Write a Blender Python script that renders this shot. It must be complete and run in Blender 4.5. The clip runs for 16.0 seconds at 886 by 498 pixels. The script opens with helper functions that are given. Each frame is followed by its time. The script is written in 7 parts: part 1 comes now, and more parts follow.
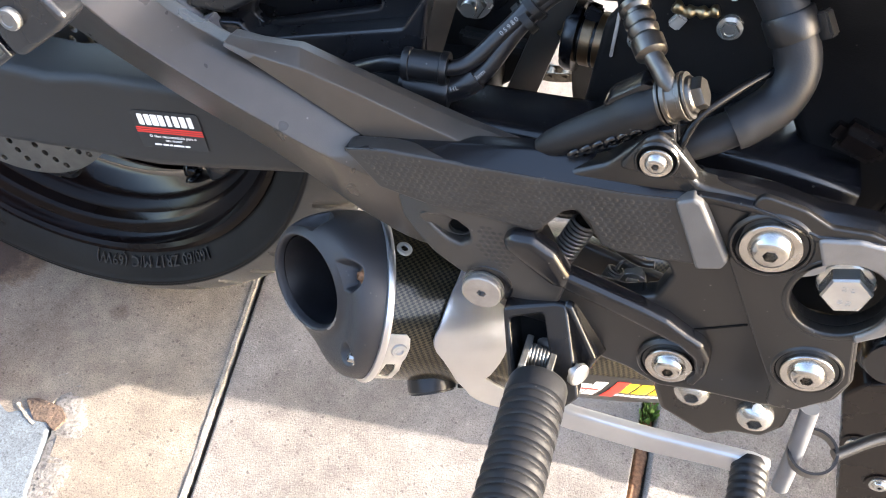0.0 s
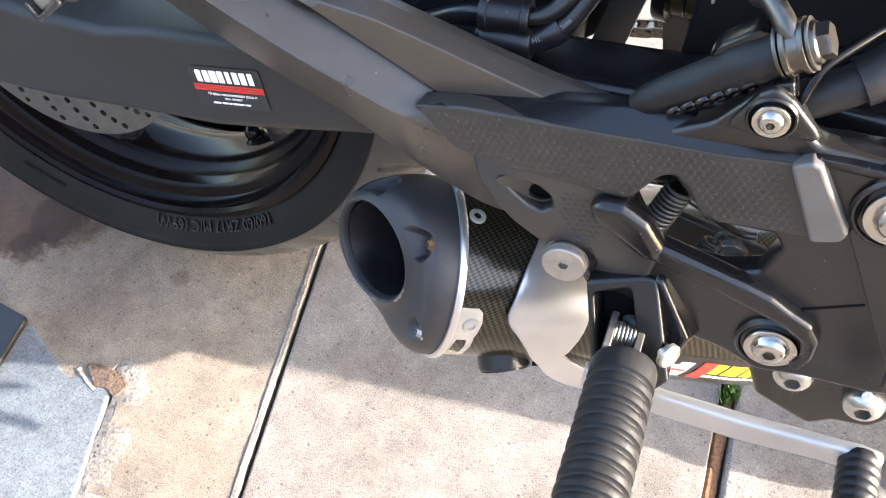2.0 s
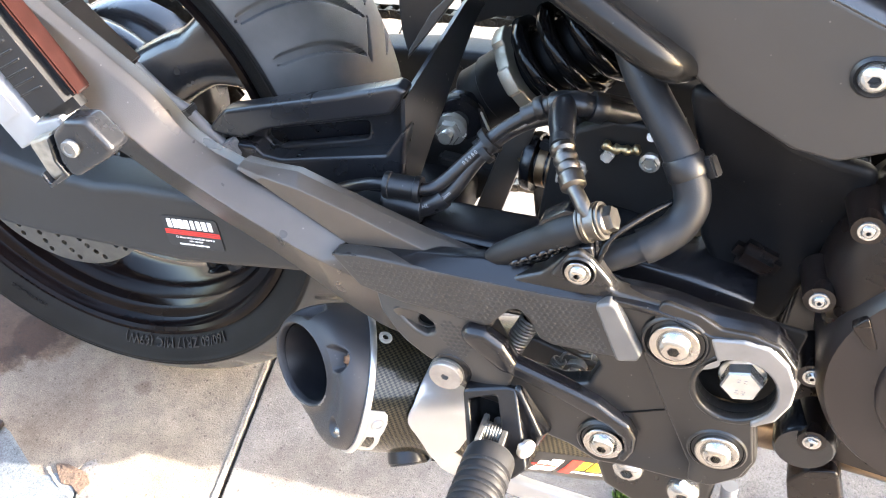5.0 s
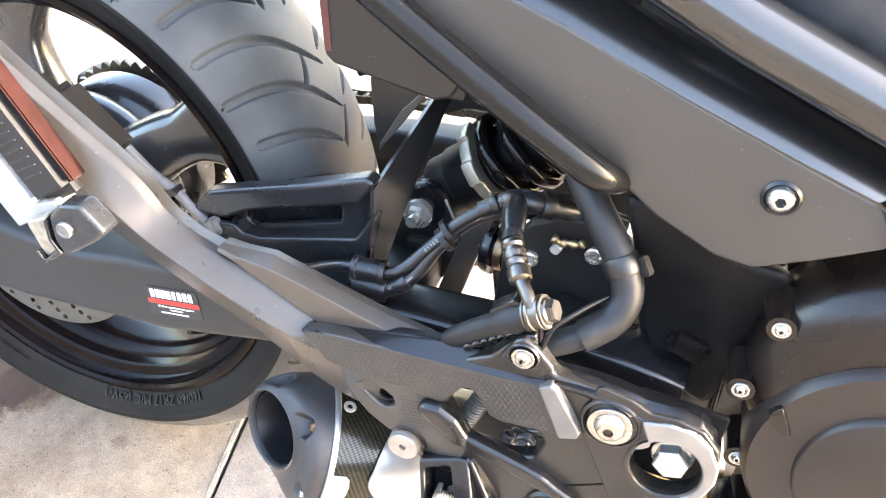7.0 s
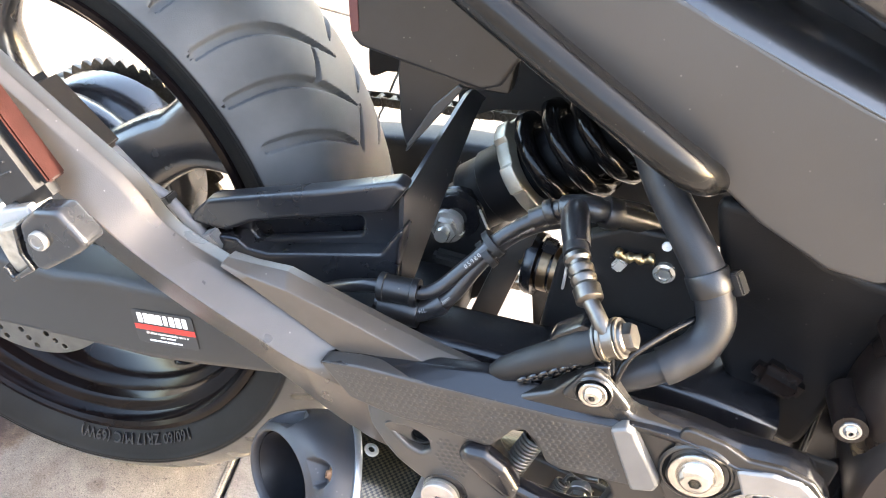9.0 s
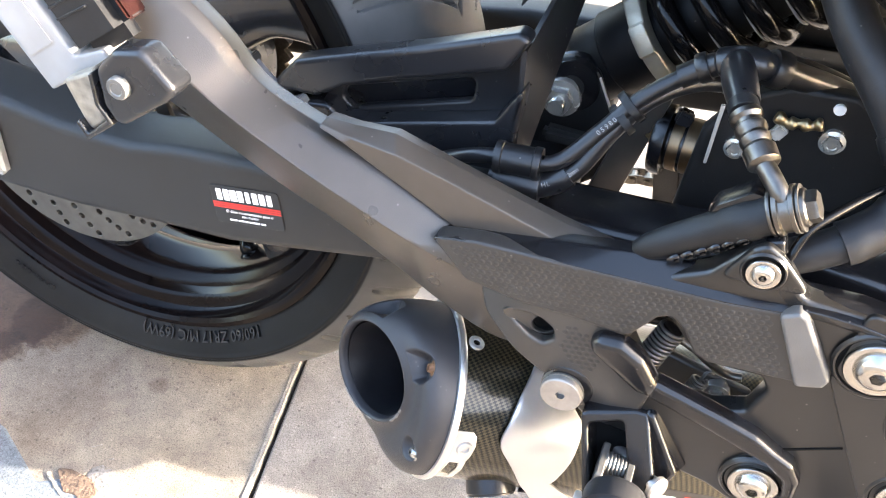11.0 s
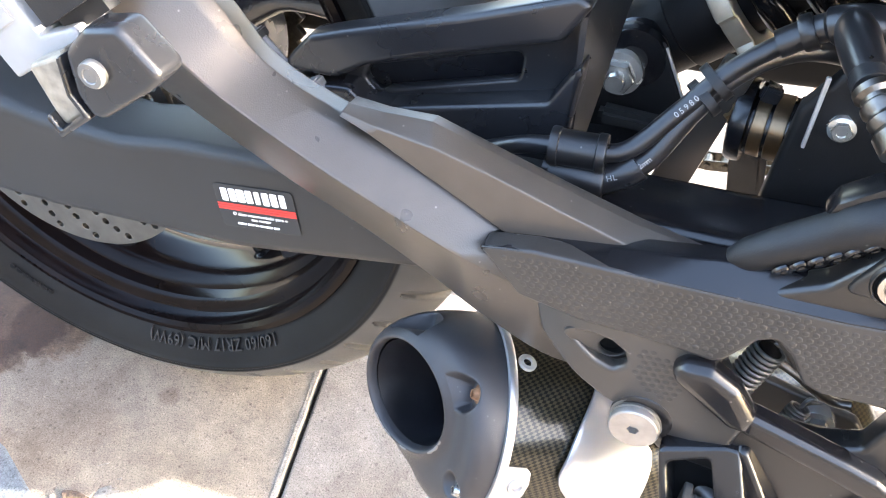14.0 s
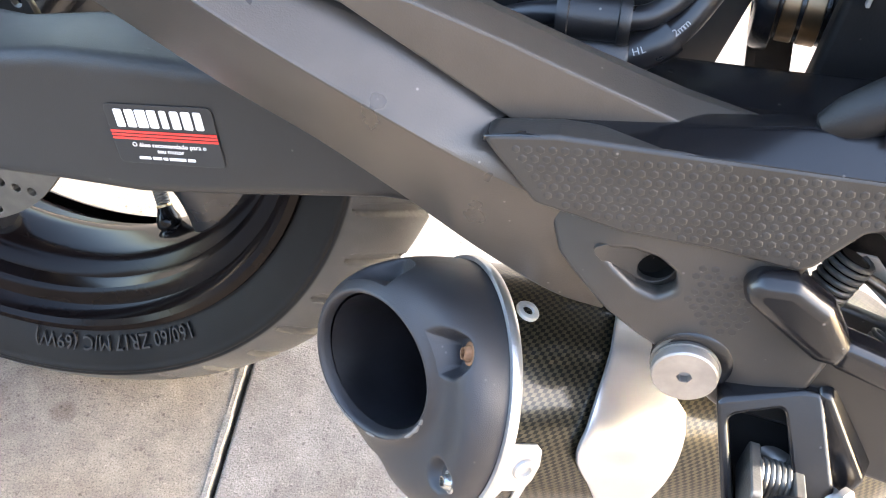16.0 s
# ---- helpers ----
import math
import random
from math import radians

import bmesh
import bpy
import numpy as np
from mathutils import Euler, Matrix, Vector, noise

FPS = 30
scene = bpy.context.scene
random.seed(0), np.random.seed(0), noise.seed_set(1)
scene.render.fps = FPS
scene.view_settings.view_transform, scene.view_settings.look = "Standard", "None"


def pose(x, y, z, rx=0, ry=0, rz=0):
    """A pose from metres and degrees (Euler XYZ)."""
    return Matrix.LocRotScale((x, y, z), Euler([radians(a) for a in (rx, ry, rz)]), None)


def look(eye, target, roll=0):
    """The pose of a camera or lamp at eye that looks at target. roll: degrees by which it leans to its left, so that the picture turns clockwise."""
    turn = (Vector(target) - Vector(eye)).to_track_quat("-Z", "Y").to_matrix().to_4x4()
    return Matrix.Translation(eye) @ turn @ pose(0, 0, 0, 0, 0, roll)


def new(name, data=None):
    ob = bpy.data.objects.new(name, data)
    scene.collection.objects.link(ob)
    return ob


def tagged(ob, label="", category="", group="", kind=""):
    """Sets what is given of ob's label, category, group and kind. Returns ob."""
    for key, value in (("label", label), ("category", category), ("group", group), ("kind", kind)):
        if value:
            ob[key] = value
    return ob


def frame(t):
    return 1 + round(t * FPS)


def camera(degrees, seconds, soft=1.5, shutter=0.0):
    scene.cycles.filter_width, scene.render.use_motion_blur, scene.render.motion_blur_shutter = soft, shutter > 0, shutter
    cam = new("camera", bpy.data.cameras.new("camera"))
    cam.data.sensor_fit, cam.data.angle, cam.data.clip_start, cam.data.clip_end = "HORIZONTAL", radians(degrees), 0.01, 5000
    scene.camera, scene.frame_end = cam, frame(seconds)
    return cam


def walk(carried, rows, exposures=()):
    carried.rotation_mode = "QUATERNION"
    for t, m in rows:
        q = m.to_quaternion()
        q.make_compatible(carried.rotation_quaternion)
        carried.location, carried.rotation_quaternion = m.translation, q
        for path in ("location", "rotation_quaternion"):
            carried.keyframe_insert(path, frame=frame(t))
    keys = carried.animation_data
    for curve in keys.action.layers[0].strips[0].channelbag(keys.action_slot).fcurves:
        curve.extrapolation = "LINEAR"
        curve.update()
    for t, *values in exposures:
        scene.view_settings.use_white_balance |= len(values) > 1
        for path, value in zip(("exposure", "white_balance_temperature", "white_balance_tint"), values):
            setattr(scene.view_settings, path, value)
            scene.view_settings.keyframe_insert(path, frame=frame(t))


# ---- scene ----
cam = camera(53.03, 16.0, 1.1)
PATH = [
    (0, (0.4673, -0.4461, 0.7908), (0.3268, 0.1402, -0.007), 5.79),
    (0.5, (0.4627, -0.4307, 0.7846), (0.294, 0.1324, -0.0244), 3.31),
    (1, (0.4622, -0.427, 0.7858), (0.2784, 0.1189, -0.0317), 1.81),
    (1.5, (0.4569, -0.4304, 0.7767), (0.2661, 0.1071, -0.0446), 1.36),
    (2, (0.4516, -0.4255, 0.7581), (0.2603, 0.1108, -0.064), 1.43),
    (2.5, (0.4587, -0.4327, 0.7702), (0.272, 0.1101, -0.0486), 2.12),
    (3, (0.4634, -0.4351, 0.777), (0.2814, 0.1128, -0.0396), 2.85),
    (3.5, (0.4681, -0.4388, 0.7872), (0.2893, 0.113, -0.0275), 3.15),
    (4, (0.4815, -0.4481, 0.8104), (0.306, 0.1145, 0.0025), 3.66),
    (4.5, (0.5091, -0.4706, 0.8446), (0.3238, 0.1303, 0.067), 4.04),
    (4.7, (0.5134, -0.4799, 0.8576), (0.3186, 0.1461, 0.1025), 4.03),
    (6.8, (0.5326, -0.5095, 0.9227), (0.3364, 0.1738, 0.2194), 6.70),
    (7, (0.5351, -0.5043, 0.9294), (0.3374, 0.1838, 0.2312), 6.85),
    (7.5, (0.5331, -0.5044, 0.9386), (0.3302, 0.1928, 0.2509), 6.91),
    (8, (0.5258, -0.4964, 0.9479), (0.3256, 0.2186, 0.278), 7.39),
    (8.5, (0.5274, -0.4891, 0.9268), (0.3342, 0.2316, 0.2609), 7.51),
    (9, (0.4802, -0.4583, 0.8554), (0.2982, 0.2579, 0.1815), 8.06),
    (9.5, (0.41, -0.4297, 0.7871), (0.219, 0.2641, 0.0928), 7.67),
    (10, (0.4327, -0.4453, 0.7846), (0.2502, 0.2215, 0.0621), 7.79),
    (10.2, (0.4313, -0.4501, 0.7863), (0.2437, 0.2123, 0.0611), 7.70),
    (12.3, (0.4275, -0.4462, 0.7681), (0.2475, 0.1875, 0.0158), 7.76),
    (12.5, (0.4262, -0.444, 0.7695), (0.25, 0.1893, 0.016), 7.93),
    (13, (0.417, -0.4448, 0.7775), (0.2399, 0.1857, 0.0217), 7.78),
    (13.5, (0.4122, -0.4191, 0.757), (0.2335, 0.2113, 0.0016), 7.32),
    (14, (0.3969, -0.3933, 0.7309), (0.2007, 0.234, -0.0228), 5.54),
    (14.5, (0.3968, -0.3876, 0.7202), (0.1878, 0.2395, -0.0302), 3.90),
    (15, (0.3947, -0.3879, 0.6745), (0.1768, 0.2403, -0.0724), 3.07),
    (15.5, (0.3721, -0.3649, 0.6271), (0.205, 0.286, -0.1135), 5.92),
    (16, (0.3621, -0.3642, 0.6248), (0.2612, 0.3101, -0.1068), 8.95),
]
EXPOSURES = [(0.0, 3.30, 6700, 12), (3.4, 3.34, 6700, 12), (4.5, 3.84, 6800, 12), (7.0, 4.49, 7200, 12), (7.6, 4.64, 7250, 12), (8.6, 4.52, 7250, 12), (9.2, 4.34, 7250, 12), (10.0, 4.0, 7150, 12), (12.5, 3.96, 6900, 12), (13.6, 4.12, 6850, 12), (14.5, 4.31, 6850, 12), (15.5, 4.13, 6800, 12), (16.0, 4.03, 6800, 12)]
walk(cam, [(t, look(eye, target, roll)) for t, eye, target, roll in PATH], EXPOSURES)

# ---- light: open sky, and a sun ahead of the machine; an added front mass shades its rear half ----
SUN_ELEV, SUN_AZ = radians(21.0), radians(8.5)      # azimuth from +x towards +y
world = bpy.data.worlds.new("sky")
scene.world = world
world.use_nodes = True
wn = world.node_tree
sky = wn.nodes.new("ShaderNodeTexSky")
sky.sky_type, sky.sun_disc, sky.dust_density = "NISHITA", False, 3.0
sky.sun_elevation, sky.sun_rotation = SUN_ELEV, radians(90) - SUN_AZ
wn.links.new(sky.outputs[0], wn.nodes["Background"].inputs[0])
wn.nodes["Background"].inputs[1].default_value = 0.15
sun_data = bpy.data.lights.new("sun", "SUN")
sun_data.energy, sun_data.angle, sun_data.color = 2.9, radians(0.55), (1.0, 0.93, 0.83)
sun = new("sun", sun_data)
toward_sun = Vector((math.cos(SUN_ELEV) * math.cos(SUN_AZ), math.cos(SUN_ELEV) * math.sin(SUN_AZ), math.sin(SUN_ELEV)))
sun.matrix_world = look(toward_sun * 20, (0, 0, 0))


# ---- materials ----
def node_mat(name):
    m = bpy.data.materials.new(name)
    m.use_nodes = True
    return m, m.node_tree.nodes, m.node_tree.links, m.node_tree.nodes["Principled BSDF"]


def surf(name, color, rough=0.5, metal=0.0, var=0.15, scale=60.0, bump=0.1, grain=900.0, spec=0.5, coat=0.0, dust=0.0):
    """Two scales of variation: slow tone and gloss changes, and a fine grain as relief; dust: light specks on it."""
    m, n, l, p = node_mat(name)
    tc = n.new("ShaderNodeTexCoord")
    slow, fine = n.new("ShaderNodeTexNoise"), n.new("ShaderNodeTexNoise")
    for t, s, d in ((slow, scale, 4), (fine, grain, 2)):
        t.inputs["Scale"].default_value, t.inputs["Detail"].default_value = s, d
        l.new(tc.outputs["Object"], t.inputs["Vector"])
    ramp = n.new("ShaderNodeValToRGB")
    ramp.color_ramp.elements[0].position, ramp.color_ramp.elements[1].position = 0.3, 0.7
    ramp.color_ramp.elements[0].color = (*[c * (1 - var) for c in color], 1)
    ramp.color_ramp.elements[1].color = (*[min(1, c * (1 + var)) for c in color], 1)
    l.new(slow.outputs[0], ramp.inputs[0])
    col = ramp.outputs[0]
    if dust:
        spk = n.new("ShaderNodeTexVoronoi")
        spk.inputs["Scale"].default_value = 110
        l.new(tc.outputs["Object"], spk.inputs["Vector"])
        cut = n.new("ShaderNodeMapRange")
        cut.inputs[1].default_value, cut.inputs[2].default_value, cut.inputs[3].default_value, cut.inputs[4].default_value = 0.03, 0.07, dust, 0.0
        l.new(spk.outputs[0], cut.inputs[0])
        mix = n.new("ShaderNodeMix")
        mix.data_type = "RGBA"
        mix.inputs[7].default_value = (0.45, 0.42, 0.38, 1)
        l.new(cut.outputs[0], mix.inputs[0])
        l.new(col, mix.inputs[6])
        col = mix.outputs[2]
    l.new(col, p.inputs["Base Color"])
    mr = n.new("ShaderNodeMapRange")
    mr.inputs[3].default_value, mr.inputs[4].default_value = max(0.03, rough - 0.08), min(1, rough + 0.08)
    l.new(slow.outputs[0], mr.inputs[0])
    l.new(mr.outputs[0], p.inputs["Roughness"])
    p.inputs["Metallic"].default_value = metal
    p.inputs["Specular IOR Level"].default_value = spec
    p.inputs["Coat Weight"].default_value = coat
    p.inputs["Coat Roughness"].default_value = 0.12
    if bump:
        b = n.new("ShaderNodeBump")
        b.inputs["Strength"].default_value, b.inputs["Distance"].default_value = bump, 0.0006
        l.new(fine.outputs[0], b.inputs["Height"])
        l.new(b.outputs[0], p.inputs["Normal"])
    return m


M_GUN = surf("gunmetal_paint", (0.078, 0.070, 0.0625), 0.30, 0.55, 0.12, 30, 0.14, 1500, dust=0.25)
M_BLACK = surf("black_satin_paint", (0.0060, 0.0060, 0.0070), 0.24, 0.0, 0.15, 40, 0.04, 1200, dust=0.16)
M_PLASTIC = surf("black_plastic", (0.0075, 0.0075, 0.0082), 0.36, 0.0, 0.2, 50, 0.12, 1400, dust=0.2)
M_PAD = surf("charcoal_moulded_plastic", (0.022, 0.021, 0.020), 0.38, 0.0, 0.15, 60, 0.12, 1600, dust=0.25)
M_STAY = surf("charcoal_stay_paint", (0.045, 0.0415, 0.038), 0.33, 0.3, 0.12, 40, 0.12, 1500, dust=0.2)
M_SWING = surf("swingarm_paint", (0.0205, 0.0205, 0.0205), 0.46, 0.1, 0.12, 25, 0.2, 1500, spec=0.34, dust=0.1)
M_GREY = surf("pale_grey", (0.21, 0.203, 0.196), 0.42, 0.6, 0.12, 60, 0.2, 1200)
M_TIP = surf("grey_moulded_tip", (0.115, 0.112, 0.108), 0.42, 0.3, 0.10, 60, 0.2, 1200)
M_STEEL = surf("bright_steel", (0.44, 0.425, 0.40), 0.24, 1.0, 0.12, 120, 0.08, 900)
M_ZINC = surf("zinc_plated_steel", (0.125, 0.115, 0.104), 0.36, 1.0, 0.2, 150, 0.15, 900)
M_ALU = surf("satin_aluminium", (0.56, 0.56, 0.56), 0.34, 0.9, 0.08, 30, 0.12, 1800)
M_RUBBER = surf("black_rubber", (0.0125, 0.0128, 0.0142), 0.44, 0.0, 0.2, 80, 0.15, 900, spec=0.3, dust=0.12)
M_HOSE = surf("black_hose", (0.0105, 0.0105, 0.0118), 0.30, 0.0, 0.2, 80, 0.04, 900)
M_CAP = surf("matt_black_coating", (0.0196, 0.0196, 0.0224), 0.50, 0.0, 0.15, 50, 0.2, 2500, dust=0.1)
M_SOOT = surf("sooty_steel", (0.010, 0.010, 0.012), 0.33, 0.2, 0.4, 60, 0.12, 400)
M_SILVER = surf("silver_paint", (0.44, 0.443, 0.447), 0.32, 0.7, 0.05, 40, 0.03, 2200)
M_RIM = surf("rim_gloss_black", (0.004, 0.0038, 0.004), 0.15, 0.0, 0.25, 30, 0.03, 700, spec=0.16, coat=0.06)
M_WHEEL = surf("wheel_gloss_black", (0.0052, 0.0034, 0.0033), 0.17, 0.0, 0.25, 30, 0.03, 700, spec=0.085, coat=0.02)
M_DISC = surf("brake_disc_steel", (0.15, 0.1387, 0.1237), 0.36, 0.9, 0.15, 90, 0.15, 500)
M_BRASS = surf("golden_zinc", (0.42, 0.33, 0.20), 0.35, 1.0, 0.25, 150, 0.2, 900)
M_COLLAR = surf("yellowed_alloy", (0.30, 0.275, 0.225), 0.40, 0.6, 0.2, 60, 0.3, 700)
M_COPPER = surf("bronze_metal", (0.22, 0.15, 0.09), 0.33, 0.9, 0.25, 60, 0.1, 900)
M_ENGINE = surf("engine_cover_paint", (0.0085, 0.0055, 0.0046), 0.28, 0.0, 0.2, 30, 0.15, 1200, spec=0.32)
M_SEAT = surf("grey_black_vinyl", (0.058, 0.058, 0.062), 0.42, 0.0, 0.08, 20, 0.12, 900)
M_RUST = surf("rusty_brown", (0.20, 0.10, 0.05), 0.75, 0.2, 0.4, 300, 0.5, 600)
M_WHITE = surf("white_ink", (0.80, 0.80, 0.78), 0.45, 0.0, 0.04, 60, 0.0)
M_RED = surf("red_ink", (0.62, 0.035, 0.025), 0.40, 0.0, 0.05, 60, 0.0)
M_YELLOW = surf("yellow_ink", (0.80, 0.55, 0.02), 0.40, 0.0, 0.05, 60, 0.0)
M_INK = surf("black_ink", (0.012, 0.012, 0.013), 0.30, 0.0, 0.1, 60, 0.05, 700)
M_GREEN = surf("moss_green", (0.09, 0.16, 0.03), 0.7, 0.0, 0.4, 400, 0.0)
# near-black that stands for the shade in holes, recesses and the cover seam
M_SHADE = surf("shade_black", (0.004, 0.004, 0.004), 0.8, 0.0, 0.1, 60, 0.0, spec=0.1)
# reddish reflection on the peg rubber, put into a colour
M_DRED = surf("dark_red_reflection", (0.013, 0.0032, 0.0025), 0.35, 0.0, 0.3, 90, 0.2, 900, spec=0.15)
M_SATIN = surf("satin_cast_plate", (0.011, 0.0103, 0.0098), 0.30, 0.0, 0.12, 40, 0.06, 1500, dust=0.22)
M_PANEL = surf("matt_side_panel", (0.0300, 0.0284, 0.0270), 0.40, 0.0, 0.08, 15, 0.10, 1600, dust=0.15)
M_PIN = surf("grey_pin_steel", (0.16, 0.16, 0.157), 0.38, 0.6, 0.15, 120, 0.1, 900)
M_CAPSCREW = surf("dull_silver_screw", (0.33, 0.315, 0.30), 0.38, 0.8, 0.15, 120, 0.15, 900)
M_BEIGE = surf("worn_beige_alloy", (0.255, 0.225, 0.18), 0.5, 0.3, 0.35, 140, 0.5, 500)
M_DULL = surf("dull_grey_steel", (0.12, 0.1162, 0.1087), 0.45, 0.7, 0.2, 150, 0.3, 700)
M_COVER = surf("grey_engine_cover", (0.019, 0.0140, 0.0122), 0.34, 0.0, 0.12, 30, 0.2, 1200, spec=0.32)
M_BOLT = surf("bright_bolt_plating", (0.4368, 0.429, 0.4056), 0.24, 0.85, 0.07, 90, 0.06, 900)
M_LETTER = surf("raised_tyre_lettering", (0.010, 0.010, 0.0105), 0.5, 0.0, 0.2, 90, 0.2, 900)
M_RAIL = surf("black_frame_enamel", (0.0063, 0.0064, 0.007), 0.22, 0.0, 0.06, 8, 0.06, 1400, spec=0.7, coat=0.3, dust=0.06)
M_GUARD = surf("blue_black_moulding", (0.0105, 0.0112, 0.0135), 0.28, 0.0, 0.12, 30, 0.05, 1500, dust=0.15)
M_SHEET = surf("grey_blue_moulding", (0.0125, 0.0135, 0.016), 0.34, 0.0, 0.12, 30, 0.05, 1500, dust=0.15)
# the wheel's black, lightened and tinted blue for the sky that spokes reflect
M_SPOKE = surf("wheel_black_sky_tint", (0.0136, 0.0144, 0.0168), 0.27, 0.0, 0.08, 20, 0.10, 1200, coat=0.4)
M_MATT = surf("matt_black_paint", (0.006, 0.006, 0.0065), 0.52, 0.0, 0.2, 40, 0.2, 1200, spec=0.35, dust=0.15)
M_DEEP = surf("dull_black_moulding", (0.005, 0.005, 0.0055), 0.5, 0.0, 0.2, 40, 0.2, 1200, spec=0.14, dust=0.08)
M_FLANGE = surf("pale_zinc_flange_bolt", (0.50, 0.48, 0.44), 0.24, 0.72, 0.10, 120, 0.08, 900)
M_CABLE = surf("grey_cable_sheath", (0.12, 0.1237, 0.1312), 0.45, 0.0, 0.15, 80, 0.2, 900)
M_STRIP = surf("dull_red", (0.075, 0.018, 0.018), 0.45, 0.0, 0.15, 60, 0.1, 900)
M_STAR = surf("grey_print", (0.24, 0.24, 0.24), 0.5, 0.0, 0.1, 60, 0.0)
M_CHAINS = surf("oily_chain_steel", (0.13, 0.115, 0.095), 0.35, 0.9, 0.3, 300, 0.2, 900)
M_PALE = surf("pale_weathered_alloy", (0.4464, 0.432, 0.4032), 0.45, 0.5, 0.2, 60, 0.3, 700)


M_TANK = surf("textured_tank_plastic", (0.022, 0.022, 0.024), 0.42, 0.0, 0.2, 60, 0.35, 420)


def carbon():
    """Twill weave: slanted rows of short fibre floats under clear lacquer."""
    m, n, l, p = node_mat("carbon_fibre_weave")
    tc, chk = n.new("ShaderNodeTexCoord"), n.new("ShaderNodeTexChecker")
    sep, com, add = n.new("ShaderNodeSeparateXYZ"), n.new("ShaderNodeCombineXYZ"), n.new("ShaderNodeMath")
    l.new(tc.outputs["UV"], sep.inputs[0])
    add.operation, add.inputs[1].default_value = "MULTIPLY_ADD", 0.5
    l.new(sep.outputs[0], add.inputs[0])
    l.new(sep.outputs[1], add.inputs[2])
    l.new(sep.outputs[0], com.inputs[0])
    l.new(add.outputs[0], com.inputs[1])
    chk.inputs["Scale"].default_value = 1 / 0.0020
    chk.inputs["Color1"].default_value, chk.inputs["Color2"].default_value = (0.006, 0.0055, 0.0045, 1), (0.085, 0.072, 0.042, 1)
    l.new(com.outputs[0], chk.inputs[0])
    ns = n.new("ShaderNodeTexNoise")
    ns.inputs["Scale"].default_value = 420
    l.new(tc.outputs["UV"], ns.inputs[0])
    mul = n.new("ShaderNodeMix")
    mul.data_type, mul.blend_type = "RGBA", "MULTIPLY"
    mul.inputs[0].default_value = 0.8
    l.new(chk.outputs[0], mul.inputs[6])
    l.new(ns.outputs[0], mul.inputs[7])
    l.new(mul.outputs[2], p.inputs["Base Color"])
    b = n.new("ShaderNodeBump")
    b.inputs["Strength"].default_value, b.inputs["Distance"].default_value = 0.35, 0.0003
    l.new(chk.outputs[1], b.inputs["Height"])
    l.new(b.outputs[0], p.inputs["Normal"])
    p.inputs["Metallic"].default_value, p.inputs["Roughness"].default_value = 0.55, 0.30
    p.inputs["Coat Weight"].default_value, p.inputs["Coat Roughness"].default_value = 0.35, 0.08
    return m


M_CARBON = carbon()


def tyre_rubber():
    m, n, l, p = node_mat("tyre_rubber")
    tc, a, b = n.new("ShaderNodeTexCoord"), n.new("ShaderNodeTexNoise"), n.new("ShaderNodeTexNoise")
    a.inputs["Scale"].default_value, a.inputs["Detail"].default_value = 14, 5
    b.inputs["Scale"].default_value, b.inputs["Detail"].default_value = 1100, 3
    for t in (a, b):
        l.new(tc.outputs["Object"], t.inputs[0])
    def tone(dark, light):
        r = n.new("ShaderNodeValToRGB")
        r.color_ramp.elements[0].position, r.color_ramp.elements[1].position = 0.35, 0.7
        r.color_ramp.elements[0].color, r.color_ramp.elements[1].color = (*dark, 1), (*light, 1)
        l.new(a.outputs[0], r.inputs[0])
        return r.outputs[0]

    # dusty tread, cleaner black sidewall: told apart by the distance from the axle
    flat = n.new("ShaderNodeVectorMath")
    flat.operation = "MULTIPLY"
    flat.inputs[1].default_value = (1, 1, 0)
    l.new(tc.outputs["Object"], flat.inputs[0])
    size = n.new("ShaderNodeVectorMath")
    size.operation = "LENGTH"
    l.new(flat.outputs[0], size.inputs[0])
    edge = n.new("ShaderNodeMapRange")
    edge.inputs[1].default_value, edge.inputs[2].default_value = 0.2622, 0.2634
    l.new(size.outputs["Value"], edge.inputs[0])
    groove = n.new("ShaderNodeMix")
    groove.data_type = "RGBA"
    l.new(edge.outputs[0], groove.inputs[0])
    l.new(tone((0.006, 0.006, 0.0062), (0.011, 0.0108, 0.0105)), groove.inputs[6])
    l.new(tone((0.058, 0.059, 0.060), (0.110, 0.108, 0.105)), groove.inputs[7])
    l.new(groove.outputs[2], p.inputs["Base Color"])
    bp = n.new("ShaderNodeBump")
    bp.inputs["Strength"].default_value, bp.inputs["Distance"].default_value = 0.25, 0.0005
    l.new(b.outputs[0], bp.inputs["Height"])
    l.new(bp.outputs[0], p.inputs["Normal"])
    p.inputs["Roughness"].default_value = 0.50
    p.inputs["Specular IOR Level"].default_value = 0.16
    return m


M_TYRE = tyre_rubber()


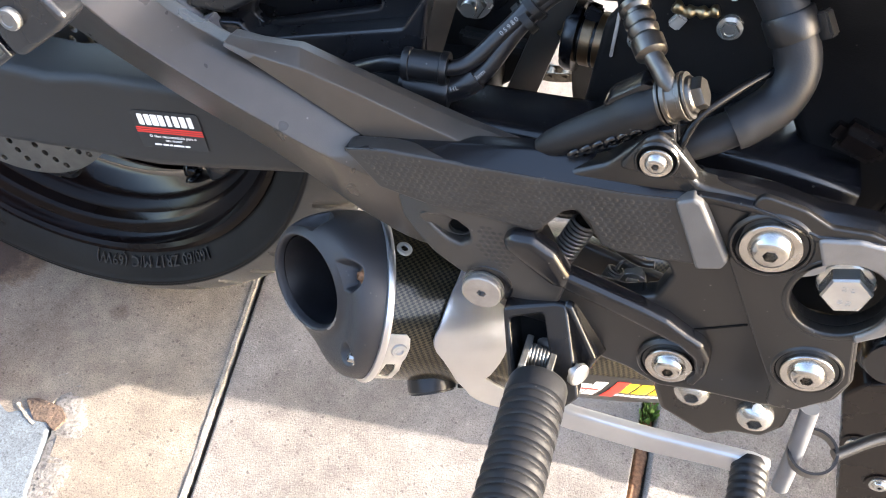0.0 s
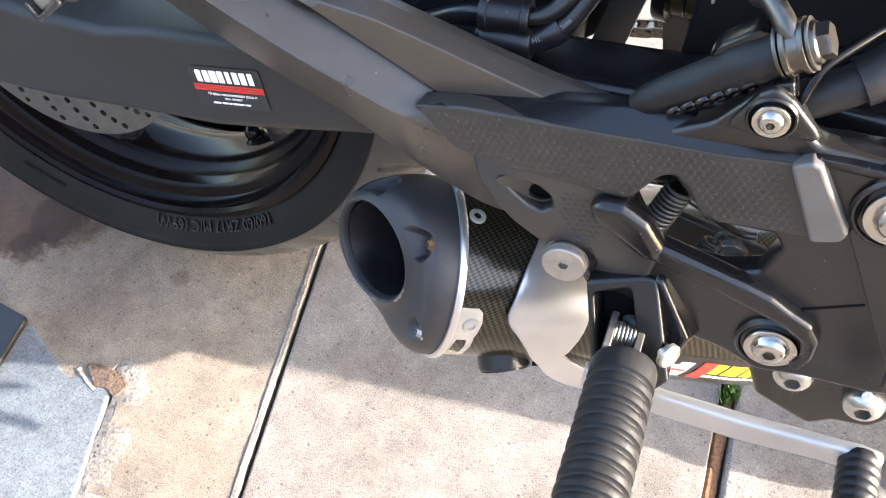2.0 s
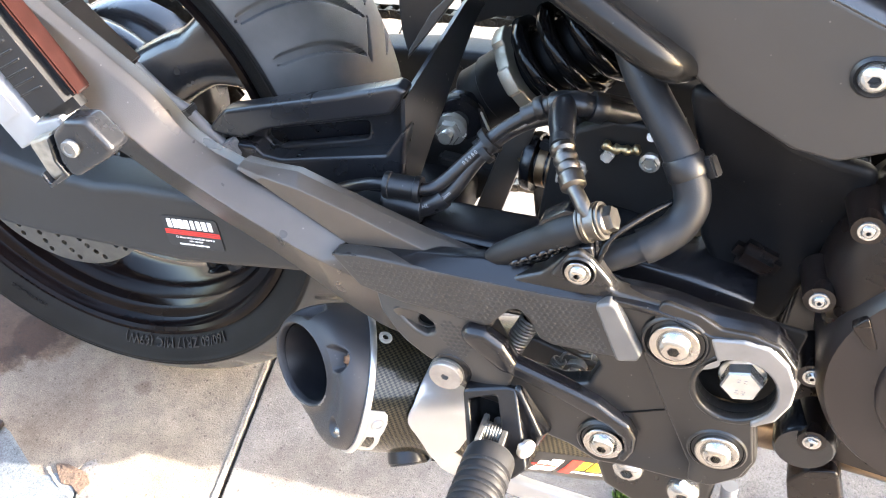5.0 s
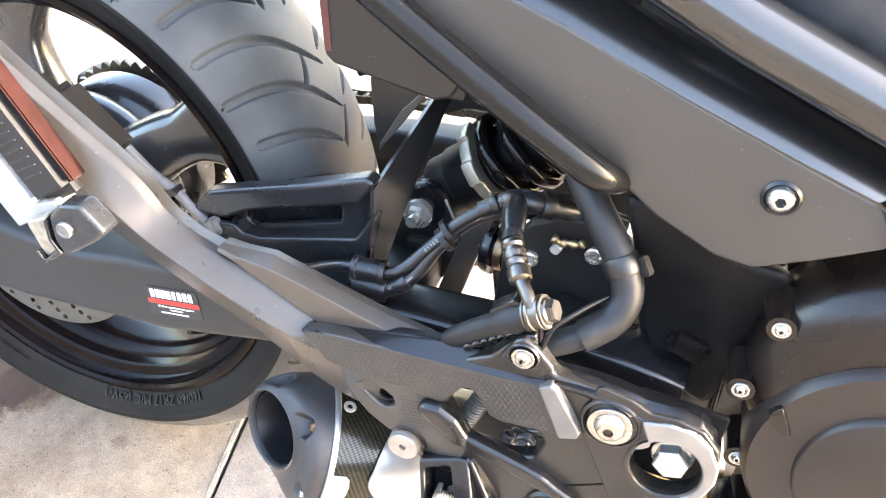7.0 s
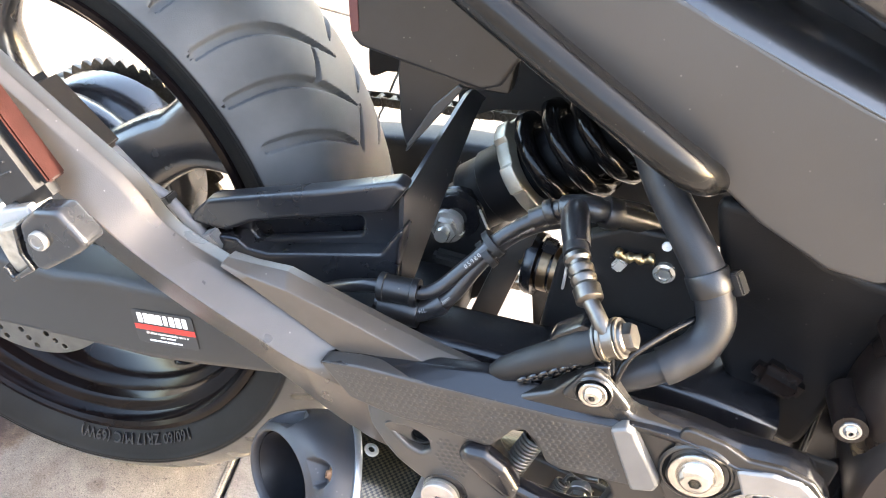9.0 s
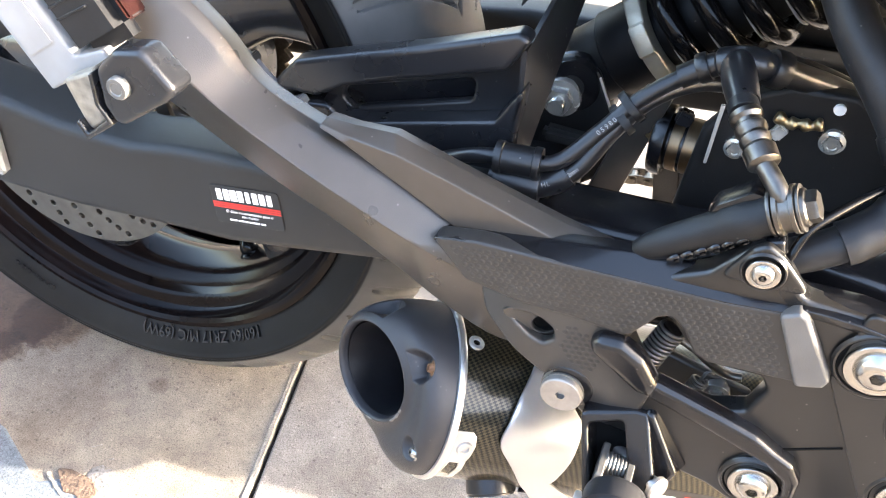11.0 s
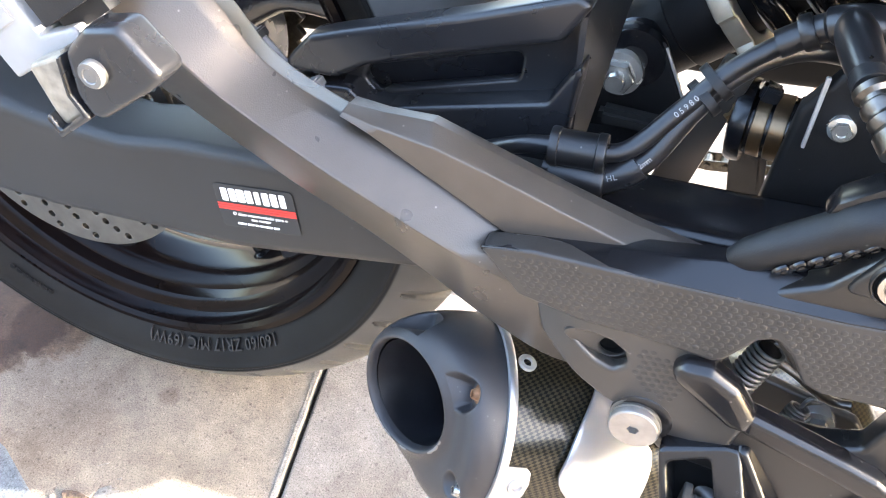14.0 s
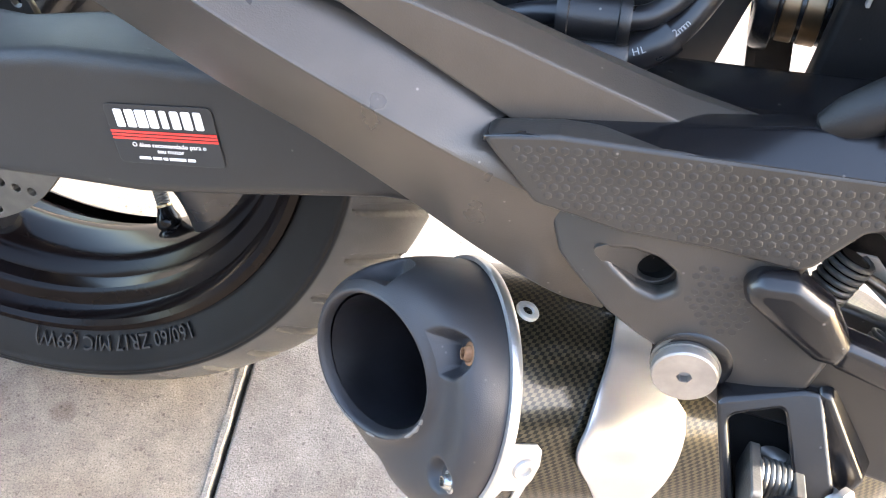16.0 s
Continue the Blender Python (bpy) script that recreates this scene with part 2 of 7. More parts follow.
def concrete(name, base, dark, stain=None, pits=1.0, patches=(), relief=0.34, grit=700):
    """Washed concrete: pale paste, sand grains with painted highlights, dark pits, broad damp and dirt patches."""
    m, n, l, p = node_mat(name)
    tc = n.new("ShaderNodeTexCoord")

    def noise_at(scale, detail=5, rough=0.55):
        t = n.new("ShaderNodeTexNoise")
        t.inputs["Scale"].default_value, t.inputs["Detail"].default_value, t.inputs["Roughness"].default_value = scale, detail, rough
        l.new(tc.outputs["Object"], t.inputs[0])
        return t.outputs[0]

    def ramp(src, p0, c0, p1, c1):
        r = n.new("ShaderNodeValToRGB")
        r.color_ramp.elements[0].position, r.color_ramp.elements[1].position = p0, p1
        r.color_ramp.elements[0].color, r.color_ramp.elements[1].color = (*c0, 1), (*c1, 1)
        l.new(src, r.inputs[0])
        return r.outputs[0]

    def mixed(fac, a, b, mode="MIX"):
        x = n.new("ShaderNodeMix")
        x.data_type, x.blend_type = "RGBA", mode
        if hasattr(fac, "links"):
            l.new(fac, x.inputs[0])
        else:
            x.inputs[0].default_value = fac
        for k, v in ((6, a), (7, b)):
            if hasattr(v, "links"):
                l.new(v, x.inputs[k])
            else:
                x.inputs[k].default_value = (*v, 1)
        return x.outputs[2]

    broad = ramp(noise_at(7, 7, 0.62), 0.36, dark, 0.60, base)
    grain = noise_at(grit, 3, 0.62)
    sand = ramp(grain, 0.34, (0.58, 0.55, 0.52), 0.47, (1.0, 1.0, 1.0))
    # raised grains painted lighter, for the light they catch
    light = ramp(grain, 0.53, (1.0, 1.0, 1.0), 0.66, (1.30, 1.30, 1.30))
    cloud = ramp(noise_at(38, 6, 0.7), 0.36, (0.80, 0.79, 0.79), 0.64, (1.12, 1.12, 1.11))
    col = mixed(1.0, mixed(1.0, mixed(1.0, broad, cloud, "MULTIPLY"), sand, "MULTIPLY"), light, "MULTIPLY")
    lump = noise_at(210, 3, 0.6)
    col = mixed(1.0, col, ramp(lump, 0.30, (0.66, 0.64, 0.62), 0.40, (1, 1, 1)), "MULTIPLY")
    col = mixed(1.0, col, ramp(lump, 0.60, (1, 1, 1), 0.70, (1.35, 1.35, 1.33)), "MULTIPLY")
    vor = n.new("ShaderNodeTexVoronoi")
    vor.inputs["Scale"].default_value = 330
    l.new(tc.outputs["Object"], vor.inputs[0])
    pit = ramp(vor.outputs[0], 0.10, (0.35, 0.33, 0.30), 0.20, (1, 1, 1))
    col = mixed(0.55 * pits, col, pit, "MULTIPLY")
    hole = n.new("ShaderNodeTexVoronoi")      # sparse open air holes, their inner shade painted dark
    hole.inputs["Scale"].default_value = 80
    l.new(tc.outputs["Object"], hole.inputs[0])
    deep = ramp(hole.outputs[0], 0.07, (0.22, 0.20, 0.18), 0.15, (1, 1, 1))
    col = mixed(0.5 * pits, col, deep, "MULTIPLY")
    if stain:
        col = mixed(ramp(noise_at(11, 7, 0.62), 0.50, (0, 0, 0), 0.60, (1, 1, 1)), col, stain)
    for cx, cy, rad, soft, tint in patches:      # damp or stained spots with a ragged outline
        off = n.new("ShaderNodeVectorMath")
        off.operation = "SUBTRACT"
        off.inputs[1].default_value = (cx, cy, 0)
        l.new(tc.outputs["Object"], off.inputs[0])
        far = n.new("ShaderNodeVectorMath")
        far.operation = "LENGTH"
        l.new(off.outputs[0], far.inputs[0])
        rag = n.new("ShaderNodeMath")
        rag.operation, rag.inputs[1].default_value = "MULTIPLY_ADD", rad * 1.5
        l.new(noise_at(0.7 / rad + 14, 8, 0.68), rag.inputs[0])
        l.new(far.outputs["Value"], rag.inputs[2])
        edge = ramp(rag.outputs[0], 0.0, (1, 1, 1), 1.0, (0, 0, 0))
        er = edge.node.color_ramp
        er.elements[0].position, er.elements[1].position = rad * 1.75 - soft, rad * 1.75 + soft
        col = mixed(edge, col, mixed(1.0, col, tint, "MULTIPLY"))
    l.new(col, p.inputs["Base Color"])
    h = n.new("ShaderNodeMath")
    h.operation = "ADD"
    l.new(grain, h.inputs[0])
    h2 = n.new("ShaderNodeMath")
    h2.operation, h2.inputs[1].default_value = "MULTIPLY_ADD", 1.0
    l.new(deep, h2.inputs[0])
    l.new(lump, h2.inputs[2])
    l.new(h2.outputs[0], h.inputs[1])
    b = n.new("ShaderNodeBump")
    b.inputs["Strength"].default_value, b.inputs["Distance"].default_value = relief, 0.0018
    l.new(h.outputs[0], b.inputs["Height"])
    l.new(b.outputs[0], p.inputs["Normal"])
    p.inputs["Roughness"].default_value = 0.82
    return m


M_CONC = concrete("washed_concrete", (0.202, 0.175, 0.144), (0.145, 0.120, 0.095), None, 1.0, ((-0.02, -0.055, 0.085, 0.03, (0.80, 0.80, 0.83)), (-0.17, -0.030, 0.085, 0.006, (0.36, 0.22, 0.16)), (-0.105, -0.035, 0.042, 0.004, (0.55, 0.40, 0.31)), (-0.125, -0.085, 0.020, 0.003, (0.48, 0.35, 0.27)), (-0.06, -0.12, 0.075, 0.02, (0.86, 0.82, 0.80)), (0.040, -0.062, 0.0095, 0.003, (0.70, 0.67, 0.64)), (0.115, -0.27, 0.012, 0.003, (0.72, 0.74, 0.78)), (0.09, -0.285, 0.010, 0.003, (0.72, 0.74, 0.78))))
M_CONC_B = concrete("grey_concrete", (0.182, 0.167, 0.155), (0.126, 0.111, 0.099), None, 1.0, (), 0.40, 700)
M_BLUE = concrete("blue_grey_concrete", (0.112, 0.132, 0.152), (0.088, 0.104, 0.122), None, 0.5, (), 0.14, 640)
M_EARTH = concrete("dark_joint_dirt", (0.06, 0.05, 0.04), (0.03, 0.026, 0.02))
M_ROUGH = concrete("rough_mortar", (0.215, 0.20, 0.182), (0.150, 0.135, 0.120), None, 1.0, (), 0.8, 330)
M_SOIL = concrete("brown_soil", (0.115, 0.075, 0.052), (0.062, 0.042, 0.030), None, 1.0, (), 0.9, 330)
M_LIP = concrete("pale_mortar", (0.225, 0.206, 0.182), (0.165, 0.147, 0.126), None, 0.3)


# ---- mesh helpers ----
def part(name, bm, mat, parent, label="", m=None, smooth=40):
    """Links a bmesh or mesh as one object under a thing or a part."""
    if isinstance(bm, bmesh.types.BMesh):
        me = bpy.data.meshes.new(name)
        bm.to_mesh(me)
        bm.free()
    else:
        me = bm
    if not me.materials:
        me.materials.append(mat)
    if smooth:
        me.polygons.foreach_set("use_smooth", [True] * len(me.polygons))
        me.set_sharp_from_angle(angle=radians(smooth))
    ob = new(name, me)
    ob.parent = parent
    if m is not None:
        ob.matrix_local = m
    if label:
        tagged(ob, label)
    return ob


def fillet(poly, r, n=4):
    """A closed outline with its corners rounded to radius r."""
    out = []
    for i, p in enumerate(poly):
        a, b, c = Vector(poly[i - 1]), Vector(p), Vector(poly[(i + 1) % len(poly)])
        u, v = (a - b), (c - b)
        lu, lv = u.length, v.length
        if lu < 1e-6 or lv < 1e-6:
            continue
        u, v = u / lu, v / lv
        ang = u.angle(v)
        d = min(r / max(math.tan(ang / 2), 1e-3), 0.45 * lu, 0.45 * lv)
        p0, p1 = b + u * d, b + v * d
        for k in range(n + 1):
            f = k / n
            out.append(tuple((p0 * (1 - f) + b * f) * (1 - f) + (b * (1 - f) + p1 * f) * f))
    return out


def slab_mesh(outlines, depth, bev):
    """A flat plate with holes and rounded edges, in its own x-y plane, depth deep along z (top at 0)."""
    cu = bpy.data.curves.new("outline", "CURVE")
    cu.dimensions, cu.fill_mode = "2D", "BOTH"
    bev = min(bev, depth * 0.45)
    cu.extrude, cu.bevel_depth, cu.bevel_resolution, cu.offset = depth / 2 - bev, bev, 4 if bev > 0.002 else 2, -bev
    for pts in outlines:
        s = cu.splines.new("POLY")
        s.points.add(len(pts) - 1)
        for q, (x, z) in zip(s.points, pts):
            q.co = (x, z, 0, 1)
        s.use_cyclic_u = True
    ob = bpy.data.objects.new("outline", cu)
    me = bpy.data.meshes.new_from_object(ob)
    bpy.data.objects.remove(ob)
    bpy.data.curves.remove(cu)
    me.transform(Matrix.Translation((0, 0, -depth / 2)))
    me.materials.clear()
    return me


def plate(name, outer, y, th, mat, parent, holes=(), bev=0.0015, r=0.004, label="", tilt=None):
    """A plate whose outer face lies at y, th thick inwards; outlines as (x, z)."""
    me = slab_mesh([fillet(outer, r)] + [fillet(h, min(r, 0.004)) for h in holes], th, bev)
    me.transform(Matrix.Translation((0, y, 0)) @ Matrix.Rotation(radians(90), 4, "X"))
    if tilt:
        for v in me.vertices:
            v.co.y += tilt(v.co.x, v.co.z)
    return part(name, me, mat, parent, label)


def gridded(ob, step):
    """Cuts a plate along x and z every step metres, so that it can be bent."""
    bm = bmesh.new()
    bm.from_mesh(ob.data)
    for axis in (0, 2):
        lo, hi = min(v.co[axis] for v in bm.verts), max(v.co[axis] for v in bm.verts)
        for k in range(1, int((hi - lo) / step)):
            co, no = [0, 0, 0], [0, 0, 0]
            co[axis], no[axis] = lo + step * k, 1
            bmesh.ops.bisect_plane(bm, geom=list(bm.verts) + list(bm.edges) + list(bm.faces), plane_co=co, plane_no=no)
    bm.to_mesh(ob.data)
    bm.free()
    ob.data.polygons.foreach_set("use_smooth", [True] * len(ob.data.polygons))
    ob.data.set_sharp_from_angle(angle=radians(40))


def circle_pts(cx, cz, r, n=24):
    return [(cx + r * math.cos(2 * math.pi * k / n), cz + r * math.sin(2 * math.pi * k / n)) for k in range(n)]


def loft(loops, caps=True, closed=True):
    """A skin over loops of equally many points."""
    bm = bmesh.new()
    rows = [[bm.verts.new(p) for p in lp] for lp in loops]
    n = len(rows[0])
    for a, b in zip(rows, rows[1:]):
        for k in range(n if closed else n - 1):
            bm.faces.new((a[k], a[(k + 1) % n], b[(k + 1) % n], b[k]))
    if caps and closed:
        bm.faces.new(rows[0][::-1])
        bm.faces.new(rows[-1])
    bmesh.ops.recalc_face_normals(bm, faces=bm.faces)
    return bm


def bevelled(bm, w, seg=2, deg=25):
    ed = [e for e in bm.edges if len(e.link_faces) == 2 and e.calc_face_angle(0) > radians(deg)]
    bmesh.ops.bevel(bm, geom=ed, offset=w, segments=seg, affect="EDGES", clamp_overlap=True, profile=0.6)
    return bm


def spline(pts, per=8):
    """A smooth line through the points."""
    P = [Vector(p) for p in pts]
    P = [P[0] * 2 - P[1]] + P + [P[-1] * 2 - P[-2]]
    out = []
    for i in range(1, len(P) - 2):
        for k in range(per):
            t = k / per
            a, b, c, d = P[i - 1 : i + 3]
            out.append(0.5 * (2 * b + (c - a) * t + (2 * a - 5 * b + 4 * c - d) * t * t + (3 * b - a - 3 * c + d) * t ** 3))
    return out + [P[-2]]


def tube(pts, radius, n=14, per=8, straight=False, scale=None):
    """A round bar along a line; radius a number or a function of 0..1."""
    P = [Vector(p) for p in pts] if straight else spline(pts, per)
    loops, side = [], None
    for i, p in enumerate(P):
        d = (P[min(i + 1, len(P) - 1)] - P[max(i - 1, 0)]).normalized()
        if side is None:
            side = d.orthogonal().normalized()
        side = (side - d * side.dot(d)).normalized()
        up = d.cross(side)
        r = radius(i / (len(P) - 1)) if callable(radius) else radius
        loops.append([p + r * (math.cos(a) * side + math.sin(a) * up) for a in (2 * math.pi * k / n for k in range(n))])
    return loft(loops)


def lathe(profile, n=48, sx=1.0, close=False):
    """A turned shape about local z from (radius, height) pairs, with a UV map in metres."""
    bm = bmesh.new()
    uv = bm.loops.layers.uv.new("UVMap")
    rows = [[bm.verts.new((max(r, 1e-5) * math.cos(2 * math.pi * k / n) * sx, max(r, 1e-5) * math.sin(2 * math.pi * k / n), h)) for k in range(n)] for r, h in profile]
    rm = max(r for r, h in profile)
    pairs = list(zip(range(len(rows)), range(1, len(rows))))
    if close:
        pairs.append((len(rows) - 1, 0))
    for i, j in pairs:
        for k in range(n):
            f = bm.faces.new((rows[i][k], rows[i][(k + 1) % n], rows[j][(k + 1) % n], rows[j][k]))
            for lp, (kk, rr) in zip(f.loops, ((k, i), (k + 1, i), (k + 1, j), (k, j))):
                lp[uv].uv = (kk / n * 2 * math.pi * rm, profile[rr][1])
    bmesh.ops.recalc_face_normals(bm, faces=bm.faces)
    return bm


def aim(loc, axis, spin=0.0):
    """The pose whose local z points along axis."""
    q = Vector(axis).to_track_quat("Z", "Y").to_matrix().to_4x4()
    return Matrix.Translation(loc) @ q @ Matrix.Rotation(radians(spin), 4, "Z")


def box_bm(size, bev=0.002, seg=2):
    bm = bmesh.new()
    bmesh.ops.create_cube(bm, size=1)
    bmesh.ops.scale(bm, vec=size, verts=bm.verts)
    bmesh.ops.bevel(bm, geom=list(bm.edges), offset=bev, segments=seg, affect="EDGES")
    return bm


def join(*bms):
    out = bmesh.new()
    for b in bms:
        me = bpy.data.meshes.new("tmp")
        b.to_mesh(me)
        b.free()
        out.from_mesh(me)
        bpy.data.meshes.remove(me)
    return out


def moved(bm, m):
    bmesh.ops.transform(bm, matrix=m, verts=bm.verts)
    return bm


# ---- ground ----
def poly_slab(name, corners, top, depth, mat, parent, label="", bev=0.004, r=0.006):
    me = slab_mesh([fillet(corners, r)], depth, bev)
    me.transform(Matrix.Translation((0, 0, top)))
    return part(name, me, mat, parent, label)


bm = bmesh.new()
bmesh.ops.create_grid(bm, x_segments=60, y_segments=60, size=400)
ground = part("ground", moved(bm, Matrix.Translation((0, 0, -0.016))), M_CONC, None, "weathered washed concrete yard, sunlit and dusty", smooth=0)
tagged(ground, category="ground", kind="structure")
pavement = tagged(part("pavement", moved(box_bm((2.69, 2.69, 0.01), 0.002), pose(0.15, 0.25, -0.0187)), M_EARTH, None,
                       "cast concrete slabs with dark open joints"), category="pavement", kind="structure")
# joint lines run nearly square to the motorcycle
poly_slab("slab", [(0.045, -0.155), (0.093, -0.36), (0.35, -1.1), (0.193 + 0.14, -1.1), (0.1905, -0.2), (0.155, 0.014), (-0.01, 1.0), (-1.2, 1.0), (-1.2, -0.2), (0.03, -0.2), (0.036, -0.165)], 0.0, 0.03, M_CONC, pavement, "beige washed concrete slab, damp patches", 0.0012)
poly_slab("slab", [(0.1626, 0.014), (0.1983, -0.2), (0.3485, -1.1), (0.60, -1.1), (0.579, -0.076), (0.576, 0.016), (0.55, 1.0), (0.0, 1.0)], 0.0, 0.03, M_CONC_B, pavement, "grey washed concrete slab", 0.002)
poly_slab("slab", [(0.591, 0.016), (0.595, -0.076), (0.62, -1.1), (1.5, -1.1), (1.5, 1.0), (0.565, 1.0)], -0.001, 0.03, M_CONC_B, pavement)
poly_slab("slab", [(0.038, -0.17), (0.072, -0.29), (0.30, -1.1), (-1.2, -1.1), (-1.2, -0.12), (-0.11, -0.148), (-0.06, -0.162), (0.0, -0.195)], 0.001, 0.03, M_BLUE, pavement, "blue-grey painted concrete slab, worn at its edge")
poly_slab("slab", [(-1.2, 1.01), (1.5, 1.01), (1.5, 1.6), (-1.2, 1.6)], -0.001, 0.03, M_CONC, pavement)
# an unseen plain wall added behind the camera, to darken reflections from that side
M_PLASTER = surf("grey_plaster", (0.20, 0.188, 0.178), 0.85, 0.0, 0.15, 3, 0.3, 300)
wall = tagged(part("unseen_wall", moved(box_bm((7.0, 0.15, 1.2), 0.01), pose(0.3, -1.90, 0.6)), M_PLASTER, None, "plain grey wall, unseen, added behind the camera to darken reflections"), category="wall", kind="structure")
random.seed(3)


def ribbon(a, b, width, top, depth, jitter, mat, name, label):
    """A thin uneven strip of mortar along a joint, its edges worn at several scales."""
    a, b = Vector(a), Vector(b)
    d = (b - a).normalized()
    s = Vector((-d.y, d.x))
    n = max(8, int((b - a).length / 0.0016))

    def worn(p, seed):
        q = Vector((p.x, p.y, seed))
        return jitter * (1.3 * noise.noise(q * 45) + 0.8 * noise.noise(q * 170) + 0.5 * noise.noise(q * 420))

    loops = []
    for k in range(n + 1):
        p = a.lerp(b, k / n)
        w0, w1, h = width * 0.5 + worn(p, 1.0), width * 0.5 + worn(p, 5.0), top + 0.5 * worn(p, 9.0)
        q0, q1 = p - s * w0, p + s * w1
        m0, m1 = p - s * w0 * 0.6, p + s * w1 * 0.6
        h0, h1 = h + 0.4 * worn(p, 13.0), h + 0.4 * worn(p, 17.0)
        loops.append([(q0.x, q0.y, -depth), (q0.x, q0.y, h - 0.0018), (m0.x, m0.y, h0), (p.x, p.y, h), (m1.x, m1.y, h1), (q1.x, q1.y, h - 0.0018), (q1.x, q1.y, -depth)])
    return part(name, loft(loops), mat, pavement, label)


ribbon((0.0, 1.0), (0.1555, 0.010), 0.0065, 0.0011, 0.02, 0.0009, M_LIP, "mortar_lip", "pale worn mortar edge along the joint")
ribbon((0.1545, 0.016), (0.1915, -0.2), 0.0065, 0.0011, 0.02, 0.0009, M_LIP, "mortar_lip", "pale worn mortar edge along the joint")
ribbon((0.1915, -0.2), (0.335, -1.05), 0.0065, 0.0011, 0.02, 0.0009, M_LIP, "mortar_lip", "pale worn mortar edge along the joint")
ribbon((0.55, 1.0), (0.584, 0.02), 0.011, -0.006, 0.02, 0.001, M_RUST, "wooden_strip", "rotten brown wooden strip in the joint")
ribbon((0.584, 0.02), (0.606, -1.0), 0.011, -0.006, 0.02, 0.001, M_RUST, "wooden_strip", "rotten brown wooden strip in the joint")
ribbon((0.030, -0.140), (0.070, -0.190), 0.030, -0.0002, 0.02, 0.0024, M_ROUGH, "mortar_band", "rough cracked mortar band beside the painted slab")
ribbon((0.062, -0.182), (0.086, -0.29), 0.034, 0.0002, 0.02, 0.0026, M_ROUGH, "mortar_band", "rough cracked mortar band beside the painted slab")
ribbon((0.086, -0.285), (0.150, -0.50), 0.036, 0.0002, 0.02, 0.0026, M_ROUGH, "mortar_band", "rough cracked mortar band beside the painted slab")
poly_slab("soil_patch", [(0.0075, -0.1777), (0.0220, -0.1735), (0.0454, -0.1748), (0.0577, -0.1848), (0.0518, -0.1992), (0.0400, -0.1935), (0.0283, -0.1954)], 0.0026, 0.004, M_SOIL, pavement, "brown soil in a broken corner of the slab", 0.0008, 0.004)
ribbon((0.004, -0.1850), (0.030, -0.199), 0.0045, 0.0016, 0.02, 0.0022, M_LIP, "mortar_lip", "pale splash of dried mortar")

# dark grey block lying on the blue-grey slab
tagged(poly_slab("rubber_block", [(-0.070, -0.158), (-0.125, -0.150), (-0.14, -0.24), (-0.062, -0.228)], 0.0085, 0.0075, M_PLASTIC, None, "dark grey flat rubber block lying on the concrete", 0.0015, 0.003), category="block")


def moss_tuft(x, y, n, seed):
    rnd = random.Random(seed)
    bm = bmesh.new()
    for _ in range(n):
        a, h, r = rnd.uniform(0, 6.28), rnd.uniform(0.004, 0.011), rnd.uniform(0, 0.008)
        cx, cy = x + r * math.cos(a), y + 1.6 * r * math.sin(a)
        t, w = rnd.uniform(0, 6.28), rnd.uniform(0.001, 0.0022)
        lean = Vector((math.cos(t), math.sin(t), 0)) * h * 0.6
        s = Vector((-math.sin(t), math.cos(t), 0)) * w
        b0 = Vector((cx, cy, -0.008))
        vs = [bm.verts.new(p) for p in (b0 - s, b0 + s, b0 + lean * 0.5 + s * 1.2 + Vector((0, 0, h * 0.8)), b0 + lean + Vector((0, 0, h + 0.004)), b0 + lean * 0.5 - s * 1.2 + Vector((0, 0, h * 0.8)))]
        bm.faces.new(vs)
    return tagged(part("moss_tuft", bm, M_GREEN, None, "small green weed tuft in the slab joint", smooth=0), category="weed", kind="stuff")


moss_tuft(0.584, 0.014, 70, 5)


# ---- the motorcycle, leaning on its side stand; x forward, y to its left, z up ----
LEAN_M = Matrix.Translation((-0.0044, 0.0091, 0.0025)) @ Matrix.Rotation(radians(-7.43), 4, "X")
moto = new("motorcycle")
moto.matrix_world = LEAN_M
tagged(moto, "black sport motorcycle leaning on its side stand on concrete slabs", "motorcycle")
AXLE = (0.0, 0.0, 0.3015)
TO_WHEEL = Matrix.Translation(AXLE) @ Matrix.Rotation(radians(90), 4, "X")     # local z points to the right side


# -- bolts --


def socket_head(r, hexr, dome=0.004, flange=0.0025, button=False):
    """A flanged button screw with a hexagon socket; local z outwards."""
    n = 36
    prof = [(r * 0.9, -0.006), (r, -0.001), (r, r * 0.07), (r * 0.97, r * 0.12), (r * 0.74, r * 0.13), (r * 0.69, r * 0.10), (r * 0.66, r * 0.15), (r * 0.63, flange + dome * 0.35), (r * 0.54, flange + dome * 0.8), (r * 0.42, flange + dome), (hexr * 1.2, flange + dome * 1.05)]
    if button:
        prof = [(r * 0.9, -0.006), (r, -0.001), (r, r * 0.10), (r * 0.97, r * 0.24), (r * 0.90, r * 0.38), (r * 0.80, r * 0.50), (r * 0.68, r * 0.59), (r * 0.56, flange + dome * 1.0), (hexr * 1.15, flange + dome * 1.05)]
    loops = [[(q * math.cos(2 * math.pi * k / n), q * math.sin(2 * math.pi * k / n), h) for k in range(n)] for q, h in prof]

    def hexp(rad, h):
        out = []
        for k in range(n):
            a = 2 * math.pi * k / n
            m = (a % (math.pi / 3)) - math.pi / 6
            q = rad * math.cos(math.pi / 6) / math.cos(m)
            out.append((q * math.cos(a), q * math.sin(a), h))
        return out
    loops += [hexp(hexr, flange + dome * 1.05), hexp(hexr * 0.96, flange - 0.002), hexp(hexr * 0.3, flange - 0.0028)]
    return loft(loops)


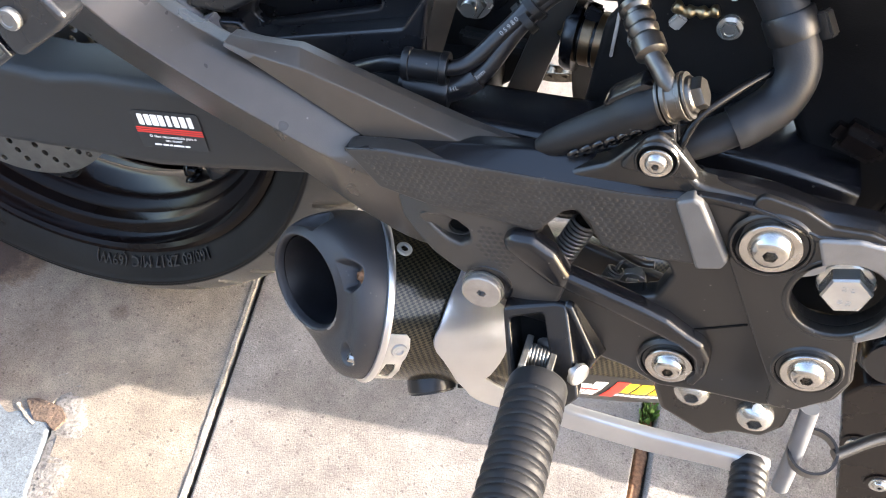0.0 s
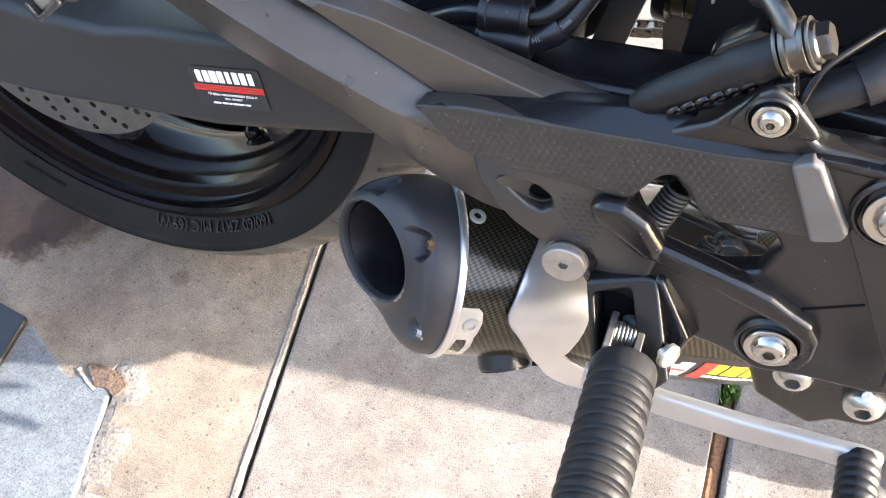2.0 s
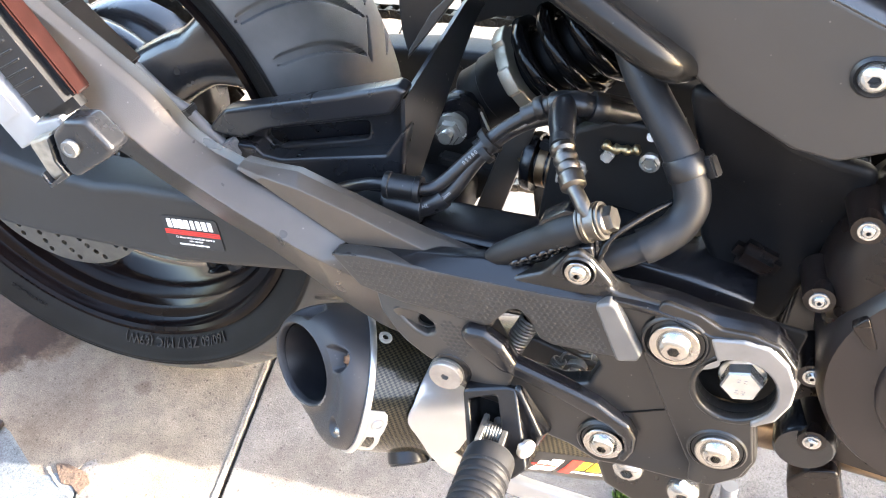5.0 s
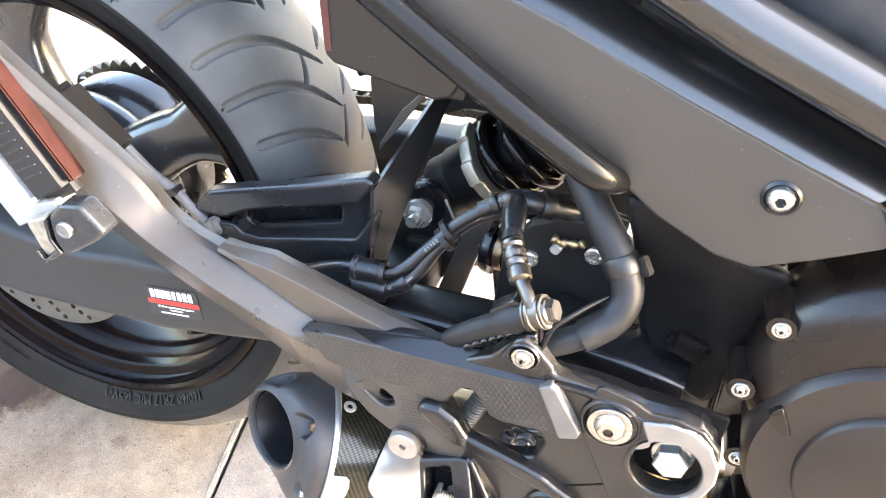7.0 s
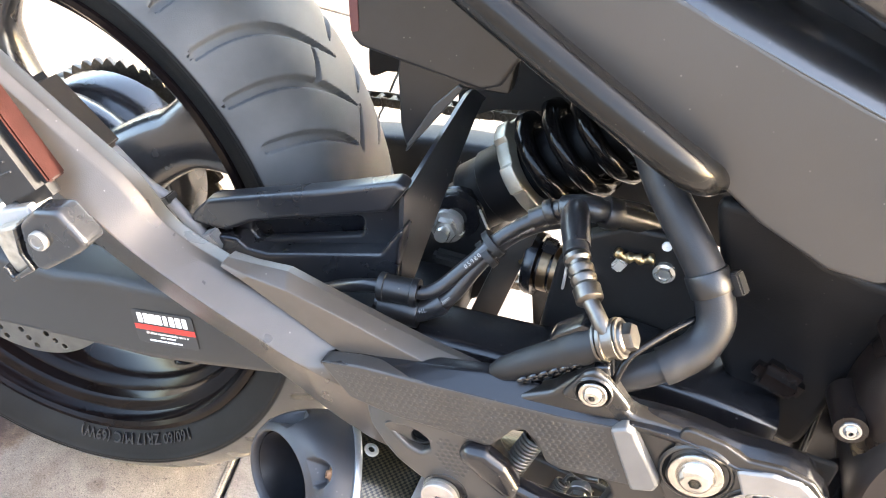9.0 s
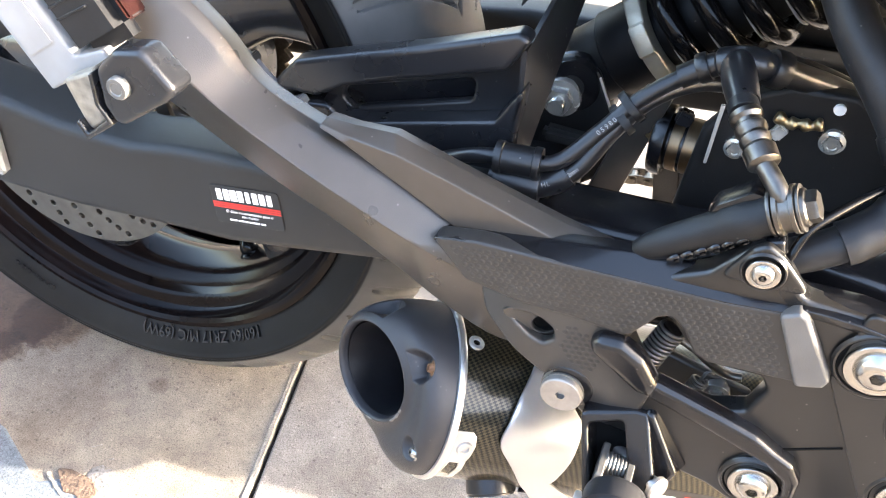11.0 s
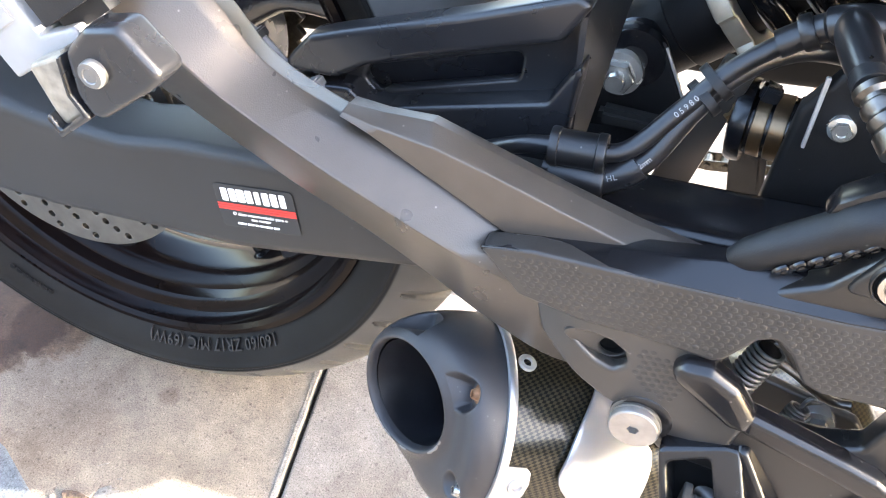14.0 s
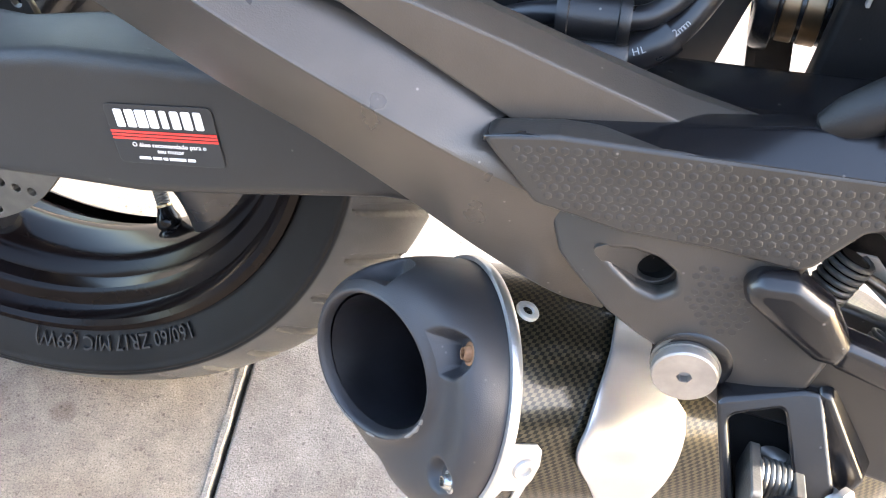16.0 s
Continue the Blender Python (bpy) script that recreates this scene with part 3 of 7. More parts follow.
def cap_head(r):
    """A flat cap screw with a small hexagon socket."""
    n = 48

    def ring(q, z, six=False):
        out = []
        for k in range(n):
            a = 2 * math.pi * k / n
            m = (a % (math.pi / 3)) - math.pi / 6
            d = q * (math.cos(math.pi / 6) / math.cos(m) if six else 1)
            out.append((d * math.cos(a), d * math.sin(a), z))
        return out
    return loft([ring(r * 0.9, -0.004), ring(r, 0), ring(r, r * 0.30), ring(r * 0.985, r * 0.36), ring(r * 0.93, r * 0.40), ring(r * 0.30, r * 0.40), ring(r * 0.24, r * 0.395, True), ring(r * 0.23, r * 0.12, True), ring(r * 0.05, r * 0.10, True)])


def hex_head(r, h, flange=1.35, dished=True):
    n = 36

    def hexp(rad, z):
        out = []
        for k in range(n):
            a = 2 * math.pi * k / n
            m = (a % (math.pi / 3)) - math.pi / 6
            q = rad * math.cos(math.pi / 6) / math.cos(m)
            out.append((q * math.cos(a), q * math.sin(a), z))
        return out

    def circ(rad, z):
        return [(rad * math.cos(2 * math.pi * k / n), rad * math.sin(2 * math.pi * k / n), z) for k in range(n)]
    return loft([circ(r * flange, -0.006), circ(r * flange, 0.001), circ(r * flange * 0.96, 0.0018), hexp(r * 1.02, 0.0026), hexp(r, 0.004), hexp(r, h - 0.0012), hexp(r * 0.92, h)] + ([circ(r * 0.55, h), circ(r * 0.5, h - 0.001), circ(r * 0.05, h - 0.001)] if dished else [circ(r * 0.8, h), circ(r * 0.05, h)]))


def bolt(loc, r, parent, kind="socket", axis=(0, -1, 0), mat=None, spin=10.0, label="", name="bolt"):
    if kind == "socket":
        bm = socket_head(r, r * 0.25, r * 0.30, r * 0.14)
    elif kind == "dome":
        bm = socket_head(r, r * 0.42, r * 0.55, r * 0.12)
    elif kind == "button":
        bm = socket_head(r, r * 0.42, r * 0.55, r * 0.12, True)
    elif kind == "cap":
        bm = cap_head(r)
    elif kind == "flat":
        bm = hex_head(r, r * 0.9, 1.15, False)
    else:
        bm = hex_head(r, r * 0.9)
    return part(name, bm, mat or M_STEEL, parent, label, aim(loc, axis, spin), smooth=35)


# -- rear wheel --
GROOVES = 42


def tyre_mesh():
    na = 1680
    # bead, sidewall, widest point, shoulder, crown
    side = [(0.2215, 0.050), (0.226, 0.0555), (0.2300, 0.0575), (0.2312, 0.0592), (0.2330, 0.0595), (0.2345, 0.0606), (0.246, 0.0672), (0.254, 0.0710), (0.2572, 0.0722), (0.2582, 0.0732), (0.2598, 0.0733), (0.2606, 0.0730), (0.2616, 0.0735), (0.2625, 0.0735)]
    crown = []
    for k in range(53):
        y = 0.0735 - 0.0735 * k / 52
        crown.append((0.3066 - 0.0441 * (y / 0.0735) ** 3.0, y))
    half = side + crown[1:]
    prof = half + [(r, -y) for r, y in reversed(half[:-1])]
    R = np.array([p[0] for p in prof])
    Y = np.array([p[1] for p in prof])
    A = np.linspace(0, 2 * np.pi, na, endpoint=False)
    pitch = 2 * np.pi / GROOVES
    yy, aa = np.meshgrid(Y, A)
    rr = np.tile(R, (na, 1))
    depth = np.zeros_like(rr)

    def sweep(v):
        return np.radians(30 * v + 1350 * v * v)     # how far a groove trails back, from the shoulder inwards

    for sgn in (1, -1):
        v = 0.070 - sgn * yy                          # metres inwards from the shoulder
        tread = (v > -0.002) & (rr > 0.2632)
        base = (aa + (0.5 * pitch if sgn < 0 else 0.0)) / pitch
        for kind, (v0, v1) in enumerate(((0.0, 0.084), (0.002, 0.062), (-0.001, 0.079))):
            v1 = v1 if sgn > 0 else min(v1, 0.052)
            u = base + sweep(np.clip(v, 0, 0.1)) / pitch - kind
            d = (u + 1.5) % 3.0 - 1.5
            slope = np.radians(30 + 2700 * np.clip(v, 0, 0.1)) * 0.3
            dist = np.abs(d) * pitch * rr / np.sqrt(1 + slope ** 2)
            f = np.clip((v - v0) / (v1 - v0), 0, 1)
            wide = 0.0031 * np.minimum(1, np.clip((v - v0) / 0.002, 0, 1)) * (1 - f ** 3) ** 0.7
            g = np.clip(1.35 - dist / np.maximum(wide, 1e-5) * 0.9, 0, 1) * tread * (v > v0) * (v < v1)
            depth = np.maximum(depth, np.clip(g * 2.2, 0, 1))
        # thin curved links along the tyre: one joins two grooves, one ends free
        for v_a, v_b, u_a, u_b in () if sgn < 0 else ((0.066, 0.048, -0.92, -1.60), (0.064, 0.083, -2.90, -2.30)):
            f = np.clip((v - v_a) / (v_b - v_a), 0, 1)
            uu = (base + 1.5) % 3.0 - 1.5
            want = u_a + (u_b - u_a) * f ** (0.6 if v_b < v_a else 1.0)
            d = (base - want + 1.5) % 3.0 - 1.5
            taper = 0.0016 if v_b < v_a else 0.0019 * (1 - 0.8 * f)
            dist = np.abs(d) * pitch * rr * 0.62
            g = np.clip(1.5 - dist / np.maximum(taper, 1e-5), 0, 1) * tread * ((v - v_a) / (v_b - v_a) > 0) * ((v - v_a) / (v_b - v_a) < 1)
            depth = np.maximum(depth, np.clip(g * 1.5, 0, 1) * 0.8)
    rr = rr - 0.0050 * depth
    yy = yy - 0.0105 * (1 - yy / 0.0735)              # the tread sits a little towards the chain side
    co = np.stack([rr * np.cos(aa), rr * np.sin(aa), yy], -1).reshape(-1, 3)
    m = len(prof)
    i, j = np.meshgrid(np.arange(na), np.arange(m - 1), indexing="ij")
    a0, a1 = i * m + j, ((i + 1) % na) * m + j
    faces = np.stack([a0, a1, a1 + 1, a0 + 1], -1).reshape(-1, 4)
    me = bpy.data.meshes.new("tyre")
    me.from_pydata(co.tolist(), [], faces.tolist())
    return me


rim_prof = [(0.2330, 0.0575), (0.2318, 0.0600), (0.2270, 0.0605), (0.2235, 0.0575), (0.2215, 0.050), (0.2190, 0.0465), (0.2120, 0.0440), (0.2085, 0.0400), (0.2070, 0.0300), (0.2005, 0.0255),
            (0.1960, 0.0180), (0.1945, 0.0080), (0.1930, -0.0080), (0.1945, -0.0180), (0.2000, -0.0260), (0.2065, -0.0310), (0.2085, -0.0400), (0.2130, -0.0445), (0.2215, -0.0500), (0.2250, -0.0600), (0.2318, -0.0600), (0.2330, -0.0575),
            (0.2225, -0.046), (0.212, -0.030), (0.203, -0.01), (0.203, 0.01), (0.212, 0.030), (0.2225, 0.046)]
wheel = part("rear_wheel", lathe(rim_prof, 160, close=True), M_WHEEL, moto, "gloss black cast alloy rear wheel", TO_WHEEL, smooth=30)
part("tyre", tyre_mesh(), M_TYRE, wheel, "worn black sport tyre with swept grooves", smooth=50)
hub = lathe([(0.012, 0.062), (0.030, 0.062), (0.034, 0.058), (0.042, 0.048), (0.056, 0.038), (0.072, 0.031), (0.088, 0.024), (0.100, 0.012), (0.104, -0.002), (0.098, -0.016), (0.080, -0.026), (0.066, -0.034), (0.060, -0.045), (0.055, -0.06), (0.02, -0.062)], 48)
part("hub", hub, M_SPOKE, wheel)


def spoke(a0):
    """A broad cast spoke that narrows towards the rim and flares where it meets it."""
    loops = []
    for k in range(25):
        f = k / 24
        r = 0.036 + 0.166 * f
        half = 0.044 - 0.016 * math.sin(min(1, f * 1.15) * 1.57) + 0.022 * max(0, f - 0.75) ** 1.2 * 5
        deep = 0.030 - 0.014 * f
        mid = 0.018 - 0.014 * f
        a = a0 + 0.10 * math.sin(f * 3.1)
        c, s = math.cos(a), math.sin(a)
        loops.append([(r * c - q * s, r * s + q * c, h) for q, h in ((half * math.copysign(abs(math.cos(w)) ** 0.75, math.cos(w)), mid + deep * math.copysign(abs(math.sin(w)) ** 0.75, math.sin(w))) for w in (2 * math.pi * n / 24 for n in range(24)))])
    return loft(loops)


for k in range(5):
    part("spoke", spoke(2 * math.pi * k / 5 + radians(108)), M_SPOKE, wheel, smooth=60)


def disc_mesh():
    outs = [circle_pts(0, 0, 0.110, 96), circle_pts(0, 0, 0.073, 64)]
    for k in range(20):
        for row, off in ((0.081, 0.0), (0.089, 0.07), (0.0965, 0.14), (0.1035, 0.21)):
            a = 2 * math.pi * k / 20 + off
            outs.append(circle_pts(row * math.cos(a), row * math.sin(a), 0.0029, 9))
    me = slab_mesh(outs, 0.0045, 0.0005)
    me.transform(Matrix.Translation((0, 0, 0.096)))
    return me


disc = part("brake_disc", disc_mesh(), M_DISC, wheel, "drilled steel brake disc", smooth=25)
carrier = []
for k in range(5):
    a = 2 * math.pi * k / 5
    carrier.append(moved(box_bm((0.055, 0.016, 0.006), 0.002), Matrix.Rotation(a, 4, "Z") @ pose(0.05, 0, 0.089)))
carrier.append(moved(lathe([(0.015, -0.032), (0.036, -0.030), (0.038, 0.0), (0.015, 0.002)], 40), pose(0, 0, 0.092)))
part("disc_carrier", join(*carrier), M_BLACK, wheel)
va = radians(-56.5)
VALVE = aim((0.197 * math.cos(va), 0.197 * math.sin(va), -0.003), (-0.88 * math.cos(va), -0.88 * math.sin(va), -0.42))
part("valve_stem", lathe([(0.0100, -0.003), (0.0100, 0.001), (0.0085, 0.003), (0.0078, 0.004), (0.0090, 0.006), (0.0088, 0.011), (0.0066, 0.016), (0.0056, 0.019), (0.0030, 0.0195)], 28), M_RIM, wheel, "black rubber valve stem", VALVE)
part("valve_ring", lathe([(0.003, 0.0192), (0.0056, 0.0192), (0.0058, 0.0200), (0.0056, 0.0212), (0.003, 0.0214)], 24), M_BRASS, wheel, "brass ring", VALVE)
part("valve_cap", lathe([(0.003, 0.0214)] + [(0.0048 if k % 2 else 0.0052, 0.0218 + 0.0010 * k) for k in range(12)] + [(0.0044, 0.0342), (0.0001, 0.0345)], 24), M_DULL, wheel, "knurled valve cap", VALVE)


def arc_text(s, size, r_base, a_mid, y_of, mat, name, depth=0.0006):
    """Raised lettering bent round the sidewall; the letters' tops point away from the axle."""
    cu = bpy.data.curves.new(name, "FONT")
    cu.body, cu.size, cu.align_x, cu.extrude, cu.resolution_u = s, size, "CENTER", depth, 2
    ob = bpy.data.objects.new(name, cu)
    me = bpy.data.meshes.new_from_object(ob)
    bpy.data.objects.remove(ob)
    for v in me.vertices:
        r = r_base + v.co.y
        a = a_mid - v.co.x / r_base
        z = y_of(r) + v.co.z
        v.co = (r * math.cos(a), r * math.sin(a), z)
    me.materials.clear()
    return part(name, me, mat, wheel, smooth=0)


def side_y(r):
    return float(np.interp(r, [0.2345, 0.246, 0.254, 0.2616], [0.0606, 0.0672, 0.0710, 0.0735]))


arc_text("160/60 ZR17 M/C (69W)", 0.0135, 0.2355, radians(-66), side_y, M_LETTER, "sidewall_lettering", 0.0011)
for k, (a, h, w) in enumerate(((-112, 0.005, 0.05),)):
    bars = []
    for q in range(7):
        aa = radians(a) + (q - 3) * w / 7 / 0.255
        bars.append(moved(box_bm((h, w / 7 * 0.62, 0.0009), 0.0002, 1), Matrix.Rotation(aa, 4, "Z") @ pose(0.243, 0, side_y(0.243))))
    tagged(part("sidewall_mark", join(*bars), M_TYRE, wheel, smooth=0), kind="stuff")
part("cush_drum", lathe([(0.030, -0.080), (0.088, -0.080), (0.093, -0.076), (0.093, -0.050), (0.086, -0.040), (0.070, -0.030), (0.060, 0.0)], 64), M_SPOKE, wheel, "cast hub drum on the sprocket side")
# sprocket on the far side
teeth = []
for k in range(43 * 4):
    a = 2 * math.pi * k / (43 * 4)
    teeth.append(((0.098, 0.101, 0.098, 0.094)[k % 4] * math.cos(a), (0.098, 0.101, 0.098, 0.094)[k % 4] * math.sin(a)))
spk = slab_mesh([teeth] + [circle_pts(0.07 * math.cos(k * 1.2566), 0.07 * math.sin(k * 1.2566), 0.014, 16) for k in range(5)], 0.006, 0.0006)
spk.transform(Matrix.Translation((0, 0, -0.088)))
part("sprocket", spk, M_CHAINS, wheel, "steel rear sprocket")

# -- swingarm --
def rbox(x, y0, y1, z0, z1, r, k=3):
    """A rounded rectangle across the bike at x."""
    c = fillet([(y0, z0), (y1, z0), (y1, z1), (y0, z1)], r, k)
    return [(x, a, b) for a, b in c]


sw = [(-0.10, 0.318, 0.352), (-0.06, 0.296, 0.366), (0.0, 0.289, 0.366), (0.06, 0.294, 0.362), (0.115, 0.303, 0.365), (0.153, 0.309, 0.376), (0.19, 0.314, 0.382), (0.23, 0.325, 0.388),
      (0.30, 0.345, 0.405), (0.36, 0.352, 0.414), (0.44, 0.362, 0.424), (0.52, 0.376, 0.436), (0.60, 0.388, 0.442)]
swing = part("swingarm", loft([rbox(x, -0.166 + 0.02 * max(0, x - 0.25), -0.118, a, b, 0.008) for x, a, b in sw[:10]]), M_SWING, moto, "dark grey painted box-section swingarm", smooth=35)
part("front_section", loft([rbox(x, -0.1635, -0.118, a, b, 0.008) for x, a, b in sw[9:]]), M_BLACK, swing, smooth=35)
part("left_beam", loft([rbox(x, 0.105, 0.145, a, b, 0.008) for x, a, b in sw]), M_MATT, swing, smooth=35)
part("cross_brace", loft([[(x, y, z) for x, z in fillet([(0.335, 0.345), (0.392, 0.355), (0.392, 0.395), (0.335, 0.385)], 0.012)] for y in (-0.13, 0.12)]), M_MATT, swing, smooth=35)
# axle adjuster block
part("axle_plate", moved(box_bm((0.07, 0.012, 0.045), 0.004), pose(-0.02, -0.169, 0.325, 0, -4, 0)), M_ALU, swing)


# sticker on the swingarm
def flat_on(name, w, h, mat, parent, m, th=0.0004, r=0.0025, label=""):
    me = slab_mesh([fillet([(-w / 2, -h / 2), (w / 2, -h / 2), (w / 2, h / 2), (-w / 2, h / 2)], r)], th, th * 0.3)
    return part(name, me, mat, parent, label, m, smooth=0)


def text_on(s, size, mat, parent, m, name="print", th=0.0001, squash=1.0):
    cu = bpy.data.curves.new(name, "FONT")
    cu.body, cu.size, cu.align_x, cu.align_y, cu.extrude, cu.resolution_u = s, size, "CENTER", "CENTER", th, 3
    ob = bpy.data.objects.new(name, cu)
    me = bpy.data.meshes.new_from_object(ob)
    bpy.data.objects.remove(ob)
    me.materials.clear()
    me.transform(Matrix.Diagonal((squash, 1, 1, 1)))
    return part(name, me, mat, parent, "", m, smooth=0)


ST = Matrix.Translation((0.2045, -0.1668, 0.351)) @ Matrix.Rotation(radians(90), 4, "X") @ Matrix.Rotation(radians(13.0), 4, "Z")
flat_on("sticker", 0.0500, 0.0285, M_INK, swing, ST, label="black oil sticker with white wordmark and red stripe")
for k in range(8):     # the wordmark as plain upright blocks
    w = (0.0040, 0.0042, 0.0050, 0.0042, 0.0032, 0.0040, 0.0042, 0.0036)[k]
    flat_on("wordmark_block", w, 0.0084, M_WHITE, swing, ST @ pose(-0.0186 + 0.00525 * k, 0.0079, 0.0004), 0.0002, 0.0008)
for yy in (0.0014, -0.0002, -0.0018):
    flat_on("stripe", 0.0497, 0.0011, M_RED, swing, ST @ pose(0, yy, 0.0003), 0.0002, 0.0002)
text_on("O óleo recomendado para o", 0.0030, M_WHITE, swing, ST @ pose(0.001, -0.0048, 0.0003))
text_on("seu motor", 0.0030, M_WHITE, swing, ST @ pose(0.001, -0.0076, 0.0003))
fine = []
for k, w in enumerate((0.0055, 0.0042, 0.0022, 0.0078, 0.0036)):
    fine.append(moved(box_bm((w, 0.0013, 0.0002), 0.00004, 1), pose(-0.0132 + (0, 0.0058, 0.0098, 0.0156, 0.0222)[k] + 0.001, -0.0112, 0)))
part("small_print", join(*fine), M_WHITE, swing, "", ST @ pose(0, 0, 0.0003), smooth=0)

# -- footrest stay: the long faceted arm --
arm_rows = [  # upper edge, ridge, lower edge as (x, z)
    ((0.060, 0.585), (0.048, 0.545), (0.036, 0.482)), ((0.142, 0.524), (0.128, 0.500), (0.110, 0.450)),
    ((0.196, 0.4865), (0.184, 0.470), (0.1585, 0.4339)), ((0.2235, 0.4605), (0.2165, 0.4520), (0.1996, 0.4161)),
    ((0.262, 0.4465), (0.2545, 0.4356), (0.2404, 0.399)), ((0.3116, 0.4360), (0.2870, 0.4238), (0.279, 0.3855)),
    ((0.3480, 0.4205), (0.3195, 0.4130), (0.3159, 0.3695)), ((0.380, 0.406), (0.3400, 0.4045), (0.345, 0.3565)),
    ((0.400, 0.396), (0.3690, 0.3930), (0.376, 0.3425)), ((0.420, 0.384), (0.395, 0.3800), (0.398, 0.334))]
loops = []
for i, (u, b, w) in enumerate(arm_rows):
    o = -0.012 if i == 0 else (-0.004 if i == 1 else (0.0, 0.003, 0.010, 0.022)[max(0, i - 6)])
    e = 0.0035 if i < 4 else 0.001
    loops.append([(u[0], -0.176 + o, u[1] - 0.002), (u[0], -0.188 + o, u[1]), (u[0] - e * 0.4, -0.1945 + o, u[1] - e), (b[0], -0.2125 + o, b[1]), (w[0], -0.1900 + o - 0.004 * max(0, i - 6), w[1]), (w[0], -0.178 + o, w[1])])
fine_loops = list(zip(*[spline(line, 4) for line in zip(*loops)]))
stay = part("footrest_stay", bevelled(loft(fine_loops), 0.0011, 2, 12), M_GUN, moto, "dark gunmetal cast footrest stay with faceted arm", smooth=14)
fin = [[(0.266, -0.180, 0.4520), (0.266, -0.1895, 0.4535), (0.266, -0.1965, 0.4532), (0.266, -0.1985, 0.4520), (0.266, -0.184, 0.440)],
       [(0.282, -0.180, 0.4520), (0.282, -0.1880, 0.4535), (0.284, -0.1975, 0.4515), (0.2800, -0.1992, 0.4480), (0.282, -0.184, 0.436)],
       [(0.305, -0.180, 0.4550), (0.3048, -0.1875, 0.4560), (0.3098, -0.1985, 0.4507), (0.3118, -0.2000, 0.4350), (0.309, -0.184, 0.430)],
       [(0.337, -0.180, 0.4480), (0.3366, -0.1870, 0.4490), (0.3410, -0.1985, 0.4450), (0.3481, -0.2005, 0.4200), (0.345, -0.184, 0.418)],
       [(0.368, -0.180, 0.4415), (0.3681, -0.1870, 0.4425), (0.3722, -0.1985, 0.4381), (0.376, -0.2010, 0.4150), (0.372, -0.184, 0.412)],
       [(0.400, -0.180, 0.4355), (0.3994, -0.1870, 0.4365), (0.4034, -0.1975, 0.4310), (0.404, -0.1990, 0.4200), (0.402, -0.184, 0.416)],
       [(0.434, -0.182, 0.4325), (0.434, -0.1865, 0.4330), (0.434, -0.1910, 0.4310), (0.434, -0.1920, 0.428), (0.434, -0.184, 0.426)]]
part("fin", bevelled(loft(fin), 0.0008, 2, 8), M_GUN, stay, smooth=9)

# -- main plate --
plate_out = [(0.4750, 0.4520), (0.4880, 0.4720), (0.4940, 0.4765), (0.5010, 0.4735), (0.5190, 0.4540), (0.545, 0.4548), (0.569, 0.4530), (0.584, 0.4500), (0.602, 0.4525), (0.619, 0.4490), (0.6310, 0.4370), (0.6345, 0.422), (0.6335, 0.403),
             (0.6235, 0.386), (0.6345, 0.353), (0.6325, 0.335), (0.618, 0.319), (0.597, 0.312), (0.563, 0.308), (0.541, 0.302), (0.520, 0.310), (0.502, 0.312), (0.476, 0.326), (0.446, 0.326), (0.430, 0.337), (0.4255, 0.360), (0.4280, 0.390), (0.445, 0.432)]
win = [(0.452, 0.396), (0.458, 0.413), (0.467, 0.417), (0.479, 0.405), (0.496, 0.397), (0.519, 0.400), (0.524, 0.393), (0.520, 0.374), (0.504, 0.366), (0.472, 0.366)]
pivot_hole = [(0.6035 + 0.0230 * math.cos(2 * math.pi * k / 32), 0.4105 + 0.0253 * math.sin(2 * math.pi * k / 32)) for k in range(32)]
hp = plate("heel_plate", plate_out, -0.2085, 0.014, M_SATIN, moto, [win, pivot_hole], 0.003, 0.012, "black satin cast heel plate with bolts")
plate("front_face", [(0.546, 0.4605), (0.569, 0.458), (0.583, 0.4525), (0.600, 0.455), (0.617, 0.452), (0.6295, 0.440), (0.634, 0.422), (0.6315, 0.404), (0.621, 0.387), (0.632, 0.354), (0.629, 0.337), (0.6155, 0.320), (0.600, 0.3165), (0.597, 0.334), (0.570, 0.377), (0.546, 0.416)],
      -0.2105, 0.004, M_SATIN, hp, [pivot_hole], 0.0012, 0.006)
# the collar: a raised crescent whose inner side follows the pivot hole; its grey stands for a reflection
ring_a = [radians(150 - 10 * k) for k in range(21)]
plate("pivot_collar", [(0.5790, 0.4452), (0.5969, 0.4508), (0.6111, 0.4512), (0.6245, 0.4425), (0.6336, 0.4280), (0.6354, 0.4140), (0.6315, 0.3970), (0.6205, 0.3855)] + [(0.6035 + 0.0236 * math.cos(a), 0.4105 + 0.0259 * math.sin(a)) for a in reversed(ring_a)] + [(0.5880, 0.4285)],
      -0.2130, 0.006, M_GREY, hp, (), 0.0016, 0.0025, "collar round the pivot, its bright reflection painted as grey")
plate("hole_rim", [(0.6035 + 0.0272 * math.cos(2 * math.pi * k / 48), 0.4105 + 0.0296 * math.sin(2 * math.pi * k / 48)) for k in range(48)], -0.2112, 0.008, M_SATIN, hp, [[(0.6035 + 0.0226 * math.cos(2 * math.pi * k / 48), 0.4105 + 0.0249 * math.sin(2 * math.pi * k / 48)) for k in range(48)]], 0.0018, 0.0005)
plate("rib", [(0.4335, 0.3905), (0.4375, 0.3965), (0.4495, 0.3985), (0.4632, 0.3917), (0.4747, 0.3775), (0.4740, 0.3680), (0.4646, 0.3680), (0.4486, 0.3772), (0.4360, 0.3850)], -0.2195, 0.014, M_BLACK, hp, (), 0.0058, 0.006, "rounded black rib beside the opening")
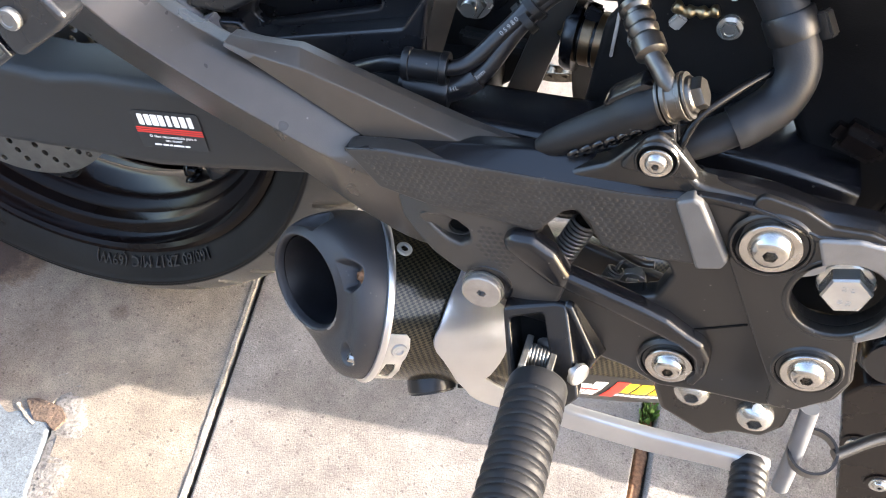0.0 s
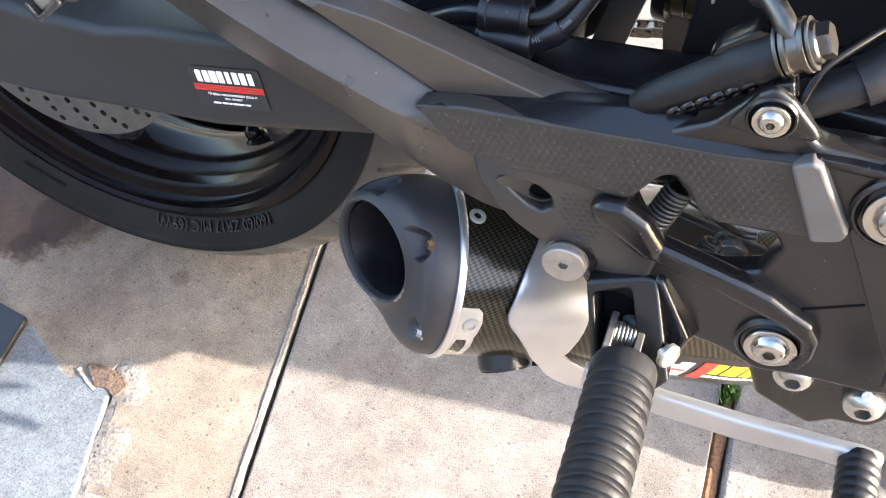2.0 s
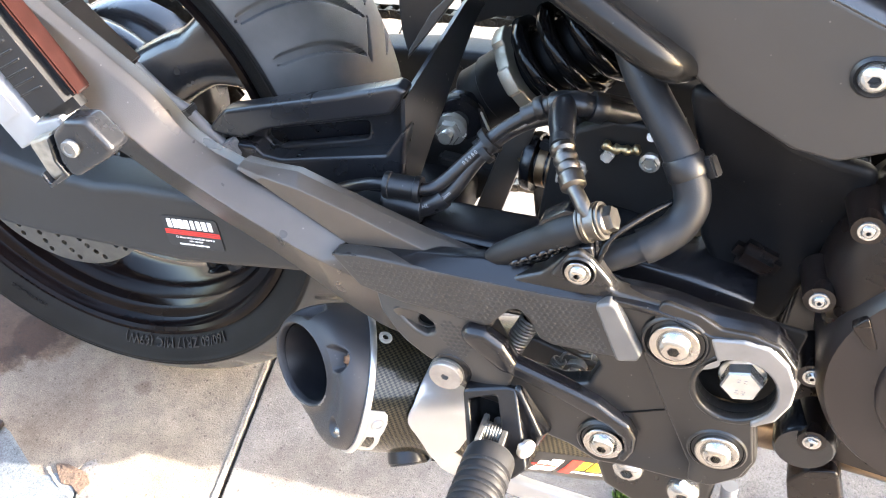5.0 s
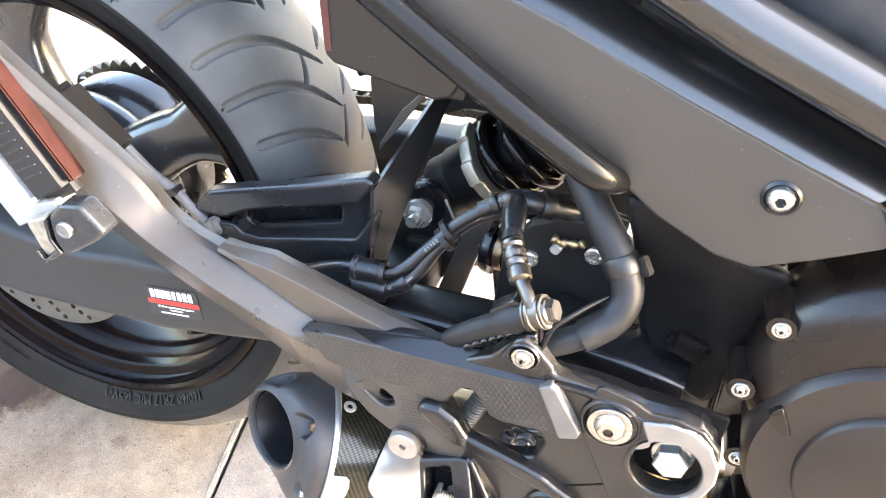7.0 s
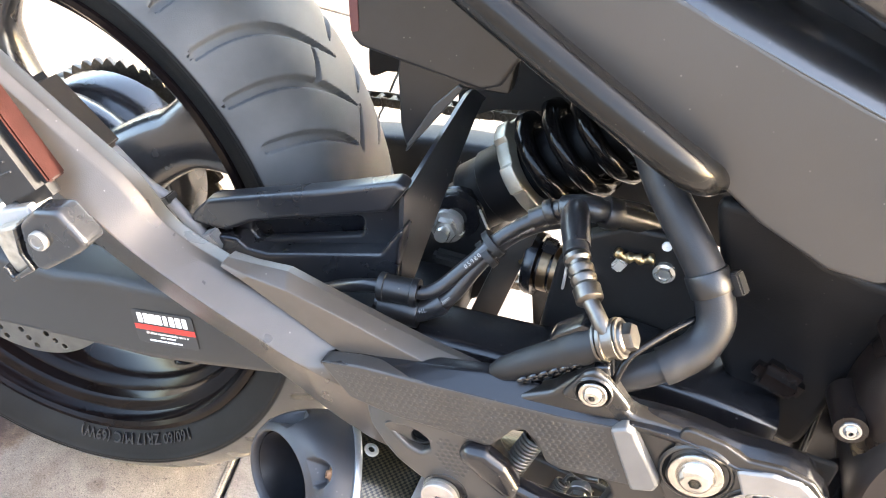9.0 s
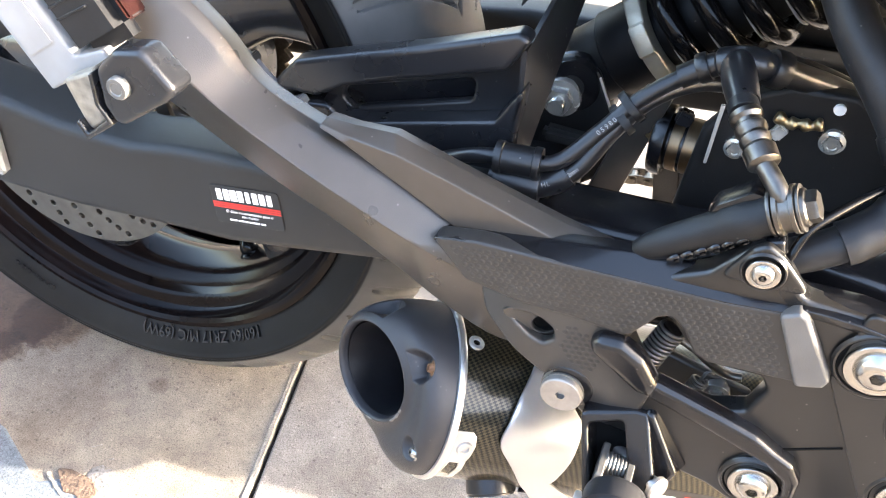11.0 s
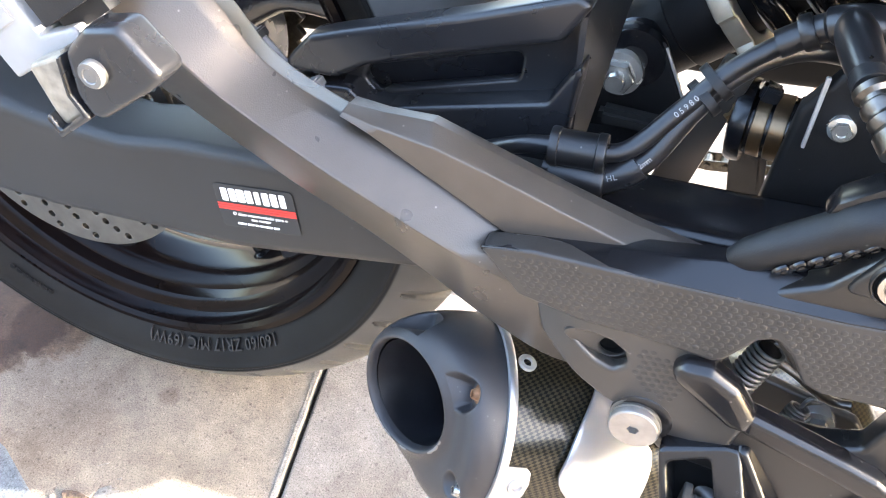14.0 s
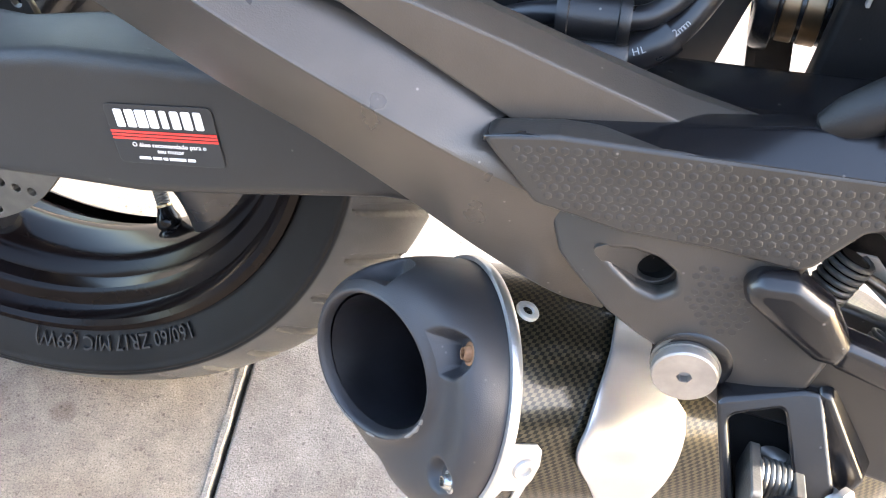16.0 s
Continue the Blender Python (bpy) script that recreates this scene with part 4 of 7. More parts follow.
plate("rib", [(0.4690, 0.3800), (0.5162, 0.3708), (0.5300, 0.3672), (0.5424, 0.3606), (0.5529, 0.3562), (0.5602, 0.3460), (0.5618, 0.3330), (0.5580, 0.3200), (0.5520, 0.3215), (0.5548, 0.3330), (0.5510, 0.3430), (0.5400, 0.3500), (0.5064, 0.3592), (0.4700, 0.3670)], -0.2178, 0.013, M_BLACK, hp, (), 0.0042, 0.005, "black raised rib that curls round the lower bolt")
plate("cover_seam", [(0.5400, 0.3536), (0.5706, 0.3733), (0.5700, 0.3744), (0.5392, 0.3547)], -0.2091, 0.002, M_SHADE, hp, (), 0.0002, 0.0002)
plate("bolt_lug", circle_pts(0.5415, 0.329, 0.0185, 32), -0.2108, 0.006, M_SATIN, hp, (), 0.0016, 0.001)
plate("lower_cover", [(0.540, 0.306), (0.5430, 0.2790), (0.5515, 0.2620), (0.5863, 0.2490), (0.5972, 0.2600), (0.6154, 0.2640), (0.6240, 0.2795), (0.6225, 0.300), (0.60, 0.318)], -0.193, 0.022, M_SATIN, hp, (), 0.004, 0.007)
plate("triangle_lug", [(0.4790, 0.4525), (0.4885, 0.4735), (0.4940, 0.4785), (0.5020, 0.4745), (0.5215, 0.4580)], -0.2112, 0.006, M_SATIN, hp, [], 0.0024, 0.004)
# the chamfer along the plate's upper front edge
part("top_chamfer", bevelled(loft([[(x, -0.2095, zl - 0.006), (x, -0.2118, zl), (x, -0.1985, zu), (x, -0.190, zu - 0.001), (x, -0.190, zl - 0.010)] for x, zl, zu in
     ((0.5190, 0.4510, 0.4530), (0.5300, 0.4522, 0.4548), (0.5450, 0.4527, 0.4562), (0.5585, 0.4512, 0.4560), (0.5700, 0.4482, 0.4545), (0.5790, 0.4456, 0.4530), (0.5900, 0.4485, 0.4545), (0.6040, 0.4512, 0.4552), (0.6140, 0.4498, 0.4535), (0.6240, 0.4425, 0.4470), (0.6310, 0.4335, 0.4370))]), 0.0012, 3, 14), M_BLACK, hp, "", smooth=35)
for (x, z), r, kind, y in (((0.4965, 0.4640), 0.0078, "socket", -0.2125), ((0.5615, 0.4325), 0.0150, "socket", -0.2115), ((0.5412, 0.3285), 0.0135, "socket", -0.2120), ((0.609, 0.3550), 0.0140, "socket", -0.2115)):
    # black disc painted for the shade round the bolt head
    part("recess_shade", lathe([(r * 0.3, 0.0), (r * 1.10, 0.0), (r * 1.17, 0.0006), (r * 1.19, 0.0004), (r * 1.20, 0.0)], 48), M_SHADE, hp, "", aim((x, y + 0.0013, z), (0, -1, 0)))
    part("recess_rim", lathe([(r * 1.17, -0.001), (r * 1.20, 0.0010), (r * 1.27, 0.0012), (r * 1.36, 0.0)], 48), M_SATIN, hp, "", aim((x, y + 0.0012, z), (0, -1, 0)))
    bolt((x, y - 0.0005, z), r, hp, kind)
END = [(0.3620, 0.3985), (0.3740, 0.3740), (0.3960, 0.3590), (0.4171, 0.3475), (0.4360, 0.3340), (0.4477, 0.3265), (0.4715, 0.3450), (0.4735, 0.3640), (0.4600, 0.3760), (0.4400, 0.3860), (0.4505, 0.3990), (0.4400, 0.4060), (0.3900, 0.4060)]
TEAR = [(0.3870, 0.3838), (0.3976, 0.3882), (0.4062, 0.3876), (0.4135, 0.3835), (0.4156, 0.3765), (0.4105, 0.3712), (0.4023, 0.3735), (0.3935, 0.3788)]
stay_end = plate("stay_end", END, -0.2100, 0.008, M_STAY, stay, [TEAR], 0.0026, 0.006, "broad end of the arm with a sunk hole")
gridded(stay_end, 0.006)
for v in stay_end.data.vertices:      # it runs out softly into the arm and rolls under at its lower edge
    v.co.y += 9.0 * max(0, 0.402 - v.co.x) ** 2 + 0.30 * max(0, 0.352 - v.co.z) * min(1, max(0, (0.455 - v.co.x) / 0.02))
plate("hole_ramp", [(0.3830, 0.3850), (0.3976, 0.3905), (0.4170, 0.3880), (0.4190, 0.3740), (0.4105, 0.3690), (0.3920, 0.3770)], -0.2095, 0.003, M_STAY, stay, [circle_pts(0.4080, 0.3788, 0.0066, 24)], 0.0003, 0.003, tilt=lambda x, z: 0.30 * (x - 0.386))
# black cup painted for the shade down the hole
part("hole_bottom", lathe([(0.0070, 0.0), (0.0062, -0.004), (0.0001, -0.0045)], 32), M_SHADE, stay, "", aim((0.4080, -0.2025, 0.3788), (0.29, -0.96, 0)))
bolt((0.4285, -0.2130, 0.3460), 0.0118, hp, "cap", mat=M_CAPSCREW, label="flat silver cap screw")
part("cap_shank", lathe([(0.004, 0), (0.0125, 0), (0.0127, 0.0008), (0.0118, 0.0012), (0.0118, 0.0030), (0.0124, 0.0034), (0.0112, 0.0042), (0.004, 0.0042)], 40), M_DULL, hp, "", aim((0.4287, -0.2100, 0.3460), (0, -1, 0)))
part("washer", lathe([(0.004, 0), (0.0145, 0), (0.0145, 0.0015), (0.0125, 0.003), (0.004, 0.003)], 40), M_BLACK, hp, "", aim((0.4305, -0.2085, 0.3465), (0, -1, 0)))
for x, z in ((0.5635, 0.2940), (0.6035, 0.2880)):
    bolt((x, -0.1955, z), 0.0112, hp, "button", mat=M_BOLT, label="domed steel screw with white paint mark")
    rnd = random.Random(int(x * 1000))
    bm = bmesh.new()
    bmesh.ops.create_icosphere(bm, subdivisions=2, radius=0.0030)
    for v in bm.verts:
        v.co *= 1 + rnd.uniform(-0.35, 0.35)
    part("paint_blob", bm, M_WHITE, hp, "", pose(x - 0.0010, -0.1985, z + 0.0100))
nut = bolt((0.6065, -0.196, 0.4110), 0.0124, hp, "flat", mat=M_FLANGE, spin=22, label="large zinc-plated pivot bolt head")
for q in (-0.0042, 0.0048):      # stamped grade marks
    part("stamped_mark", join(*[moved(box_bm((0.0022, 0.0004, 0.0004), 0.0001, 1), pose(w, q + d, 0.0112)) for w in (-0.0020, 0.0020) for d in (-0.0010, 0.0010)]), M_STEEL, hp, "", aim((0.6065, -0.196, 0.4110), (0, -1, 0), 8), smooth=0)
# black sheet added for the shade behind the pivot hole
plate("hole_shade", [(0.572, 0.378), (0.632, 0.378), (0.632, 0.450), (0.572, 0.450)], -0.1885, 0.004, M_SHADE, hp)

# -- heel pad --
pad_out = [(0.3395, 0.4190), (0.3640, 0.4255), (0.3936, 0.4290), (0.435, 0.4345), (0.4868, 0.4412), (0.511, 0.4462), (0.522, 0.4490), (0.546, 0.4145), (0.5300, 0.4075), (0.4925, 0.4010), (0.4840, 0.4030), (0.4750, 0.4160), (0.4670, 0.4215), (0.4610, 0.4180), (0.4520, 0.4015), (0.4480, 0.3985), (0.4194, 0.3985), (0.3911, 0.3960), (0.3620, 0.3985)]
pad = plate("heel_guard", pad_out, -0.2125, 0.012, M_PAD, moto, (), 0.0016, 0.0030, "charcoal moulded heel guard with hexagon texture")
part("top_edge", bevelled(loft([[(x, -0.2105, zt - 0.004), (x, -0.2127, zt), (x, -0.2000, zp), (x, -0.190, zp - 0.0005), (x, -0.190, zt - 0.014)] for x, zt, zp in
     ((0.3405, 0.4190, 0.4165), (0.352, 0.4225, 0.4215), (0.365, 0.4250, 0.4250), (0.394, 0.4285, 0.4310), (0.418, 0.4318, 0.4372), (0.435, 0.4340, 0.4420), (0.456, 0.4366, 0.4462), (0.487, 0.4408, 0.4502), (0.511, 0.4458, 0.4530), (0.521, 0.4502, 0.4538))]), 0.0016, 3, 12), M_BLACK, pad, smooth=30)
plate("end_cap", [(0.5108, 0.4462), (0.5185, 0.4515), (0.5230, 0.4500), (0.5455, 0.4185), (0.5440, 0.4130), (0.5325, 0.4080)], -0.2160, 0.010, M_TIP, pad, (), 0.0018, 0.003, "light grey end piece")


def inside(poly, x, y):
    c, j = False, len(poly) - 1
    for i in range(len(poly)):
        (xi, yi), (xj, yj) = poly[i], poly[j]
        if (yi > y) != (yj > y) and x < (xj - xi) * (y - yi) / (yj - yi) + xi:
            c = not c
        j = i
    return c


tex_area = [(0.347, 0.4190), (0.3640, 0.4228), (0.3936, 0.4262), (0.435, 0.4315), (0.4868, 0.4380), (0.508, 0.4415), (0.5265, 0.4095), (0.4935, 0.4040), (0.4860, 0.4060), (0.4765, 0.4185), (0.4670, 0.4245), (0.4590, 0.4205), (0.4500, 0.4040), (0.4460, 0.4010), (0.391, 0.3990), (0.366, 0.4010)]
low_area = [(0.4190, 0.3905), (0.4380, 0.3905), (0.4345, 0.3850), (0.4420, 0.3780), (0.4400, 0.3640), (0.4300, 0.3640), (0.4210, 0.3700), (0.4190, 0.3850)]
hexes = bmesh.new()
P = 0.0039
ax, az = Vector((0.972, 0.235)), Vector((-0.235, 0.972))
for i in range(-2, 60):
    for j in range(-20, 24):
        q = Vector((0.345, 0.405)) + ax * (i + 0.5 * (j % 2)) * P + az * j * P * 0.866
        up, low = inside(tex_area, q.x, q.y), inside(low_area, q.x, q.y)
        if up or low:
            y0 = -0.21245 if up else -0.20995
            ring = [[(q.x + rr * math.cos(k * math.pi / 3 + 0.76), y0 - h, q.y + rr * math.sin(k * math.pi / 3 + 0.76)) for k in range(6)] for rr, h in ((0.00165, 0.0), (0.0014, 0.00016), (0.0010, 0.00026), (0.0004, 0.0003))]
            vr = [[hexes.verts.new(p) for p in lp] for lp in ring]
            for a, b in zip(vr, vr[1:]):
                for k in range(6):
                    hexes.faces.new((a[k], a[(k + 1) % 6], b[(k + 1) % 6], b[k]))
            hexes.faces.new(vr[-1])
bmesh.ops.recalc_face_normals(hexes, faces=hexes.faces)
tagged(part("hexagon_texture", hexes, M_PAD, pad, smooth=50), kind="stuff")

# -- exhaust silencer --
EX_C, EX_A = Vector((0.346, -0.179, 0.267)), Vector((0.865, 0.458, -0.203)).normalized()
EX_U = (Vector((0, 0, 1)) - EX_A * EX_A.z).normalized()
EX_V = EX_A.cross(EX_U)
EX_M = Matrix((( EX_U.x, EX_V.x, EX_A.x, EX_C.x), (EX_U.y, EX_V.y, EX_A.y, EX_C.y), (EX_U.z, EX_V.z, EX_A.z, EX_C.z), (0, 0, 0, 1)))   # local z forward along the can


def on_can(s, deg, r):
    a = radians(deg)
    return EX_C + EX_A * s + r * (math.cos(a) * EX_U + math.sin(a) * EX_V)


silencer = part("silencer", lathe([(0.050, 0.0), (0.0555, 0.0), (0.0560, 0.004), (0.0563, 0.045), (0.0605, 0.11), (0.0665, 0.20), (0.066, 0.222), (0.050, 0.245), (0.030, 0.265), (0.024, 0.32)], 96), M_CARBON, moto, "short carbon-fibre silencer with black end cap", EX_M)
part("ring", lathe([(0.0565, -0.0008), (0.0582, -0.0004), (0.0586, 0.0012), (0.0586, 0.0030), (0.0582, 0.0040), (0.0560, 0.0044)], 96), M_ALU, silencer, "bright steel ring")
OP_C, OP_N = Vector((0.3112, -0.1970, 0.2834)), Vector((-0.4974, -0.8434, 0.1819)).normalized()
OP_U = (Vector((0, 0, 1)) - OP_N * OP_N.z).normalized()
OP_V = (-OP_N).cross(OP_U)
BORES = [(28.5, -0.0150, 0.0098), (98.0, -0.0125, 0.0080), (-29.0, -0.0300, 0.0110), (168.0, -0.0130, 0.0080)]      # screw counterbores along the can: degrees, floor, radius


def cap_mesh():
    n, m = 320, 130
    loops = []
    axes = [(EX_C + 0.0470 * (math.cos(radians(d)) * EX_U + math.sin(radians(d)) * EX_V), s, r) for d, s, r in BORES]
    for j in range(m + 1):
        t = j / m
        row = []
        for k in range(n):
            a = 2 * math.pi * k / n
            r0 = math.cos(a) * EX_U + math.sin(a) * EX_V
            r1 = math.cos(a) * OP_U + math.sin(a) * OP_V
            p0 = EX_C + 0.0562 * r0
            p1 = OP_C + 0.0345 * r1
            b0 = p0 - EX_A * 0.026 + r0 * 0.0015
            b1 = p1 + r1 * 0.0100 - OP_N * 0.0085
            p = p0 * (1 - t) ** 3 + b0 * 3 * t * (1 - t) ** 2 + b1 * 3 * t * t * (1 - t) + p1 * t ** 3
            for c, floor_s, rad in axes:
                d = p - c
                s = d.dot(EX_A)
                q = (d - EX_A * s).length
                if q < rad * 1.1 and s < floor_s and t < 0.88:
                    f = min(1, (rad * 1.1 - q) / (rad * 0.45))
                    p = p + EX_A * (floor_s - s) * f * f * (3 - 2 * f)
            row.append(p)
        loops.append(row)
    for r, d in ((0.0338, 0.0007), (0.0330, 0.0005), (0.0322, -0.0004), (0.0316, -0.0020), (0.0312, -0.0050)):
        loops.append([OP_C + OP_N * d + r * (math.cos(2 * math.pi * k / n) * OP_U + math.sin(2 * math.pi * k / n) * OP_V) for k in range(n)])
    return loft(loops, caps=False)


part("end_cap", cap_mesh(), M_CAP, silencer, "matt black coated end cap with scuffed lip", EX_M.inverted(), smooth=60)
rnd = random.Random(21)
for k in range(11):      # chipped paint along the outlet's lip
    a0, da = radians(rnd.uniform(95, 205)), rnd.uniform(0.03, 0.22)
    w = rnd.uniform(0.0003, 0.0010)
    lp = []
    for q in range(7):
        a = a0 + da * q / 6
        u = math.cos(a) * OP_U + math.sin(a) * OP_V
        f = w * math.sin(math.pi * (q + 0.4) / 6.8) * rnd.uniform(0.6, 1.2)
        c = OP_C + OP_N * 0.0009
        lp.append([c + u * (0.0342 + f) - OP_N * 0.0004, c + u * (0.0340 + f * 0.3) + OP_N * 0.0002, c + u * (0.0335 - f * 0.4), c + u * 0.0335 - OP_N * 0.001])
    part("chipped_paint", loft(lp), M_GREY, silencer, "", EX_M.inverted(), smooth=0)
bore = []
for r, d in ((0.0313, -0.0045), (0.0306, -0.012), (0.0290, -0.030), (0.027, -0.055), (0.001, -0.0555)):
    c = OP_C + OP_N * min(d, 0) * 0.55 + EX_A * (-d) * 0.6
    bore.append([c + r * (math.cos(2 * math.pi * k / 48) * OP_U + math.sin(2 * math.pi * k / 48) * OP_V) for k in range(48)])
part("outlet_bore", loft(bore, caps=False), M_SOOT, silencer, "sooty outlet bore", EX_M.inverted(), smooth=60)
for (deg, s0, rad), mt in zip(BORES[:2], (M_RUST, M_BOLT)):
    bolt((0, 0, 0), 0.0050, silencer, "dome", (0, 0, 1), mt).matrix_local = EX_M.inverted() @ aim(on_can(s0 + 0.0005, deg, 0.0490), -EX_A)
for s, d in ((0.0112, 9), (0.0125, 78)):
    p = on_can(s, d, 0.0560)
    nrm = (p - EX_C - EX_A * s).normalized()
    part("rivet", lathe([(0.0052, -0.002), (0.0052, 0.0004), (0.0046, 0.0012), (0.0026, 0.0014), (0.0022, -0.0004), (0.0001, -0.0004)], 28), M_PALE, silencer, "", EX_M.inverted() @ aim(p + nrm * (0.0012 if d > 50 else 0), nrm))


def can_r(s):
    return 0.0563 + 0.0042 * min(1, max(0, (s - 0.045) / 0.065)) + 0.0060 * min(1, max(0, (s - 0.11) / 0.09))


def wrap(name, rows, r, th, mat, label="", k=10):
    """A sheet bent round the can: rows of (degrees, rear edge, front edge)."""
    loops = []
    for deg, s0, s1 in rows:
        base = [r if s0 < 0.1 else can_r(s0 + (s1 - s0) * q / k) + r - 0.0560 for q in range(k + 1)]
        out = [on_can(s0 + (s1 - s0) * q / k, deg, base[q] + th) for q in range(k + 1)]
        inn = [on_can(s0 + (s1 - s0) * q / k, deg, base[q]) for q in range(k + 1)]
        loops.append(out + inn[::-1])
    bm = loft(loops)
    return part(name, bevelled(bm, 0.0009, 2, 50), mat, silencer, label, EX_M.inverted(), smooth=40)


wrap("rivet_tag", [(66, 0.0036, 0.0150), (69, 0.0036, 0.0180), (76, 0.0036, 0.0192), (84, 0.0036, 0.0185), (91, 0.0036, 0.0165)], 0.0561, 0.0012, M_PALE)
wrap("rivet_tag", [(91, 0.0036, 0.0070), (98, 0.0036, 0.0060), (106, 0.0036, 0.0060), (109, 0.0036, 0.0150), (112, 0.0036, 0.0150)], 0.0561, 0.0012, M_PALE)
wrap("rivet_tag", [(89, 0.0130, 0.0172), (98, 0.0140, 0.0178), (111, 0.0125, 0.0165)], 0.0561, 0.0012, M_PALE)
# silver shield that carries the can: wrapped over it, then straight down its side, with a tail below a notch
def shield_row(d, drop, s0, s1, k=12):
    """Across the shield at d degrees round the can, drop metres further down along the tangent."""
    a = radians(d)
    nrm, tan = math.cos(a) * EX_U + math.sin(a) * EX_V, -math.sin(a) * EX_U + math.cos(a) * EX_V
    rows = [[EX_C + EX_A * (s0 + (s1 - s0) * q / k) + nrm * h + tan * drop for q in range(k + 1)] for h in (0.0610, 0.0588)]
    return rows[0] + rows[1][::-1]


shield_rows = [(-10, 0, 0.062, 0.075), (10, 0, 0.0525, 0.0700), (26, 0, 0.0455, 0.0660), (34, 0, 0.0418, 0.0690), (41, 0, 0.0388, 0.0745), (50, 0, 0.0360, 0.0825), (58, 0, 0.0343, 0.0838), (64, 0, 0.0325, 0.0838), (68, 0, 0.0322, 0.0836), (72, 0, 0.0335, 0.0834), (76, 0, 0.0365, 0.0830), (82, 0, 0.0425, 0.0820),
               (86, 0.0, 0.0460, 0.0810), (86, 0.007, 0.0515, 0.0795), (86, 0.0112, 0.0545, 0.0770), (86, 0.0125, 0.0555, 0.0800), (86, 0.0160, 0.0585, 0.0850), (86, 0.0215, 0.0645, 0.0950), (86, 0.0290, 0.0715, 0.1120), (86, 0.0340, 0.0790, 0.1220), (86, 0.0385, 0.0890, 0.1300), (86, 0.0420, 0.1000, 0.1340)]
part("shield", bevelled(loft([shield_row(*row) for row in shield_rows]), 0.0009, 2, 50), M_SILVER, silencer, "brushed silver shield plate", EX_M.inverted(), smooth=50)
part("shield_lining", loft([shield_row(d, drop, s0 + 0.002, s1 - 0.001)[13:] + [on_can(s1 - 0.001, d, 0.0565), on_can(s0 + 0.002, d, 0.0565)] for d, drop, s0, s1 in shield_rows[4:12]]), M_BEIGE, silencer, "", EX_M.inverted())
# print on the can, the maker's mark as plain shapes
wrap("decal", [(86, 0.142, 0.236), (95, 0.142, 0.236), (104, 0.143, 0.236), (113, 0.144, 0.236), (122, 0.146, 0.236)], 0.0561, 0.0004, M_INK, "sticker with red, white and yellow shapes", k=14)
for s0, s1, d0, d1, slant, mt in ((0.1450, 0.1530, 95, 112, 0.003, M_WHITE), (0.1545, 0.1640, 92, 110, 0.003, M_WHITE), (0.1440, 0.1650, 99.5, 101.5, -0.002, M_RED), (0.1690, 0.1790, 90, 109, 0.004, M_RED), (0.1795, 0.1880, 91, 102, 0.003, M_YELLOW), (0.1900, 0.2020, 91, 102, 0.003, M_YELLOW), (0.2040, 0.2120, 91, 102, 0.003, M_YELLOW), (0.2140, 0.2220, 91, 102, 0.003, M_YELLOW)):
    wrap("decal_shape", [(d0, s0 + slant, s1 + slant), ((d0 + d1) / 2, s0 + slant * 0.5, s1 + slant * 0.5), (d1, s0, s1)], 0.0565 + (0.0003 if mt is M_RED else 0.0), 0.0002, mt, k=4)
for q in range(11):      # small print as plain bars
    wrap("small_print", [(104.5, 0.1800 + 0.0042 * q, 0.1830 + 0.0042 * q), (107.5, 0.1795 + 0.0042 * q, 0.1825 + 0.0042 * q)], 0.0565, 0.0002, M_WHITE, k=3)
part("inlet_stub", tube([on_can(0.048, 128, 0.035), on_can(0.050, 128, 0.055), on_can(0.051, 128, 0.0610), on_can(0.0515, 128, 0.0635)], lambda t: 0.0165 if t < 0.8 else 0.0155, 28, 4), M_SOOT, silencer, "dark pipe stub under the can", EX_M.inverted())
part("hanger_tab", bevelled(loft([[on_can(s, d, 0.058), on_can(s + 0.012, d, 0.058), on_can(s + 0.012, d, 0.061), on_can(s, d, 0.061)] for d, s in ((118, 0.066), (124, 0.068), (128, 0.078))]), 0.0005, 1, 40), M_SOOT, silencer, "", EX_M.inverted())
part("link_pipe", tube([on_can(0.26, 0, 0.0), on_can(0.33, 0, 0.0), (0.70, 0.02, 0.16), (0.85, 0.02, 0.17)], 0.025, 24, 6), M_COPPER, silencer, "heat-tinted exhaust pipe", EX_M.inverted())

# -- rider's footrest --
peg_dir = Vector((0.017, -1.0, 0.0)).normalized()
peg_m = aim((0.4740, -0.247, 0.3195), peg_dir)
peg_prof = [(0.006, -0.001), (0.0150, -0.001), (0.0163, 0.0), (0.0170, 0.002), (0.0172, 0.0120)]
for k in range(12):
    z = 0.0130 + k * 0.0086
    peg_prof += [(0.0172, z), (0.0155, z + 0.0007), (0.0150, z + 0.0016), (0.0155, z + 0.0025), (0.0170, z + 0.0034), (0.0174, z + 0.0050), (0.0174, z + 0.0066), (0.0172, z + 0.0080)]
peg_prof += [(0.0170, 0.118), (0.0150, 0.120), (0.001, 0.1205)]
footrest = part("footrest", lathe(peg_prof, 40), M_RUBBER, moto, "ribbed black rubber footrest on a forked bracket", peg_m, smooth=45)
INV = peg_m.inverted()


